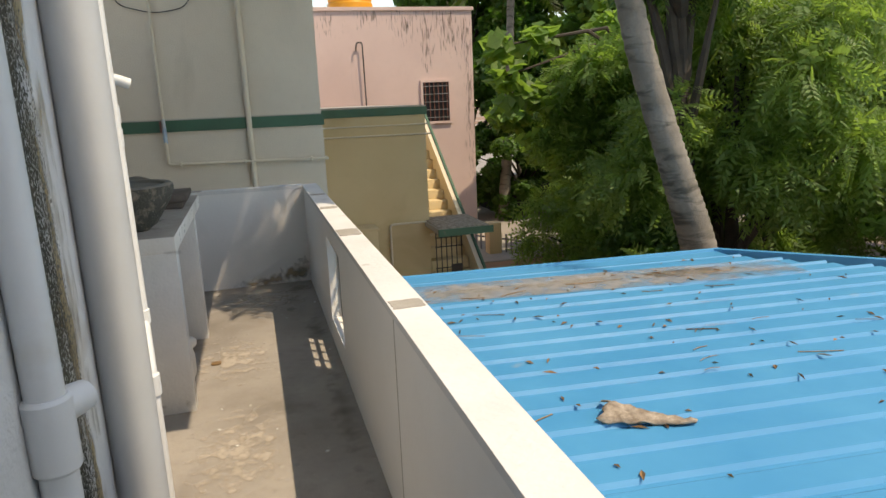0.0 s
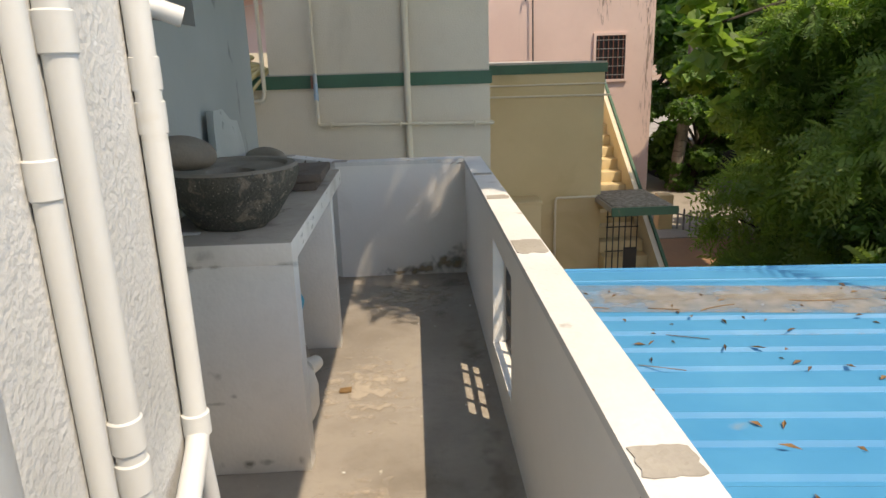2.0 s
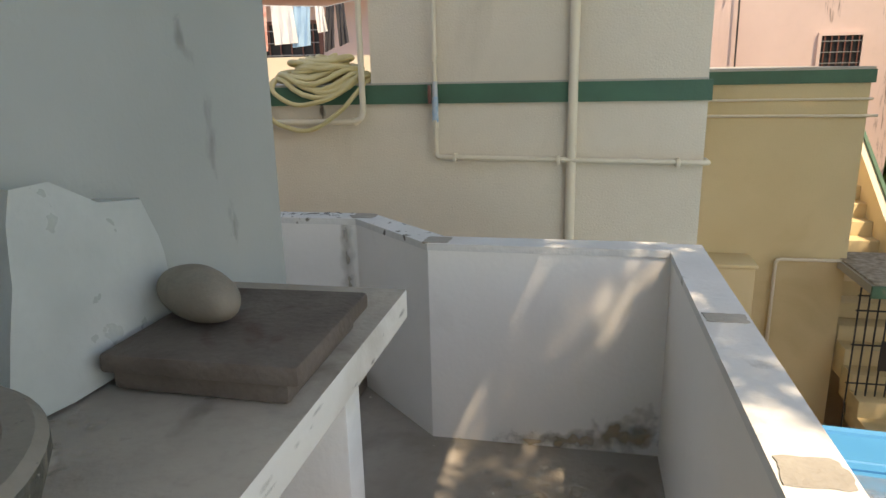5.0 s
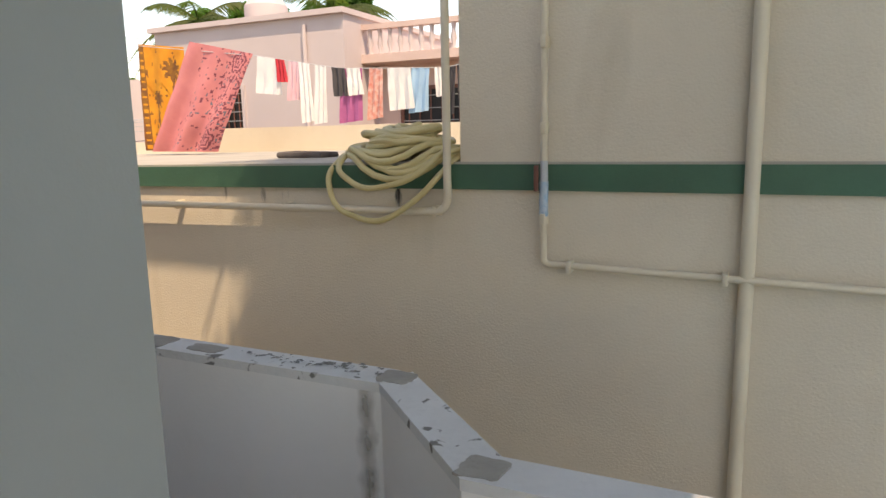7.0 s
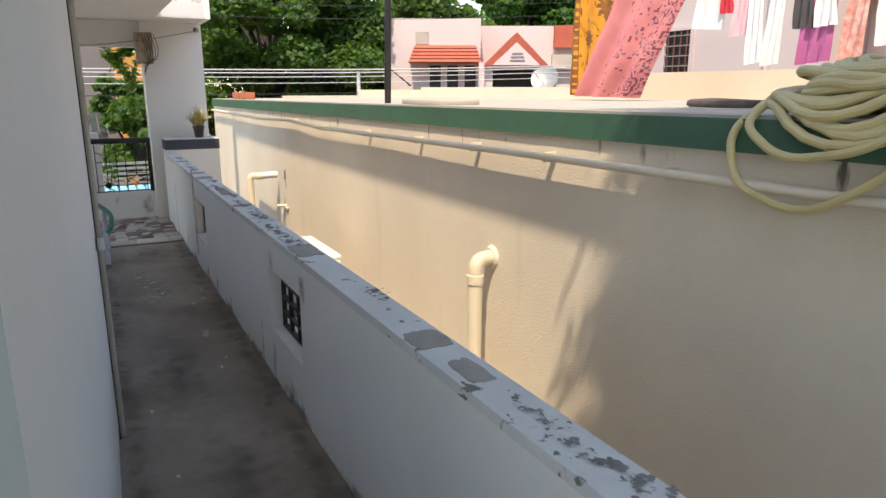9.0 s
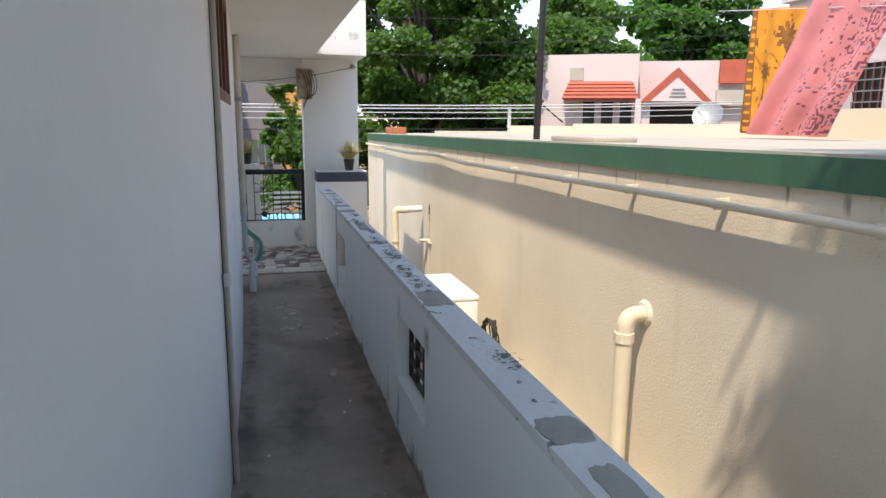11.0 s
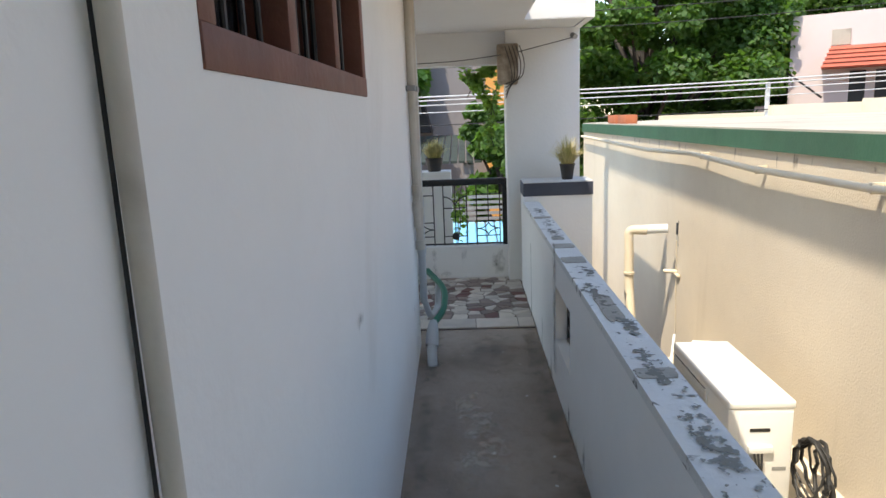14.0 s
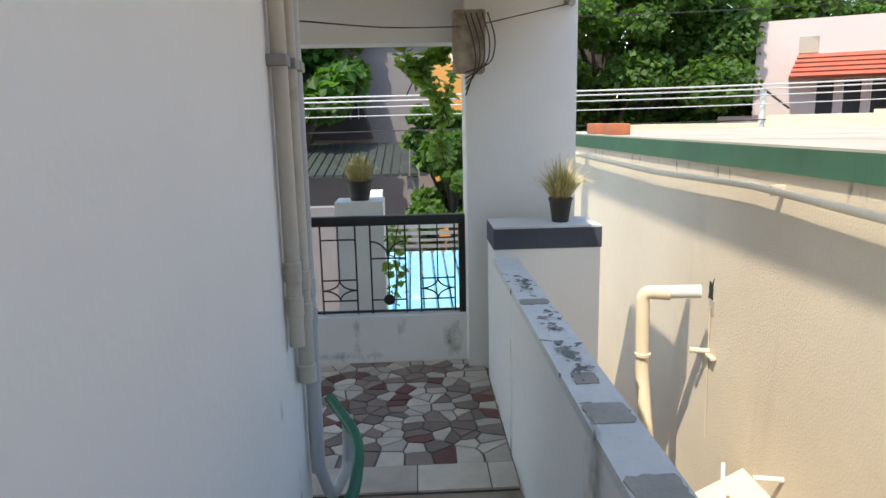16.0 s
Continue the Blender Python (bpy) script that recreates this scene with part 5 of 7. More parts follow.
F_FLORAL = fabric("red_floral_cotton", (0.62, 0.20, 0.16), (0.72, 0.50, 0.45), scale=22)

# line of washing: from the black pole to the stair room
LY = 11.2


def orange_print(u, v):
    """Brown border and two dark palm motifs."""
    if u < 0.13:
        return 1 if (int(v * 44) % 3 or u > 0.10 or u < 0.03) else 0
    for cu, cv, big in ((0.70, 0.22, 0.19), (0.36, 0.50, 0.13)):
        du, dv = u - cu, (v - cv) * 1.6
        d, a = math.hypot(du, dv), math.atan2(dv, du)
        if d < big * (0.45 + 0.55 * abs(math.sin(a * 4.5))):
            return 1
        if abs(du - 0.03 * math.sin(v * 9)) < 0.022 and v > cv:
            return 1
    return 1 if noise.noise(Vector((u * 17, v * 24, 2.0))) > 0.34 + 0.25 * (0.7 - v) else 0


def rose_print(u, v):
    """Ringed roses at two corners and a scatter of small tiles towards one border."""
    for cu, cv in ((0.84, 0.10), (0.80, 0.88)):
        du, dv = u - cu, (v - cv) * 1.15
        d = math.hypot(du, dv) + 0.012 * math.sin(5 * math.atan2(dv, du))
        if d < 0.14:
            return 1 if int(d / 0.024) % 2 == 0 else 0
    q = noise.noise(Vector((u * 25, v * 30, 5.0)))
    edge = max(0.0, min(1.0, (u - 0.42) / 0.4))
    return (1 if q > 0.5 - 0.36 * edge else 2 if q < -0.56 + 0.18 * edge else 0) if u > 0.2 else 0


cloth("bedsheet", (-6.45, LY + 0.15, 2.78), (-5.75, LY + 0.2, 2.70), 1.30, 1.22, [F_ORANGE, F_BROWN], "orange printed bedsheet drying on a line", (0.02, 0), 0.03, 56, "bedsheet", orange_print)
cloth("saree", (-5.45, LY, 2.72), (-4.52, LY, 2.52), 1.25, 1.06, [F_PINK, F_MAROON, F_SLATE], "salmon pink cloth with maroon rose prints blown on the line", (-0.62, -0.05), 0.05, 64, "cloth", rose_print)
line = thing("washing_line", (-4, LY, 2.5), "thin washing line strung over the terrace", "line")
part("line", tube(B(), [(-6.8, LY, 2.80), (-4.5, LY, 2.50), (-3.4, LY, 2.30), (-2.2, LY, 2.24), (-0.78, LY - 0.3, 2.42)], 0.004, 6), WIRE, line)
GARMENTS = (
    ("shirt", -4.48, -4.16, 0.40, [F_WHITE], "white shirt hung on the washing line"),
    ("vest", -4.22, -4.10, 0.25, [F_RED], "small red vest hung on the washing line"),
    ("skirt", -4.06, -3.92, 0.42, [F_LPINK], "pale pink skirt hung on the washing line"),
    ("trousers", -3.92, -3.78, 0.64, [F_WHITE], "white trousers hung on the washing line"),
    ("trousers", -3.72, -3.58, 0.62, [F_WHITE], "white trousers hung on the washing line"),
    ("blouse", -3.50, -3.34, 0.30, [F_BLACK], "charcoal blouse hung on the washing line"),
    ("frock", -3.40, -3.14, 0.56, [F_MAGENTA], "mauve frock hung on the washing line"),
    ("blouse", -3.32, -3.16, 0.28, [F_WHITE], "white blouse hung on the washing line"),
    ("scarf", -3.06, -2.90, 0.52, [F_FLORAL], "red floral scarf hung on the washing line"),
    ("shirt", -2.84, -2.58, 0.42, [F_WHITE], "white shirt hung on the washing line"),
    ("shirt", -2.58, -2.38, 0.44, [F_LBLUE], "pale blue shirt hung on the washing line"),
    ("napkin", -2.32, -2.22, 0.28, [F_WHITE], "white napkin hung on the washing line"),
    ("trousers", -2.20, -2.10, 0.48, [F_BLACK], "charcoal trousers hung on the washing line"),
    ("trousers", -2.08, -1.98, 0.44, [F_BLACK], "charcoal trousers hung on the washing line"))


def on_line(x):
    pts = ((-6.8, 2.80), (-4.5, 2.50), (-3.4, 2.30), (-2.2, 2.24), (-0.78, 2.42))
    for (a, za), (b, zb) in zip(pts, pts[1:]):
        if a <= x <= b:
            return za + (zb - za) * (x - a) / (b - a)
    return 2.4


for k, (nm, x0, x1, dr, mt, lb) in enumerate(GARMENTS):
    cloth(nm, (x0, LY - 0.02 * (k % 2), on_line(x0)), (x1, LY - 0.02 * (k % 2), on_line(x1)), dr, dr * 0.93, mt, lb, ((-0.03, 0.03)[k % 2], 0), 0.018, 8, "clothing")
pl = thing("steel_pole", (-5.25, 8.4, 1.46), "black iron pole standing on the terrace edge", "pole")
part("pole", tube(B(), [(-5.25, 8.42, 1.42), (-5.22, 8.46, 4.6)], 0.028, 12), BLACKIRON, pl)
solid("rag", rough_up(bx(B(), -2.7, -2.3, 9.2, 9.45, 1.448, 1.494, 0.02), 0.02, 7), DARKSTONE, "crumpled dark rag lying on the terrace", "rag")


# ---- houses beyond ----
def window_block(root, x0, x1, y, z0, z1, frame_mat, bars=6, facing=-1):
    wn_ = part("window", bx(B(), x0, x1, min(y, y + facing * 0.02), max(y, y + facing * 0.02), z0, z1), DARK, root)
    f = 0.07
    for a in ((x0 - f, x1 + f, z0 - f, z0), (x0 - f, x1 + f, z1, z1 + f), (x0 - f, x0, z0, z1), (x1, x1 + f, z0, z1)):
        part("frame", bx(B(), a[0], a[1], min(y, y + facing * 0.06), max(y, y + facing * 0.06), a[2], a[3]), frame_mat, wn_)
    for i in range(bars):
        x = x0 + (x1 - x0) * (i + 0.5) / bars
        part("bar", bx(B(), x - 0.012, x + 0.012, y + facing * 0.05 - 0.01, y + facing * 0.05 + 0.01, z0, z1), BROWNWOOD, wn_)
    for i in range(5):
        z = z0 + (z1 - z0) * (i + 0.5) / 5
        part("bar", bx(B(), x0, x1, y + facing * 0.05 - 0.012, y + facing * 0.05 + 0.008, z - 0.01, z + 0.01), STEEL, wn_)


p = thing("pink_house", (2, 23, GZ), "weathered pale pink house with streaked walls", "house")
part("wall", bx(B(), -4.0, 7.4, 20.8, 28, GZ, 4.2), PINK, p)
part("coping", bx(B(), -4.05, 7.45, 20.75, 28.05, 4.2, 4.3), PINK, p)
for x, z, a, b in ((5.93, 3.3, 0.22, 1.3), (5.2, 3.8, 0.5, 0.7), (6.6, 3.7, 0.6, 0.9), (7.25, 1.5, 0.2, 3.2), (4.2, 4.0, 0.6, 0.4), (3.0, 3.9, 0.5, 0.5), (6.2, 4.0, 1.4, 0.4), (7.1, 3.4, 0.35, 1.2)):
    decal(p, (x, 20.795, z), (a, 0, 0), (0, 0, b), D_SOOT, "rain_streak")
window_block(p, 5.75, 6.58, 20.8, 0.92, 2.10, PINK, 6)
part("pipe", tube(B(), bend([(3.75, 20.7, 3.05), (3.78, 20.7, 3.3), (3.95, 20.7, 3.3), (3.97, 20.7, 1.4)], 0.08), 0.02, 8), RUBBER, p)
tk = thing("water_tank", (3.9, 22.5, 4.3), "orange plastic rooftop water tank", "tank")
part("tank", lathe(B(), [(0.65, 0), (0.70, 0.05), (0.70, 0.25), (0.66, 0.3), (0.68, 0.35), (0.68, 0.7), (0.5, 0.9), (0.2, 1.0)], (3.9, 22.2, 4.3), 28), ORANGETANK, tk)

# stair and gate beside the annexe
s = thing("yellow_staircase", (4.0, 13.5, GZ), "yellow outdoor staircase with green-edged side wall", "staircase")
for k in range(20):
    y0 = 14.2 - k * 0.24
    z = -1.15 + (y0 - 10.64) * 0.706 - 0.45
    part("step", bx(B(), 3.29, 3.95, y0 - 0.24, y0 + 0.03, z - 0.34, z, 0.01), YELLOW, s)
part("side_wall", hexa(B(), [(3.95, 9.6, GZ), (4.06, 9.6, GZ), (4.06, 14.3, GZ), (3.95, 14.3, GZ)], [(3.95, 9.6, -1.88), (4.06, 9.6, -1.88), (4.06, 14.3, 1.434), (3.95, 14.3, 1.434)]), CREAMWALL, s)
part("green_edge", hexa(B(), [(4.03, 9.6, -1.88), (4.07, 9.6, -1.88), (4.07, 14.3, 1.434), (4.03, 14.3, 1.434)], [(4.03, 9.6, -1.84), (4.07, 9.6, -1.84), (4.07, 14.3, 1.474), (4.03, 14.3, 1.474)]), GREEN, s)
cn = thing("gate_canopy", (3.7, 10.4, -0.5), "small concrete canopy with green edge littered with leaves", "canopy")
part("slab", bx(B(), 3.2, 4.05, 10.2, 11.4, -0.50, -0.42), TERRACE, cn)
part("edge", bx(B(), 3.18, 4.08, 10.17, 10.2, -0.52, -0.41), GREEN, cn)
part("litter", rough_up(bx(B(), 3.22, 4.02, 10.22, 11.38, -0.42, -0.40, 0.008), 0.012, 4), SHEATH, cn)
gt = thing("iron_gate", (3.4, 10.5, GZ), "black barred iron gate under a canopy", "gate")
for k in range(6):
    part("bar", tube(B(), [(3.22 + k * 0.085, 10.5, GZ), (3.22 + k * 0.085, 10.5, -0.52)], 0.009, 6), BLACKIRON, gt)
for z in (-0.6, -0.75, -1.1, -1.5, -2.0, -2.6, -3.0):
    part("cross_bar", tube(B(), [(3.2, 10.5, z), (3.66, 10.5, z)], 0.009, 6), BLACKIRON, gt)
part("lock_plate", bx(B(), 3.46, 3.64, 10.48, 10.5, -1.35, -1.05), BLACKIRON, gt)
fn = thing("picket_fence", (9.5, 20, GZ), "low grey picket fence along the yard", "fence")
for k in range(40):
    x, y = 7.2 + k * 0.11, 20.4 - k * 0.16
    part("picket", bx(B(), x - 0.02, x + 0.02, y - 0.02, y + 0.02, GZ, GZ + 0.62), GREYWALL, fn)
part("rail", tube(B(), [(7.2, 20.4, GZ + 0.45), (11.6, 14.0, GZ + 0.45)], 0.025, 6), GREYWALL, fn)
solid("gate_pillar", bx(B(), 7.3, 7.7, 19.4, 19.8, GZ, GZ + 1.0, 0.02), YELLOW, "small cream gate pillar by the fence", "pillar")
solid("dark_shed", bx(B(), 10.2, 14.5, 27.5, 29.0, GZ, GZ + 1.3, 0.02), DARK, "low dark shed under the trees", "shed")

# pink house behind the washing
p = thing("pink_terrace_house", (-8, 17, GZ), "pale pink house with a balustraded terrace", "house")
part("wall", bx(B(), -11.2, -6.45, 16.0, 21, GZ, 3.85), PINKWHITE, p)
part("wall", bx(B(), -6.45, -0.5, 17.2, 22, GZ, 3.15), PINK, p)
part("cornice", bx(B(), -11.3, -6.40, 15.9, 21, 3.85, 3.95), PINKWHITE, p)
part("balcony_slab", bx(B(), -6.45, -0.5, 16.6, 17.2, 3.0, 3.16), PINK, p)
part("top_rail", bx(B(), -6.45, -0.5, 16.62, 16.78, 3.62, 3.72), PINK, p)
for k in range(26):
    part("baluster", lathe(B(), [(0.05, 0), (0.03, 0.06), (0.065, 0.2), (0.035, 0.34), (0.05, 0.46)], (-6.3 + k * 0.22, 16.7, 3.16), 8), PINKWHITE, p)
part("pipe", tube(B(), [(-7.3, 15.95, GZ), (-7.3, 15.95, 3.7)], 0.04, 8), PINKWHITE, p)
window_block(p, -5.85, -4.65, 17.2, 1.3, 2.5, BROWNWOOD, 5)
window_block(p, -9.5, -8.9, 16.0, 1.7, 2.6, PINKWHITE, 4)
tk = thing("water_tank", (-9.0, 17, 3.95), "white rounded rooftop water tank", "tank")
part("tank", lathe(B(), [(0.42, 0), (0.45, 0.1), (0.45, 0.4), (0.3, 0.6), (0.1, 0.66)], (-9.0, 17, 3.95), 20), PINKWHITE, tk)

# red-awning house across the street
HX, HY = -23.03, 16.98
p = thing("red_awning_house", (HX, HY, GZ), "pinkish white house with red tiled awning and gable porch", "house")


def local(u, v, z):
    """A place on the red-awning house: u along its front, v behind it."""
    d = Vector((0.477, 0.877, 0))
    nrm = Vector((-0.877, 0.477, 0))
    u = float(np.interp(u, (-4.8, -0.9, 2.9, 6.4, 10.5), (-2.6, 0.0, 2.6, 4.95, 7.2)))
    z = float(np.interp(z, (GZ, 0.2, 2.05, 2.25, 3.0, 3.35, 3.9), (GZ, 1.2, 2.38, 2.46, 3.08, 3.47, 4.05)))
    q = Vector((HX, HY, 0)) + d * u + nrm * v
    return (q.x, q.y, z)


def lbox(u0, u1, v0, v1, z0, z1):
    c = ((u0, v0), (u1, v0), (u1, v1), (u0, v1))
    return hexa(B(), [local(u, v, z0) for u, v in c], [local(u, v, z1) for u, v in c])


part("wall", lbox(-2.2, 2.9, 0, 7, GZ, 3.9), PINKWHITE, p)
part("wall", lbox(2.9, 10.5, 1.2, 8, GZ, 3.75), PINKWHITE, p)
part("porch_wall", lbox(3.0, 3.5, -1.0, 1.2, GZ, 1.85), PINKWHITE, p)
aw = part("awning", hexa(B(), [local(-0.9, -1.0, 2.25), local(2.9, -1.0, 2.25), local(2.9, 0, 2.25), local(-0.9, 0, 2.25)], [local(-0.6, -0.45, 3.0), local(2.6, -0.45, 3.0), local(2.6, 0, 3.0), local(-0.6, 0, 3.0)]), REDTILE, p, "red tiled awning")
for k in range(5):
    z = 2.28 + k * 0.15
    f = k / 5
    part("tile_course", hexa(B(), [local(-0.92 + 0.3 * f, -1.03 + 0.55 * f, z), local(2.92 - 0.3 * f, -1.03 + 0.55 * f, z), local(2.92 - 0.3 * f, -0.9 + 0.55 * f, z), local(-0.92 + 0.3 * f, -0.9 + 0.55 * f, z)], [local(-0.9 + 0.3 * f, -0.99 + 0.55 * f, z + 0.05), local(2.9 - 0.3 * f, -0.99 + 0.55 * f, z + 0.05), local(2.9 - 0.3 * f, -0.9 + 0.55 * f, z + 0.05), local(-0.9 + 0.3 * f, -0.9 + 0.55 * f, z + 0.05)]), REDTILE, p)


def gable(bm, u0, u1, v0, v1, z0, z1):
    um = (u0 + u1) / 2
    a = [bm.verts.new(local(*q)) for q in ((u0, v0, z0), (u1, v0, z0), (um, v0, z1), (u0, v1, z0), (u1, v1, z0), (um, v1, z1))]
    for f in ((0, 1, 2), (5, 4, 3), (0, 2, 5, 3), (2, 1, 4, 5), (1, 0, 3, 4)):
        bm.faces.new([a[i] for i in f])
    return bm


part("gable_roof", gable(B(), 3.0, 6.4, -1.3, 1.2, 2.0, 3.35), REDTILE, p)
part("gable_front", gable(B(), 3.45, 5.95, -1.33, -1.2, 2.02, 3.05), PINKWHITE, p)
for k in range(3):
    part("lettering", lbox(4.35 + 0.06 * k, 5.15 - 0.06 * k, -1.345, -1.33, 2.28 + 0.14 * k, 2.35 + 0.14 * k), GREYWALL, p)
part("porch_roof", lbox(3.1, 7.5, -1.2, 1.2, 1.85, 2.0), PINKWHITE, p)
part("porch_shadow", lbox(3.5, 7.3, 1.0, 1.19, GZ, 1.85), DARK, p)
part("tile_patch", lbox(7.3, 8.9, 0.9, 1.2, 3.0, 3.75), REDTILE, p)
part("louvre", lbox(7.2, 9.5, 0.9, 1.19, 1.9, 2.7), TERRACE, p)
for u in (0.15, 1.1, 2.05):
    wn_ = part("window", lbox(u, u + 0.6, -0.03, 0.01, 0.2, 2.05), DARK, p)
    part("frame", lbox(u - 0.08, u, -0.05, 0.01, 0.2, 2.05), PINKWHITE, wn_)
part("porch_column", lbox(2.75, 3.05, -1.2, -0.9, GZ, 2.25), PINKWHITE, p)
part("condenser", lbox(-0.6, 0.1, -0.05, 0.4, 3.05, 3.45), TERRACE, p)
part("outer_stair", lbox(-3.6, -2.2, 0.2, 1.4, GZ, 0.6), PINKWHITE, p)
part("stair_rail", tube(B(), [local(-3.3, -0.9, 2.9), local(-0.8, -0.9, 0.9)], 0.03, 6), BLACKIRON, p)
ds = thing("satellite_dish", (-18.0, 19.2, 1.5), "grey satellite dish on a short mast", "satellite dish")
bm = lathe(B(), [(0.02, 0), (0.18, 0.02), (0.34, 0.07), (0.44, 0.13), (0.45, 0.135), (0.34, 0.09), (0.18, 0.04), (0.02, 0.02)], (0, 0, 0), 28)
m = Matrix.Translation((-18.0, 19.45, 1.83)) @ Euler((radians(62), 0, radians(40))).to_matrix().to_4x4()
for q in bm.verts:
    q.co = m @ q.co
part("dish", bm, STEEL, ds)
part("mast", tube(B(), [(-18.0, 19.55, GZ), (-18.0, 19.5, 1.75)], 0.03, 8), STEEL, ds)
part("arm", tube(B(), [(-18.0, 19.45, 1.65), (-17.7, 18.85, 2.0)], 0.012, 6), STEEL, ds)
fw = thing("street_wall", (-20, 13, GZ), "pale cream compound wall beyond the terrace", "wall")
part("wall_face", hexa(B(), [(-19.5, 11.4, GZ), (-19.4, 11.2, GZ), (-12.5, 13.9, GZ), (-12.6, 14.1, GZ)], [(-19.5, 11.4, 1.35), (-19.4, 11.2, 1.35), (-12.5, 13.9, 1.42), (-12.6, 14.1, 1.42)]), CREAMWALL, fw)
wp = thing("white_post", (-13.5, 11.3, GZ), "thin white post carrying cables", "post")
part("post", tube(B(), [(-13.5, 11.3, GZ), (-13.5, 11.3, 1.90)], 0.04, 8), PVC, wp)
for k, (z, dz, r) in enumerate(((1.92, 0.0, 0.016), (1.86, 0.02, 0.014), (1.78, -0.05, 0.012), (1.66, -0.05, 0.010), (1.45, -0.1, 0.010), (2.9, 0.5, 0.008), (3.15, 0.6, 0.008), (3.6, 0.6, 0.008))):
    cb = thing("overhead_cable", (-13.5, 11.3, z), "pale overhead street cable", "cable", "street cables")
    pts = [(-13.9, -14, z + dz), (-13.7, 2, z - 0.06), (-13.5 + 0.03, 11.3, z), (-12.6, 26, z + 0.5 + dz)]
    part("cable", tube(B(), bend(pts, 3.0, 10), r * 0.75, 6), WIRE if k < 4 else RUBBER, cb)

# houses across the street seen through the porch
BALCONY = material("dark_shaded_timber", (0.035, 0.032, 0.034), (0.022, 0.02, 0.022), rough=0.8, scale=2, bump=0.2)
p = thing("grey_house", (-22, 5, GZ), "grey house with orange side wall and balcony", "house")
part("wall", bx(B(), -26, -20, -4, 6.9, GZ, 3.4), GREYWALL, p)
part("orange_wall", bx(B(), -25, -19.5, 6.9, 8.3, GZ, 3.6), ORANGEWALL, p)
part("window", bx(B(), -20.02, -19.95, 3.4, 4.9, 1.5, 2.3), DARK, p)
part("cornice", bx(B(), -20.3, -19.9, -4, 6.9, 3.3, 3.42), ORANGEWALL, p)
part("balcony_hood", hexa(B(), [(-20.0, 3.2, 1.15), (-19.2, 3.2, 1.15), (-19.2, 5.5, 1.15), (-20.0, 5.5, 1.15)], [(-20.0, 3.2, 2.7), (-19.5, 3.2, 2.7), (-19.5, 5.1, 2.7), (-20.0, 5.1, 2.7)]), BALCONY, p)
for k in range(12):
    part("baluster", bx(B(), -19.16, -19.13, 3.25 + k * 0.18, 3.28 + k * 0.18, 1.6, 2.1), STEEL, p)
part("handrail", bx(B(), -19.17, -19.12, 3.2, 5.45, 2.1, 2.15), STEEL, p)
for k in range(6):
    part("bar", bx(B(), -19.95, -19.92, 3.5 + k * 0.27, 3.56 + k * 0.27, 1.5, 2.3), STEEL, p)
DARKSHEET = material("dark_weathered_sheet", (0.03, 0.045, 0.04), (0.02, 0.03, 0.028), rough=0.7, scale=2, bump=0.2, fine=0.4)
p = thing("tiled_canopy", (-17, 3, 0.5), "dark green corrugated canopy across the lane", "canopy")
for k in range(28):
    part("sheet_rib", hexa(B(), [(-18.5, 2.2 + k * 0.16, 1.05), (-15.6, 2.2 + k * 0.16, 0.62), (-15.6, 2.33 + k * 0.16, 0.62), (-18.5, 2.33 + k * 0.16, 1.05)], [(-18.5, 2.2 + k * 0.16, 1.10), (-15.6, 2.2 + k * 0.16, 0.67), (-15.6, 2.33 + k * 0.16, 0.67), (-18.5, 2.33 + k * 0.16, 1.10)]), DARKSHEET, p)
part("post", bx(B(), -15.9, -15.7, 2.3, 2.5, GZ, 0.6), GREYWALL, p)
part("post", bx(B(), -15.9, -15.7, 6.3, 6.5, GZ, 0.6), GREYWALL, p)
p = thing("white_compound_wall", (-13, 5, GZ), "white compound wall with a gate across the lane", "wall")
part("wall_face", bx(B(), -13.2, -13.0, 2.0, 5.6, GZ, 0.45), GREYWALL, p)
part("wall_face", bx(B(), -13.2, -13.0, 5.6, 6.0, GZ, 0.65), WHITE, p)
for k in range(9):
    part("gate_slat", bx(B(), -13.1, -13.06, 6.05, 7.6, -0.5 + k * 0.09, -0.455 + k * 0.09), STEEL, p)
ts = thing("blue_shed_roof", (-10.8, 6.4, -1.0), "light blue sheet roof below the balcony", "roof")
for k in range(8):
    yy = 6.08 + k * 0.14
    part("sheet_rib", hexa(B(), [(-12.6, yy, -0.13), (-9.6, yy, -0.28), (-9.6, yy + 0.125, -0.28), (-12.6, yy + 0.125, -0.13)], [(-12.6, yy + 0.02, -0.095), (-9.6, yy + 0.02, -0.245), (-9.6, yy + 0.105, -0.245), (-12.6, yy + 0.105, -0.095)]), BLUETARP, ts)
part("post", bx(B(), -12.5, -12.4, 6.0, 6.1, GZ, -0.14), STEEL, ts)
part("post", bx(B(), -12.5, -12.4, 7.0, 7.1, GZ, -0.14), STEEL, ts)
ln = solid("street", bx(B(), -19, -13.4, -30, 60, GZ + 0.004, GZ + 0.02), LANE, "grey concrete street lane", "road", kind="structure")
ln = solid("yard", bx(B(), 4.3, 40, 18.5, 60, GZ + 0.004, GZ + 0.03), LANE, "pale dusty concrete yard", "pavement", kind="structure")

# ---- blue sheet roof beside the balcony ----
rf = thing("blue_sheet_roof", (4, 3, -0.4), "blue corrugated sheet roof littered with dry leaves", "roof")
PITCH, RZ, ANG = 0.285, -0.36, radians(-5.0)


def rib_section(w):
    return ((0, 0.016), (0.58 * w, 0.016), (0.72 * w, -0.009), (0.84 * w, -0.009), (0.92 * w, 0.016), (w, 0.016))


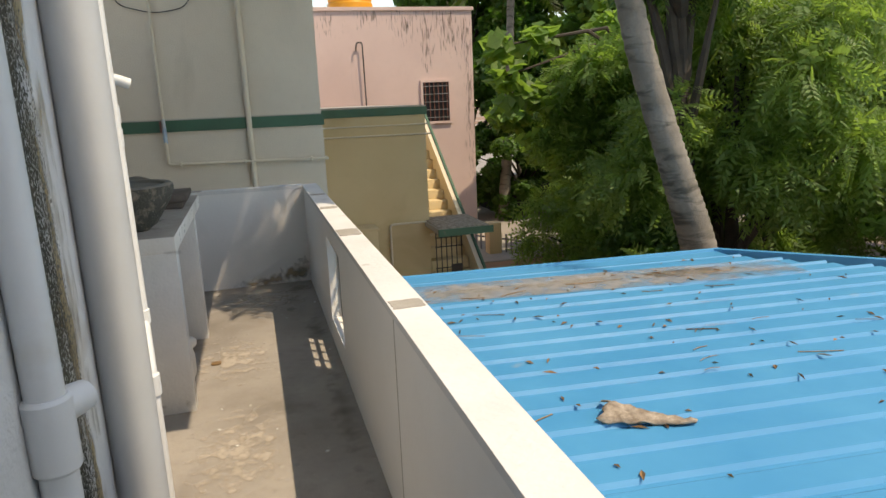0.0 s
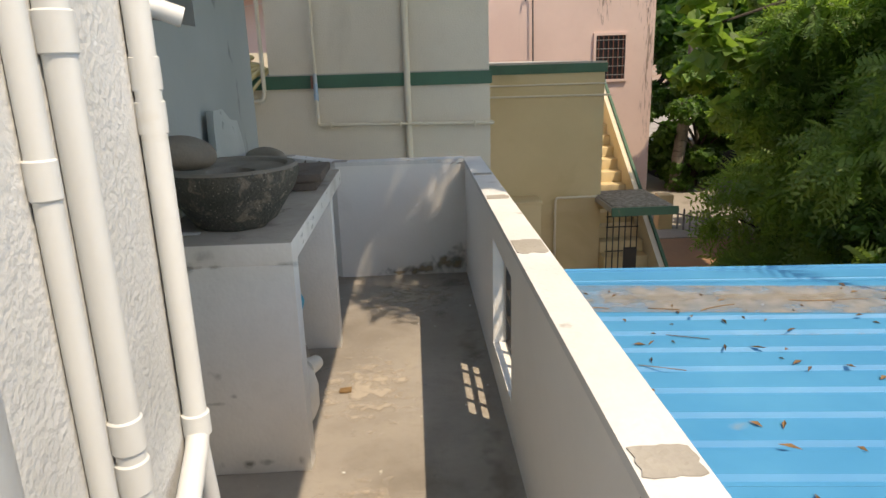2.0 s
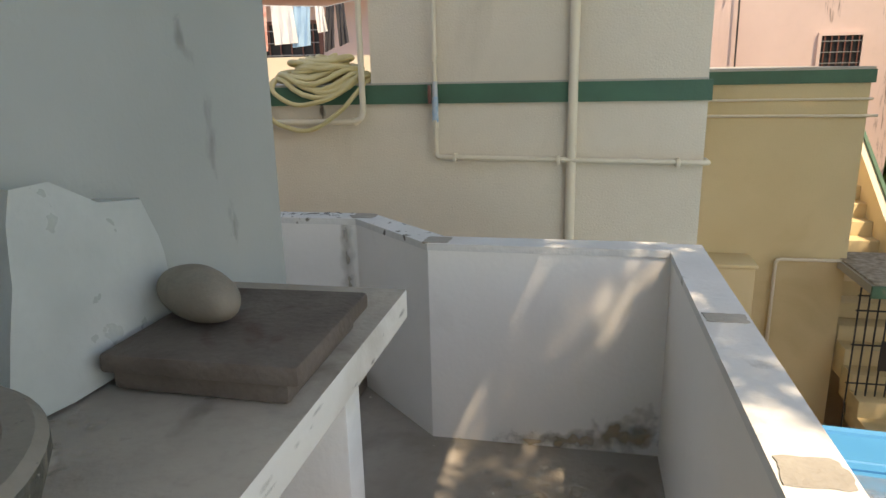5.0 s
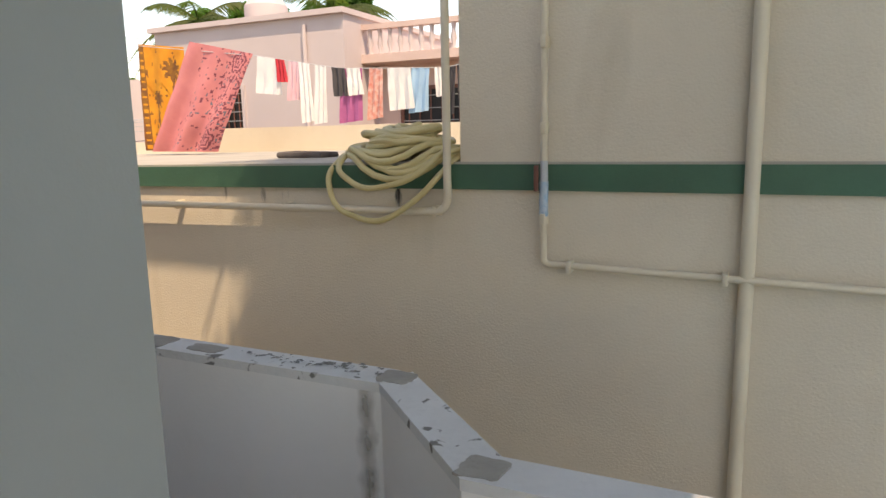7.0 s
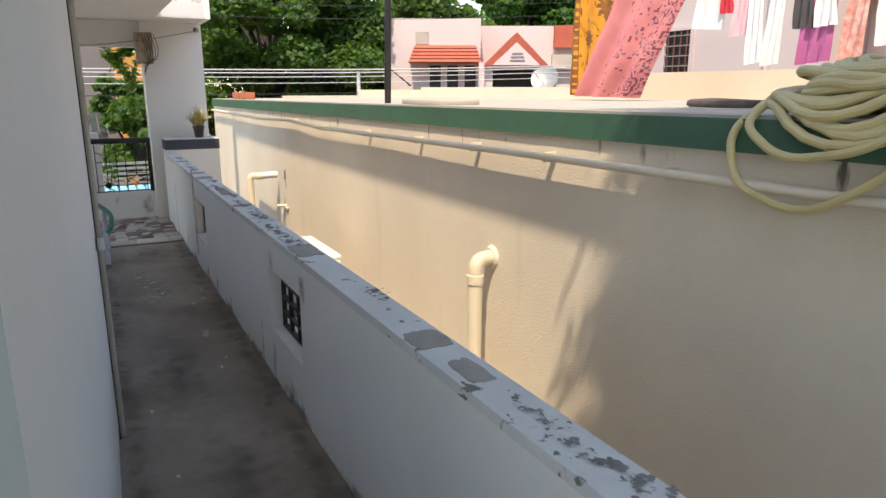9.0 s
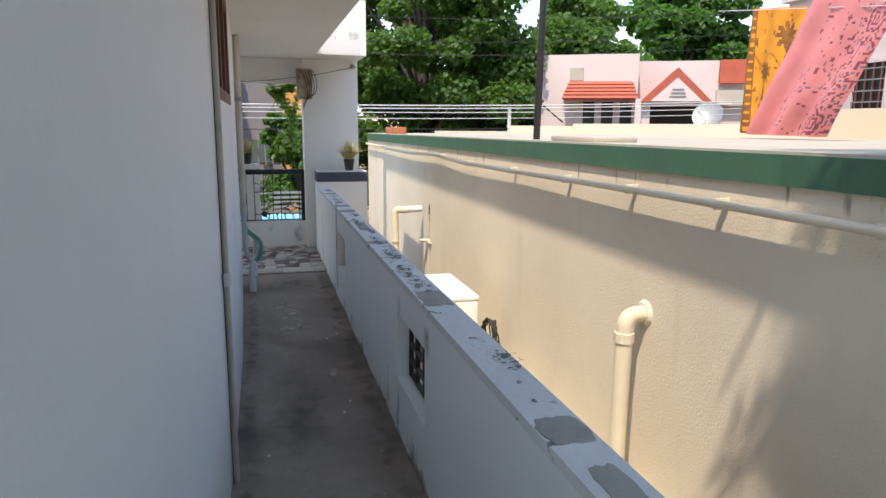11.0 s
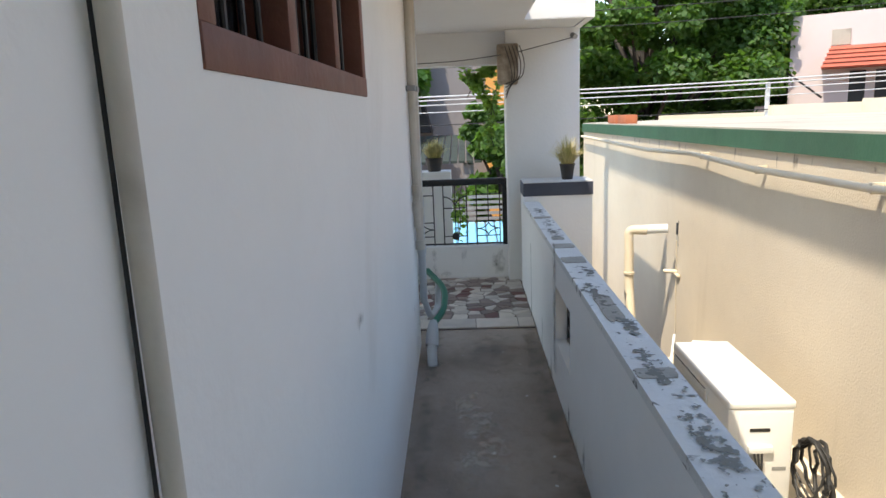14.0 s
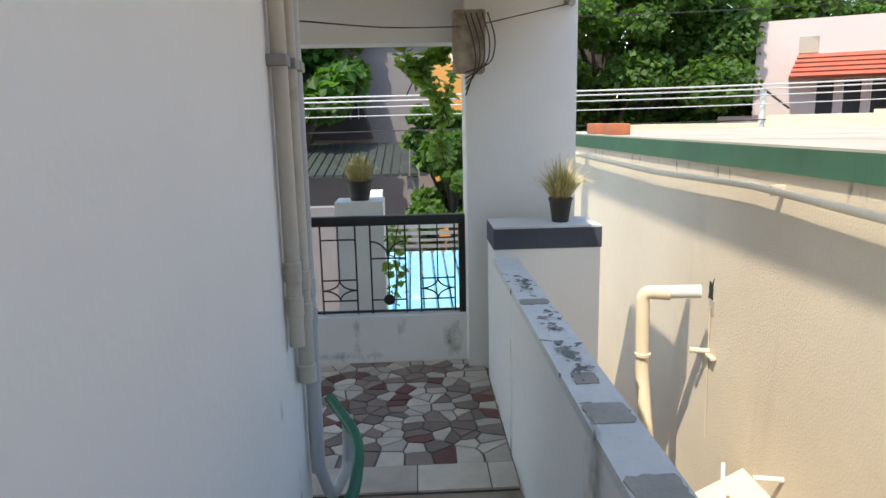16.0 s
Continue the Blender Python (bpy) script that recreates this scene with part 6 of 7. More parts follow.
for k in range(24):
    y0 = 7.40 - (k + 1) * PITCH
    if k < 1:
        continue
    bm = B()
    xe = 5.75 + (6.95 - y0) * 1.05
    top, low = [], []
    for dy, dz in rib_section(PITCH):
        for x in (1.10, xe):
            yy = y0 + dy + (x - 1.9) * math.tan(ANG)
            top.append(bm.verts.new((x, yy, RZ + dz)))
            low.append(bm.verts.new((x, yy, RZ + dz - 0.006)))
    for i in range(0, len(top) - 2, 2):
        bm.faces.new((top[i], top[i + 1], top[i + 3], top[i + 2]))
        bm.faces.new((low[i + 2], low[i + 3], low[i + 1], low[i]))
    part("sheet_rib", bm, BLUESTEEL, rf, flat=True)
bm = B()
tube(bm, [(1.10, 7.45, RZ - 0.0), (5.8, 7.04, RZ + 0.01)], 0.035, 8)
part("ridge_flashing", bm, BLUESTEEL, rf)
bm = hexa(B(), [(1.1, 7.10, RZ - 0.03), (5.75, 6.69, RZ - 0.03), (5.75, 7.05, RZ - 0.03), (1.1, 7.46, RZ - 0.03)], [(1.1, 7.10, RZ + 0.008), (5.75, 6.69, RZ + 0.008), (5.75, 7.05, RZ + 0.012), (1.1, 7.46, RZ + 0.012)])
part("ridge_sheet", bm, BLUESTEEL, rf)
part("verge", hexa(B(), [(5.72, 7.02, RZ - 0.1), (5.80, 7.05, RZ - 0.1), (12.35, 0.75, RZ - 0.1), (12.25, 0.75, RZ - 0.1)], [(5.72, 7.02, RZ + 0.04), (5.80, 7.05, RZ + 0.04), (12.35, 0.75, RZ + 0.04), (12.25, 0.75, RZ + 0.04)]), BLUESTEEL, rf)
for x, yq in ((1.3, 6.9), (5.4, 6.6), (9.0, 3.4), (1.3, 0.9)):
    part("post", bx(B(), x - 0.05, x + 0.05, yq - 0.05, yq + 0.05, GZ, RZ - 0.03), STEEL, rf)
for x, yq, a, b, z in ((2.6, 6.55, 1.3, 0.22, 0.026), (3.9, 6.42, 1.4, 0.24, 0.027), (5.0, 6.25, 1.1, 0.35, 0.028), (3.2, 6.5, 2.0, 0.16, 0.029), (5.4, 6.1, 1.0, 0.3, 0.030), (3.3, 5.75, 0.9, 0.10, 0.003), (2.6, 6.0, 0.9, 0.09, 0.003), (4.4, 5.45, 1.0, 0.10, 0.003), (2.9, 5.15, 0.7, 0.08, 0.003), (5.5, 4.6, 1.0, 0.08, 0.003), (3.9, 4.88, 0.8, 0.07, 0.003), (2.2, 4.6, 0.6, 0.07, 0.003), (3.0, 4.05, 0.7, 0.08, 0.003)):
    decal(rf, (x, yq - (x - 2.0) * 0.0, RZ + z), (a, -a * 0.0875, 0), (b * 0.0875, b, 0), D_DUST, "dust_drift")
decal(rf, (3.3, 6.46, RZ + 0.021), (2.7, -2.7 * 0.13, 0), (0.04, 0.31, 0), D_DUSTBAND, "dust_drift")
rnd = random.Random(21)
for k in range(150):
    x, yq = rnd.uniform(1.5, 6.2), 6.75 - 4.6 * rnd.random() ** 1.4
    bm = B()
    l, wdt, a = rnd.uniform(0.015, 0.06), rnd.uniform(0.005, 0.016), rnd.uniform(0, math.tau)
    c, s_ = math.cos(a), math.sin(a)
    zz = RZ + 0.018
    q = [bm.verts.new((x + c * u * l - s_ * v * wdt, yq + s_ * u * l + c * v * wdt, zz + h * 0.02)) for u, v, h in ((-1, 0, 0.3), (0, 1, 0.8), (1, 0, 0.2), (0, -1, 0.6), (0, 0, 0.1))]
    for f in ((0, 4, 1), (1, 4, 2), (2, 4, 3), (3, 4, 0)):
        bm.faces.new([q[i] for i in f])
    solid("dry_leaf", bm, DRYLEAF, "curled dry brown leaf on the blue roof", "leaf", "fallen leaves")
rnd = random.Random(77)
for k in range(22):
    x, yq, a = rnd.uniform(1.7, 5.6), 6.4 - 3.4 * rnd.random() ** 1.5, rnd.uniform(-0.45, 0.45)
    l, sag = rnd.uniform(0.05, 0.17), rnd.uniform(-0.02, 0.02)
    pts = [(x + l * u * math.cos(a) - sag * (1 - u * u) * math.sin(a), yq + l * u * math.sin(a) + sag * (1 - u * u) * math.cos(a), RZ + 0.024) for u in (-1, -0.4, 0.3, 1)]
    solid("dry_twig", tube(B(), pts, rnd.uniform(0.0025, 0.005), 5), DRYLEAF, "thin dry brown twig fallen on the blue roof", "twig", "fallen twigs")
bm = B()
rows = []
for i in range(16):
    u = i / 15
    x = 2.43 + 0.42 * u
    yq = 3.76 - 0.36 * u + 0.05 * max(0.0, u - 0.8) / 0.2
    wdt = 0.115 * (1 - u) ** 1.3 + 0.016 + 0.02 * noise.noise(Vector((u * 9, 1, 0)))
    row = []
    for j in range(9):
        v = j / 8 * 2 - 1
        z = RZ + 0.035 + 0.035 * (1 - v * v) * (1 - 0.6 * u) + 0.03 * noise.noise(Vector((u * 6, v * 4, 0)))
        frayed = 0.10 * max(0.0, 0.2 - u) / 0.2 * noise.noise(Vector((v * 7.3, 4.0, 1.0)))
        row.append(bm.verts.new((x + frayed + v * wdt * 0.6 + 0.02 * noise.noise(Vector((v * 5, u * 3, 2))), yq + v * wdt, z)))
    rows.append(row)
for a, b in zip(rows, rows[1:]):
    for j in range(8):
        bm.faces.new((a[j], a[j + 1], b[j + 1], b[j]))
ob = solid("palm_sheath", bm, SHEATH, "dry brown palm sheath lying on the blue roof", "palm sheath")
md = ob.modifiers.new("thickness", "SOLIDIFY")
md.thickness = 0.012


# ---- trees ----
def leaves_mesh(name, centres, radii, count, size, mat, seed, flat=0.7, long=2.4):
    """Many small folded leaves scattered through clumps."""
    rs = np.random.RandomState(seed)
    k = rs.choice(len(centres), count, p=np.array(radii) ** 2 / np.sum(np.array(radii) ** 2))
    d = rs.normal(size=(count, 3))
    d /= np.linalg.norm(d, axis=1)[:, None]
    rad = np.array(radii)[k] * (0.15 + 0.95 * rs.rand(count) ** 0.5)
    c = np.array(centres)[k] + d * rad[:, None] * np.array([1, 1, flat])
    ax = d * 0.6 + rs.normal(size=(count, 3)) * 0.7 + np.array([0, 0, -0.35])
    ax /= np.linalg.norm(ax, axis=1)[:, None]
    up = d * 0.5 + rs.normal(size=(count, 3)) * 0.45 + np.array([0, 0, 0.9])
    sd = np.cross(ax, up)
    sd /= np.linalg.norm(sd, axis=1)[:, None] + 1e-9
    nr = np.cross(sd, ax)
    s = size * (0.6 + 0.8 * rs.rand(count))[:, None]
    v = np.empty((count, 4, 3))
    v[:, 0] = c - ax * s * 0.5
    v[:, 1] = c + sd * s / long + nr * s * 0.12
    v[:, 2] = c + ax * s * 0.5
    v[:, 3] = c - sd * s / long + nr * s * 0.12
    me = bpy.data.meshes.new(name)
    f = np.arange(count * 4).reshape(count, 4)
    tri = np.concatenate([f[:, [0, 1, 2]], f[:, [0, 2, 3]]], 1).reshape(-1, 3)
    me.from_pydata(v.reshape(-1, 3).tolist(), [], tri.tolist())
    me.materials.append(mat)
    return me


def sprays_mesh(name, centres, radii, count, length, mat, seed, flat=0.7, pairs=6):
    """Feathered leaves: each is a stalk with pairs of narrow leaflets."""
    rs = np.random.RandomState(seed)
    k = rs.choice(len(centres), count, p=np.array(radii) ** 2 / np.sum(np.array(radii) ** 2))
    d = rs.normal(size=(count, 3))
    d /= np.linalg.norm(d, axis=1)[:, None]
    rad = np.array(radii)[k] * (0.35 + 0.7 * rs.rand(count) ** 0.6)
    c = np.array(centres)[k] + d * rad[:, None] * np.array([1, 1, flat])
    ax = d * 0.9 + rs.normal(size=(count, 3)) * 0.4 + np.array([0, 0, -0.45])
    ax /= np.linalg.norm(ax, axis=1)[:, None]
    up = np.array([0, -0.25, 0.8]) + rs.normal(size=(count, 3)) * 0.75
    sd = np.cross(ax, up)
    sd /= np.linalg.norm(sd, axis=1)[:, None] + 1e-9
    ln = length * (0.6 + 0.7 * rs.rand(count))[:, None]
    out = []
    for i in range(pairs):
        f = (i + 0.6) / pairs
        root = c + ax * ln * f - np.array([0, 0, 1.0]) * ln * 0.25 * f * f
        for sg in (-1, 1):
            dr = ax * 0.55 + sd * sg * 0.8 + np.array([0, 0, -0.25])
            dr /= np.linalg.norm(dr, axis=1)[:, None]
            l = ln * 0.34 * (1 - 0.35 * abs(f - 0.45))
            wv = np.cross(dr, up)
            wv /= np.linalg.norm(wv, axis=1)[:, None] + 1e-9
            v = np.empty((count, 4, 3))
            v[:, 0] = root
            v[:, 1] = root + dr * l * 0.4 + wv * l * 0.15
            v[:, 2] = root + dr * l
            v[:, 3] = root + dr * l * 0.4 - wv * l * 0.15
            out.append(v)
    v = np.stack(out, 1).reshape(-1, 3)
    f = np.arange(len(v)).reshape(-1, 4)
    me = bpy.data.meshes.new(name)
    me.from_pydata(v.tolist(), [], f.tolist())
    me.materials.append(mat)
    return me


def tree(name, at, height, spread, count, size, mat, seed, label, trunk_h=0.3, low=0.25, lean=(0, 0), clumps=34, category="tree", long=2.4, feather=False, extra=()):
    rnd = random.Random(seed)
    t = thing(name, at, label, category)
    bm = B()
    top = Vector((lean[0], lean[1], height * 0.8))
    r0 = height * 0.022 + 0.05
    trunk = [Vector((0, 0, -0.05)), top * 0.3 + Vector((0.1, 0, 0)), top * 0.6, top]
    tube(bm, bend(trunk, height * 0.1, 4), [r0 * (1 - 0.8 * i / 11) for i in range(len(bend(trunk, height * 0.1, 4)))], 10)
    cs, rs = [], []
    for i in range(clumps):
        a = rnd.uniform(0, math.tau)
        h = rnd.uniform(low, 1.0)
        wide = spread * (1 - 0.55 * max(0, h - 0.55) / 0.45) * (0.55 + 0.45 * min(1, (h - low) / 0.25 + 0.3))
        q = rnd.uniform(0.25, 1.0) * wide
        c = Vector((math.cos(a) * q + lean[0] * h, math.sin(a) * q + lean[1] * h, height * h))
        cs.append(tuple(c))
        rs.append(rnd.uniform(0.13, 0.27) * spread)
        if i % 2 == 0:
            s = top * min(0.95, max(0.2, h - 0.25))
            tube(bm, [s, s.lerp(c, 0.5) + Vector((0, 0, 0.1 * spread)), c], [r0 * 0.4, r0 * 0.22, r0 * 0.06], 6)
    for cx, cy, cz, cr in extra:
        q = Vector((cx, cy, cz)) - Vector(at)
        cs.append(tuple(q))
        rs.append(cr)
        tube(bm, [top * 0.85, top.lerp(q, 0.5) + Vector((0, 0, 0.3)), q], [r0 * 0.4, r0 * 0.2, 0.015], 6)
    ob = new("trunk", to_mesh("trunk", bm, DARKBARK))
    ob.parent = t
    ob = new("crown", sprays_mesh("crown", cs, rs, count, size, mat, seed) if feather else leaves_mesh("crown", cs, rs, count, size, mat, seed, long=long))
    ob.parent = t
    return t


tree("neem_tree", (8.2, 9.8, GZ), 6.6, 2.5, 9500, 0.42, LEAF_BRIGHT, 1, "leafy light green neem tree beside the blue roof", low=0.12, clumps=48, feather=True)
tree("neem_tree", (12.8, 9.6, GZ), 8.0, 2.8, 10000, 0.46, LEAF_BRIGHT, 2, "dense green neem tree behind the palm", low=0.12, clumps=54, feather=True)
# Out-of-view clumps added to this tree, placed by where their shadows should land.
canopy = [(rx, ry, rz, 0.75) for rx, ry, rz in ((1.2, 6.6, 6.4), (2.0, 6.3, 5.8), (2.2, 7.0, 6.8), (2.9, 6.2, 6.2), (3.2, 7.0, 7.2), (3.7, 6.4, 5.8), (3.9, 7.3, 6.6), (4.6, 6.8, 6.0), (4.9, 7.6, 7.2), (5.3, 7.2, 5.8), (1.6, 6.0, 7.2), (2.6, 5.8, 7.4), (3.5, 5.9, 7.6), (4.4, 8.2, 6.4), (5.4, 8.4, 6.0), (0.9, 7.0, 7.4), (5.6, 9.0, 5.4), (4.9, 9.4, 6.2))] + [(2.98, 4.20, 5.8, 0.26), (3.0, 4.58, 5.9, 0.28), (3.06, 4.05, 5.7, 0.26), (2.76, 4.72, 5.4, 0.10), (2.78, 4.95, 5.5, 0.10), (3.2, 3.9, 5.9, 0.25), (2.62, 3.98, 5.1, 0.08)]
tree("neem_tree", (7.3, 9.5, GZ), 8.6, 1.6, 9500, 0.45, LEAF, 21, "tall neem tree with dark trunk overhanging the roof", low=0.75, clumps=22, lean=(-0.6, -0.2), feather=True, extra=canopy)
tree("neem_tree", (7.5, 12.3, GZ), 5.6, 2.0, 9000, 0.40, LEAF_LIGHT, 23, "low light green neem tree at the yard edge", low=0.04, clumps=60, feather=True)
tree("bush", (6.7, 9.6, GZ), 2.7, 1.3, 9000, 0.12, LEAF, 24, "thick green bush behind the blue roof", low=0.05, clumps=40, category="bush")
tree("bush", (9.3, 7.0, GZ), 3.0, 1.5, 9000, 0.14, LEAF_LIGHT, 25, "leafy green bush beside the roof verge", low=0.05, clumps=40, category="bush")
tree("teak_tree", (8.9, 12.6, GZ), 7.0, 0.7, 480, 0.27, LEAF_LIGHT, 22, "young teak tree with large drooping leaves", low=0.7, clumps=6, long=1.45, extra=[(5.3, 12.5, 1.95, 0.4), (5.6, 12.6, 1.55, 0.42), (6.0, 12.4, 1.5, 0.4), (6.5, 12.5, 1.3, 0.45), (6.9, 12.4, 2.0, 0.5), (6.0, 12.6, 0.75, 0.35), (6.4, 12.4, 0.6, 0.3), (7.4, 12.5, 2.0, 0.4), (6.0, 12.8, 2.6, 0.4), (5.2, 12.8, 2.5, 0.35)])
tree("bush", (10.8, 25.5, GZ), 4.6, 2.4, 12000, 0.20, LEAF, 61, "leafy green bush beyond the picket fence", low=0.04, clumps=46, category="bush")
tree("bush", (14.2, 22.0, GZ), 5.0, 2.8, 12000, 0.22, LEAF_LIGHT, 62, "tall leafy bush beyond the picket fence", low=0.04, clumps=46, category="bush")
tree("bush", (9.2, 30.0, GZ), 4.4, 2.6, 9000, 0.22, LEAF_DARK, 63, "dark green bush behind the pink house", low=0.04, clumps=40, category="bush")
tree("bush", (8.3, 12.5, GZ), 3.6, 2.2, 16000, 0.13, LEAF, 3, "rounded green bush at the yard edge", low=0.05, clumps=36, category="bush")
tree("broadleaf_tree", (10.5, 16.5, GZ), 9.0, 3.4, 24000, 0.24, LEAF_LIGHT, 4, "sunlit broadleaf tree behind the yard", low=0.2, clumps=46, long=1.8)
tree("broadleaf_tree", (18.5, 22, GZ), 12, 5.0, 26000, 0.30, LEAF, 5, "tall green tree behind the yard", low=0.1, clumps=50, long=2.0)
tree("broadleaf_tree", (11.0, 33, GZ), 13, 5.5, 24000, 0.34, LEAF_DARK, 6, "tall dark green tree beyond the pink house", low=0.05, clumps=50, long=2.0)
tree("broadleaf_tree", (17.5, 11.0, GZ), 11, 4.5, 26000, 0.26, LEAF_DARK, 7, "shady green tree beyond the blue roof", low=0.1, clumps=50, long=2.2)
tree("broadleaf_tree", (20.0, 32, GZ), 15, 7.0, 26000, 0.42, LEAF, 8, "distant tall green tree", low=0.05, clumps=56, long=2.0)
tree("shrub", (9.2, 6.4, GZ), 3.6, 1.5, 7000, 0.26, LEAF_LIGHT, 9, "large-leaved shrub behind the blue roof edge", low=0.3, clumps=26, category="shrub", long=1.6)
tree("broadleaf_tree", (-26.5, 12.6, GZ), 13.5, 4.4, 110000, 0.17, LEAF, 11, "dense tall green street tree", low=0.12, clumps=130, long=1.9)
tree("bush", (-33.5, 16.5, GZ), 7.5, 3.6, 18000, 0.28, LEAF_DARK, 64, "dark green thicket behind the street tree", low=0.04, clumps=60, category="bush")
tree("broadleaf_tree", (-30, 20.5, GZ), 10.5, 4.5, 60000, 0.21, LEAF, 12, "green street tree behind the houses", low=0.1, clumps=100, long=2.0)
tree("broadleaf_tree", (-36, 31, GZ), 12.5, 5.0, 30000, 0.34, LEAF_DARK, 13, "tall tree behind the pink house", low=0.2, clumps=90, long=2.0)
tree("broadleaf_tree", (-33, 44, GZ), 14.5, 6.0, 22000, 0.45, LEAF_DARK, 14, "tall distant tree against the sky", low=0.3, clumps=50, long=2.0)
tree("broadleaf_tree", (-23, 42, GZ), 13.0, 5.0, 18000, 0.40, LEAF_DARK, 15, "tall distant tree against the sky", low=0.3, clumps=46, long=2.0)
tree("street_tree", (-15.6, 7.15, GZ), 5.0, 1.5, 17000, 0.13, LEAF, 16, "young green tree across the lane", low=0.35, clumps=40, long=2.0)
tree("broadleaf_tree", (-19.0, 3.5, GZ), 8.5, 2.6, 15000, 0.22, LEAF_DARK, 17, "dark tree shading the lane", low=0.5, clumps=40, long=2.0)
tree("broadleaf_tree", (-30, 3.0, GZ), 11, 5.0, 18000, 0.34, LEAF_DARK, 18, "tall dark tree behind the grey house", low=0.2, clumps=46, long=2.0)


def creeper(name, paths, count, size, mat, seed, label):
    """A climbing plant: thin stems hung with small leaves."""
    t = thing(name, paths[0][0], label, "climber")
    base = Vector(paths[0][0])
    cs = []
    for pts in paths:
        curve = bend(pts, 0.12, 5)
        part("stem", tube(B(), curve, 0.004, 5), DARKBARK, t)
        for a, b in zip(curve, curve[1:]):
            cs += [tuple(a.lerp(b, f) - base) for f in (0.0, 0.33, 0.66)]
    ob = new("foliage", leaves_mesh("foliage", cs, [0.07] * len(cs), count, size, mat, seed, 0.9, 1.6))
    ob.parent = t
    return t


creeper("hanging_creeper", [[(-8.5, 6.35, 2.05), (-8.5, 6.45, 1.88), (-8.52, 6.58, 1.75), (-8.5, 6.66, 1.55)], [(-8.5, 6.70, 2.1), (-8.48, 6.62, 1.95), (-8.5, 6.5, 1.92), (-8.5, 6.40, 1.72)], [(-8.5, 6.75, 2.0), (-8.5, 6.64, 1.7), (-8.52, 6.60, 1.4), (-8.5, 6.66, 1.2)]], 420, 0.055, LEAF_LIGHT, 51, "leafy green creeper hanging beside the porch pier")
creeper("railing_vine", [[(-8.32, 6.28, 0.42), (-8.32, 6.31, 0.6), (-8.31, 6.29, 0.8), (-8.32, 6.34, 0.98)]], 90, 0.04, LEAF_LIGHT, 52, "thin yellow-green vine climbing behind the railing")


def palm(at, pts, r0, r1, label, fronds, frond_len, seed):
    t = thing("coconut_palm", at, label, "palm tree")
    base = Vector(at)
    path = bend(pts, 1.5, 8)
    n = 70
    curve = []
    for i in range(n):
        f = i / (n - 1) * (len(path) - 1)
        k = min(int(f), len(path) - 2)
        curve.append(Vector(path[k]).lerp(Vector(path[k + 1]), f - k))
    rad = [(r0 + (r1 - r0) * i / (n - 1)) * (1.04 if i % 2 else 0.97) for i in range(n)]
    part("trunk", tube(B(), curve, rad, 16), BARK, t)
    rnd = random.Random(seed)
    head = curve[-1]
    for k in range(fronds):
        a = k * math.tau / fronds + rnd.uniform(-0.2, 0.2)
        e = rnd.uniform(-0.3, 0.9)
        d = Vector((math.cos(a), math.sin(a), 0))
        bm = B()
        rib = [head + d * frond_len * (s / 12) * (1 - 0.15 * e * s / 12) + Vector((0, 0, frond_len * (e * s / 12 - 0.75 * (s / 12) ** 2))) for s in range(13)]
        tube(bm, rib, [0.03 * (1 - 0.9 * s / 12) + 0.004 for s in range(13)], 5)
        side = Vector((-d.y, d.x, 0))
        for s in range(2, 48):
            f = s / 48 * 12
            i = min(int(f), 11)
            p = rib[i].lerp(rib[i + 1], f - i)
            l = frond_len * 0.24 * math.sin(min(1, s / 48 * 1.1) * math.pi * 0.9 + 0.25)
            for sg in (-1, 1):
                tip = p + side * sg * l * 0.8 + d * l * 0.5 - Vector((0, 0, l * rnd.uniform(0.35, 0.7)))
                o = d * 0.03
                q = [bm.verts.new(c) for c in (p - o, p + o, p.lerp(tip, 0.5) + o * 0.8 + Vector((0, 0, 0.01)), tip)]
                bm.faces.new((q[0], q[1], q[2]))
                bm.faces.new((q[0], q[2], q[3]))
        part("frond", bm, PALMLEAF, t, flat=True)


palm((6.3, 8.0, GZ), [(6.75, 7.9, GZ), (6.12, 7.8, -0.5), (5.68, 7.8, 0.6), (4.93, 7.8, 2.6), (4.5, 7.9, 6.5)], 0.25, 0.14, "leaning ringed coconut palm trunk beside the blue roof", 16, 3.6, 31)
palm((10.0, 24.8, GZ), [(9.8, 24.8, GZ), (10.1, 24.8, 0.0), (10.4, 24.9, 6.5)], 0.22, 0.14, "pale straight coconut palm in the yard", 14, 3.2, 32)
palm((-13.3, 26, GZ), [(-13.3, 26, GZ), (-13.3, 26, 2.5), (-13.3, 26, 5.9)], 0.2, 0.13, "coconut palm crown behind the pink house", 18, 2.6, 33)
palm((-16.9, 23.2, GZ), [(-16.9, 23.2, GZ), (-16.9, 23.2, 3), (-16.9, 23.2, 5.6)], 0.2, 0.13, "coconut palm crown behind the pink house", 16, 2.4, 34)

# ---- small litter on the balcony floor ----
solid("yellow_leaf", rough_up(bx(B(), 0.16, 0.22, 4.55, 4.60, 0.002, 0.012, 0.004), 0.006, 30), DRYLEAF, "crumpled yellow leaf on the cement floor", "leaf", "floor litter")
rnd = random.Random(5)
for k in range(40):
    x, yq = (rnd.uniform(0.18, 0.9), rnd.uniform(2.7, 6.2)) if k % 2 else (rnd.uniform(-6.2, -1.6), rnd.uniform(6.2, 6.75))
    r = rnd.uniform(0.003, 0.009)
    solid("lime_fleck", pebble(B(), (x, yq, (0.0 if k % 2 else PF) + r * 0.3), (r * 1.4, r, r * 0.5), (0, 0, rnd.uniform(0, 180)), k), CAP, "small white lime fleck on the floor", "fleck", "floor litter")

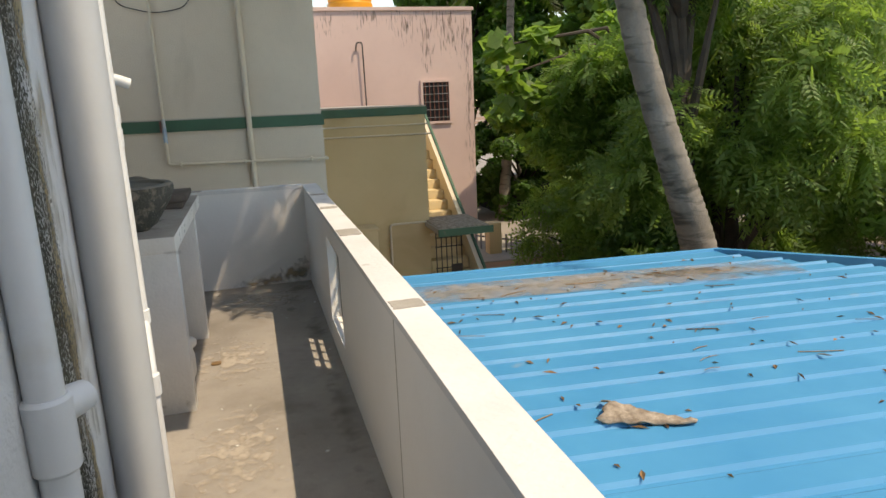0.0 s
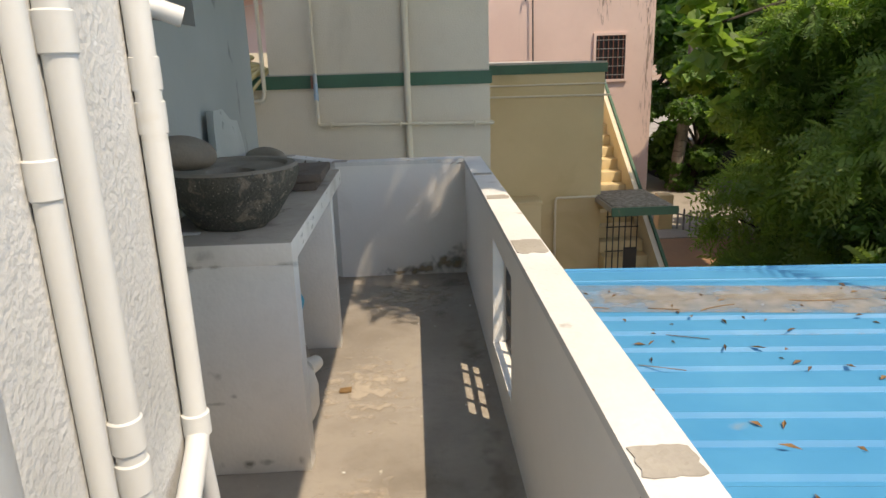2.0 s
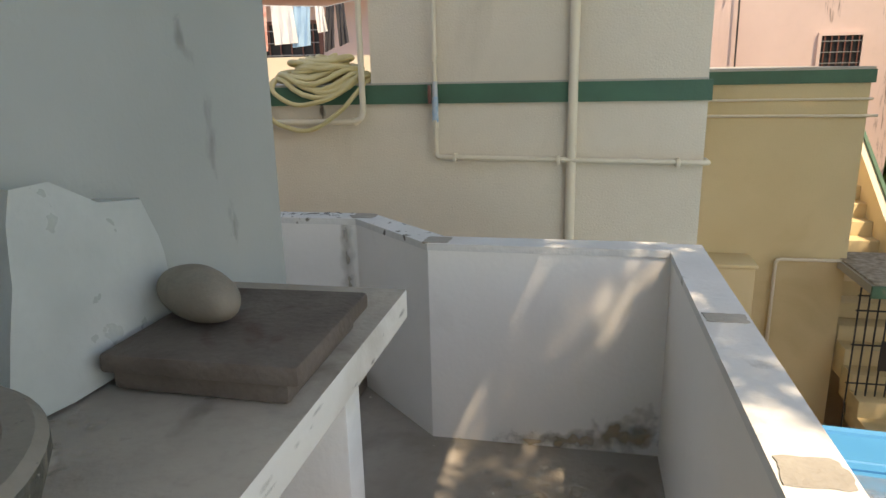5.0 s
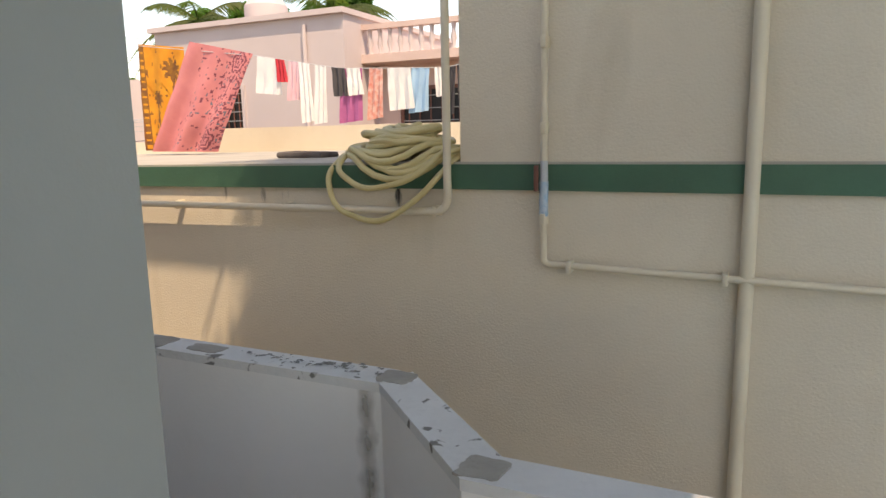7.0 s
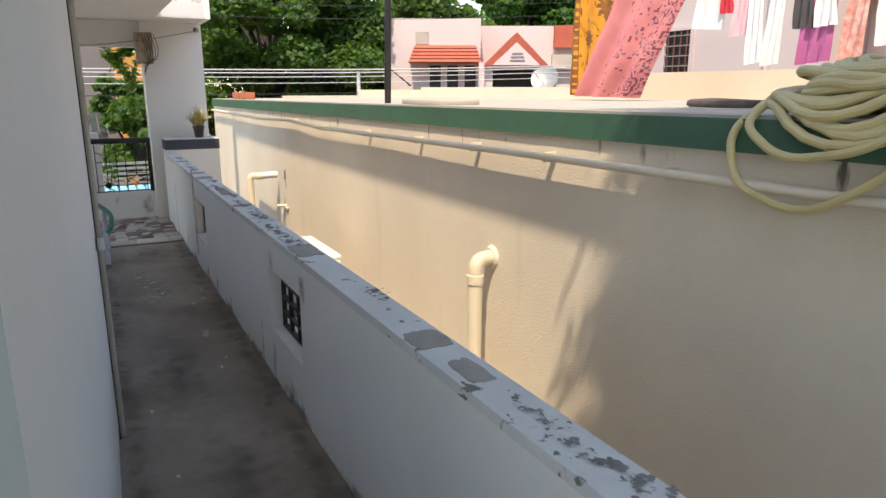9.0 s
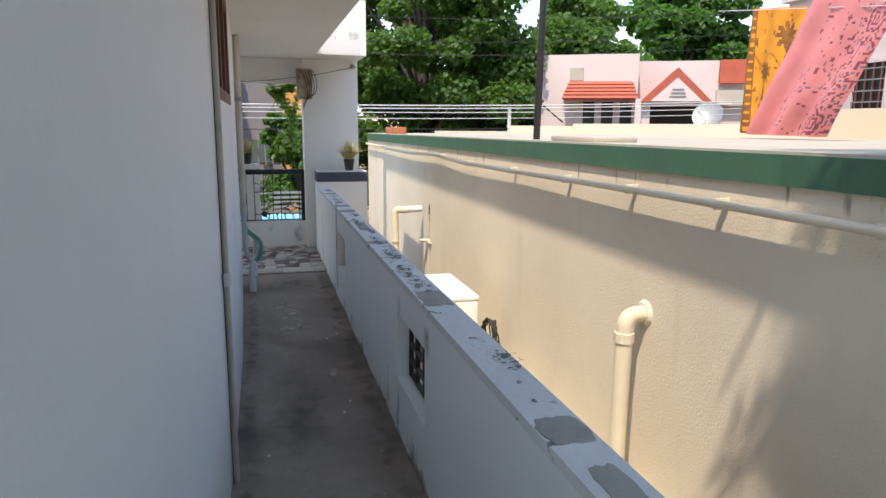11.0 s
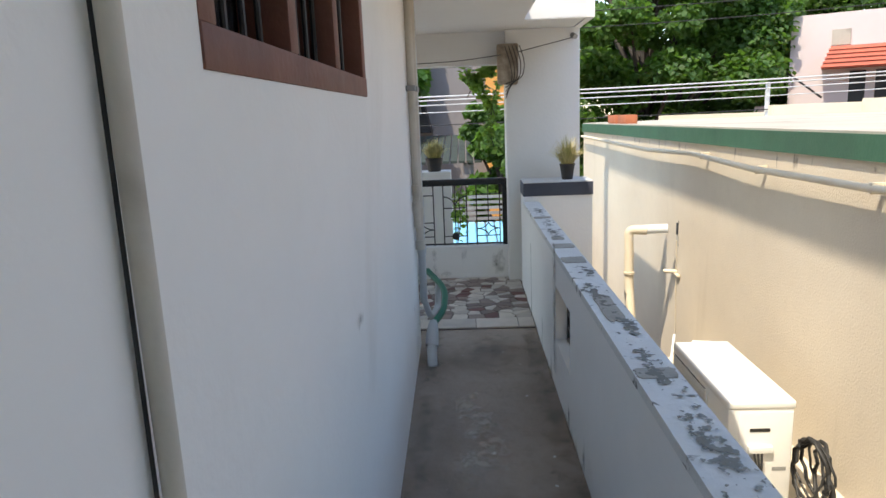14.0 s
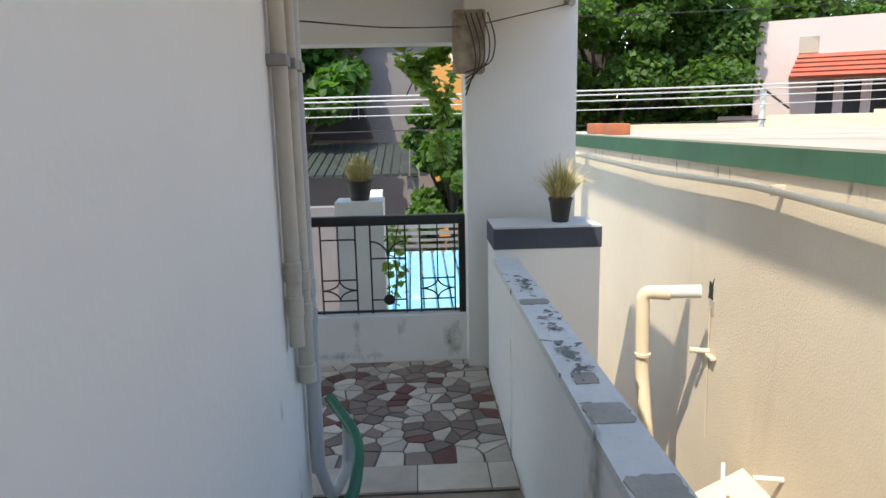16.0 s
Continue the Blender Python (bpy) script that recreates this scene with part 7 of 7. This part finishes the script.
# ---- broken marble paving of the front balcony ----
pav = thing("mosaic_floor", (-7.4, 6.3, 0), "crazy paving of white, grey and dark red marble chips", "floor", kind="structure")
part("mortar_bed", bx(B(), -8.13, -6.65, 4.2, P2, PF - 0.004, PF + 0.006), GROUT, pav)
rnd = random.Random(8)


def clip(poly, p, nrm):
    out = []
    for a, b in zip(poly, poly[1:] + poly[:1]):
        da, db = (a - p).dot(nrm), (b - p).dot(nrm)
        if da <= 0:
            out.append(a)
        if da * db < 0:
            out.append(a.lerp(b, da / (da - db)))
    return out


def chips(x0, x1, y0, y1, step):
    seeds = [Vector((x0 + (i + rnd.uniform(0.05, 0.95)) * step * 0.8, y0 + (j + rnd.uniform(0.05, 0.95)) * step * 1.25)) for i in range(int((x1 - x0) / step / 0.8)) for j in range(int((y1 - y0) / step / 1.25))]
    for a in seeds:
        poly = [Vector((x0, y0)), Vector((x1, y0)), Vector((x1, y1)), Vector((x0, y1))]
        for b in seeds:
            if b is not a and (b - a).length < step * 4.5:
                poly = clip(poly, (a + b) / 2 - (b - a).normalized() * 0.004, b - a)
                if len(poly) < 3:
                    break
        if len(poly) < 3:
            continue
        bm = B()
        h = rnd.uniform(0.010, 0.013)
        lo = [bm.verts.new((v.x, v.y, PF + 0.004)) for v in poly]
        c = sum(poly, Vector((0, 0))) / len(poly)
        hi = [bm.verts.new((v.x + (c.x - v.x) * 0.03, v.y + (c.y - v.y) * 0.03, PF + h)) for v in poly]
        bm.faces.new(hi)
        for k in range(len(poly)):
            q = (k + 1) % len(poly)
            bm.faces.new((lo[k], lo[q], hi[q], hi[k]))
        part("marble_chip", bm, rnd.choice((MARBLE_W, MARBLE_W, MARBLE_W, MARBLE_W, MARBLE_G, MARBLE_G, MARBLE_G, MARBLE_R)), pav, flat=True)


chips(-8.12, -6.86, 5.60, P2 - 0.005, 0.088)
for y0, y1 in ((5.6, 6.10), (6.105, 6.41), (6.415, 6.71), (6.715, 6.825)):
    part("border_tile", bx(B(), -6.855, -6.655, y0, y1, PF + 0.002, PF + 0.016, 0.002), MARBLE_W, pav)
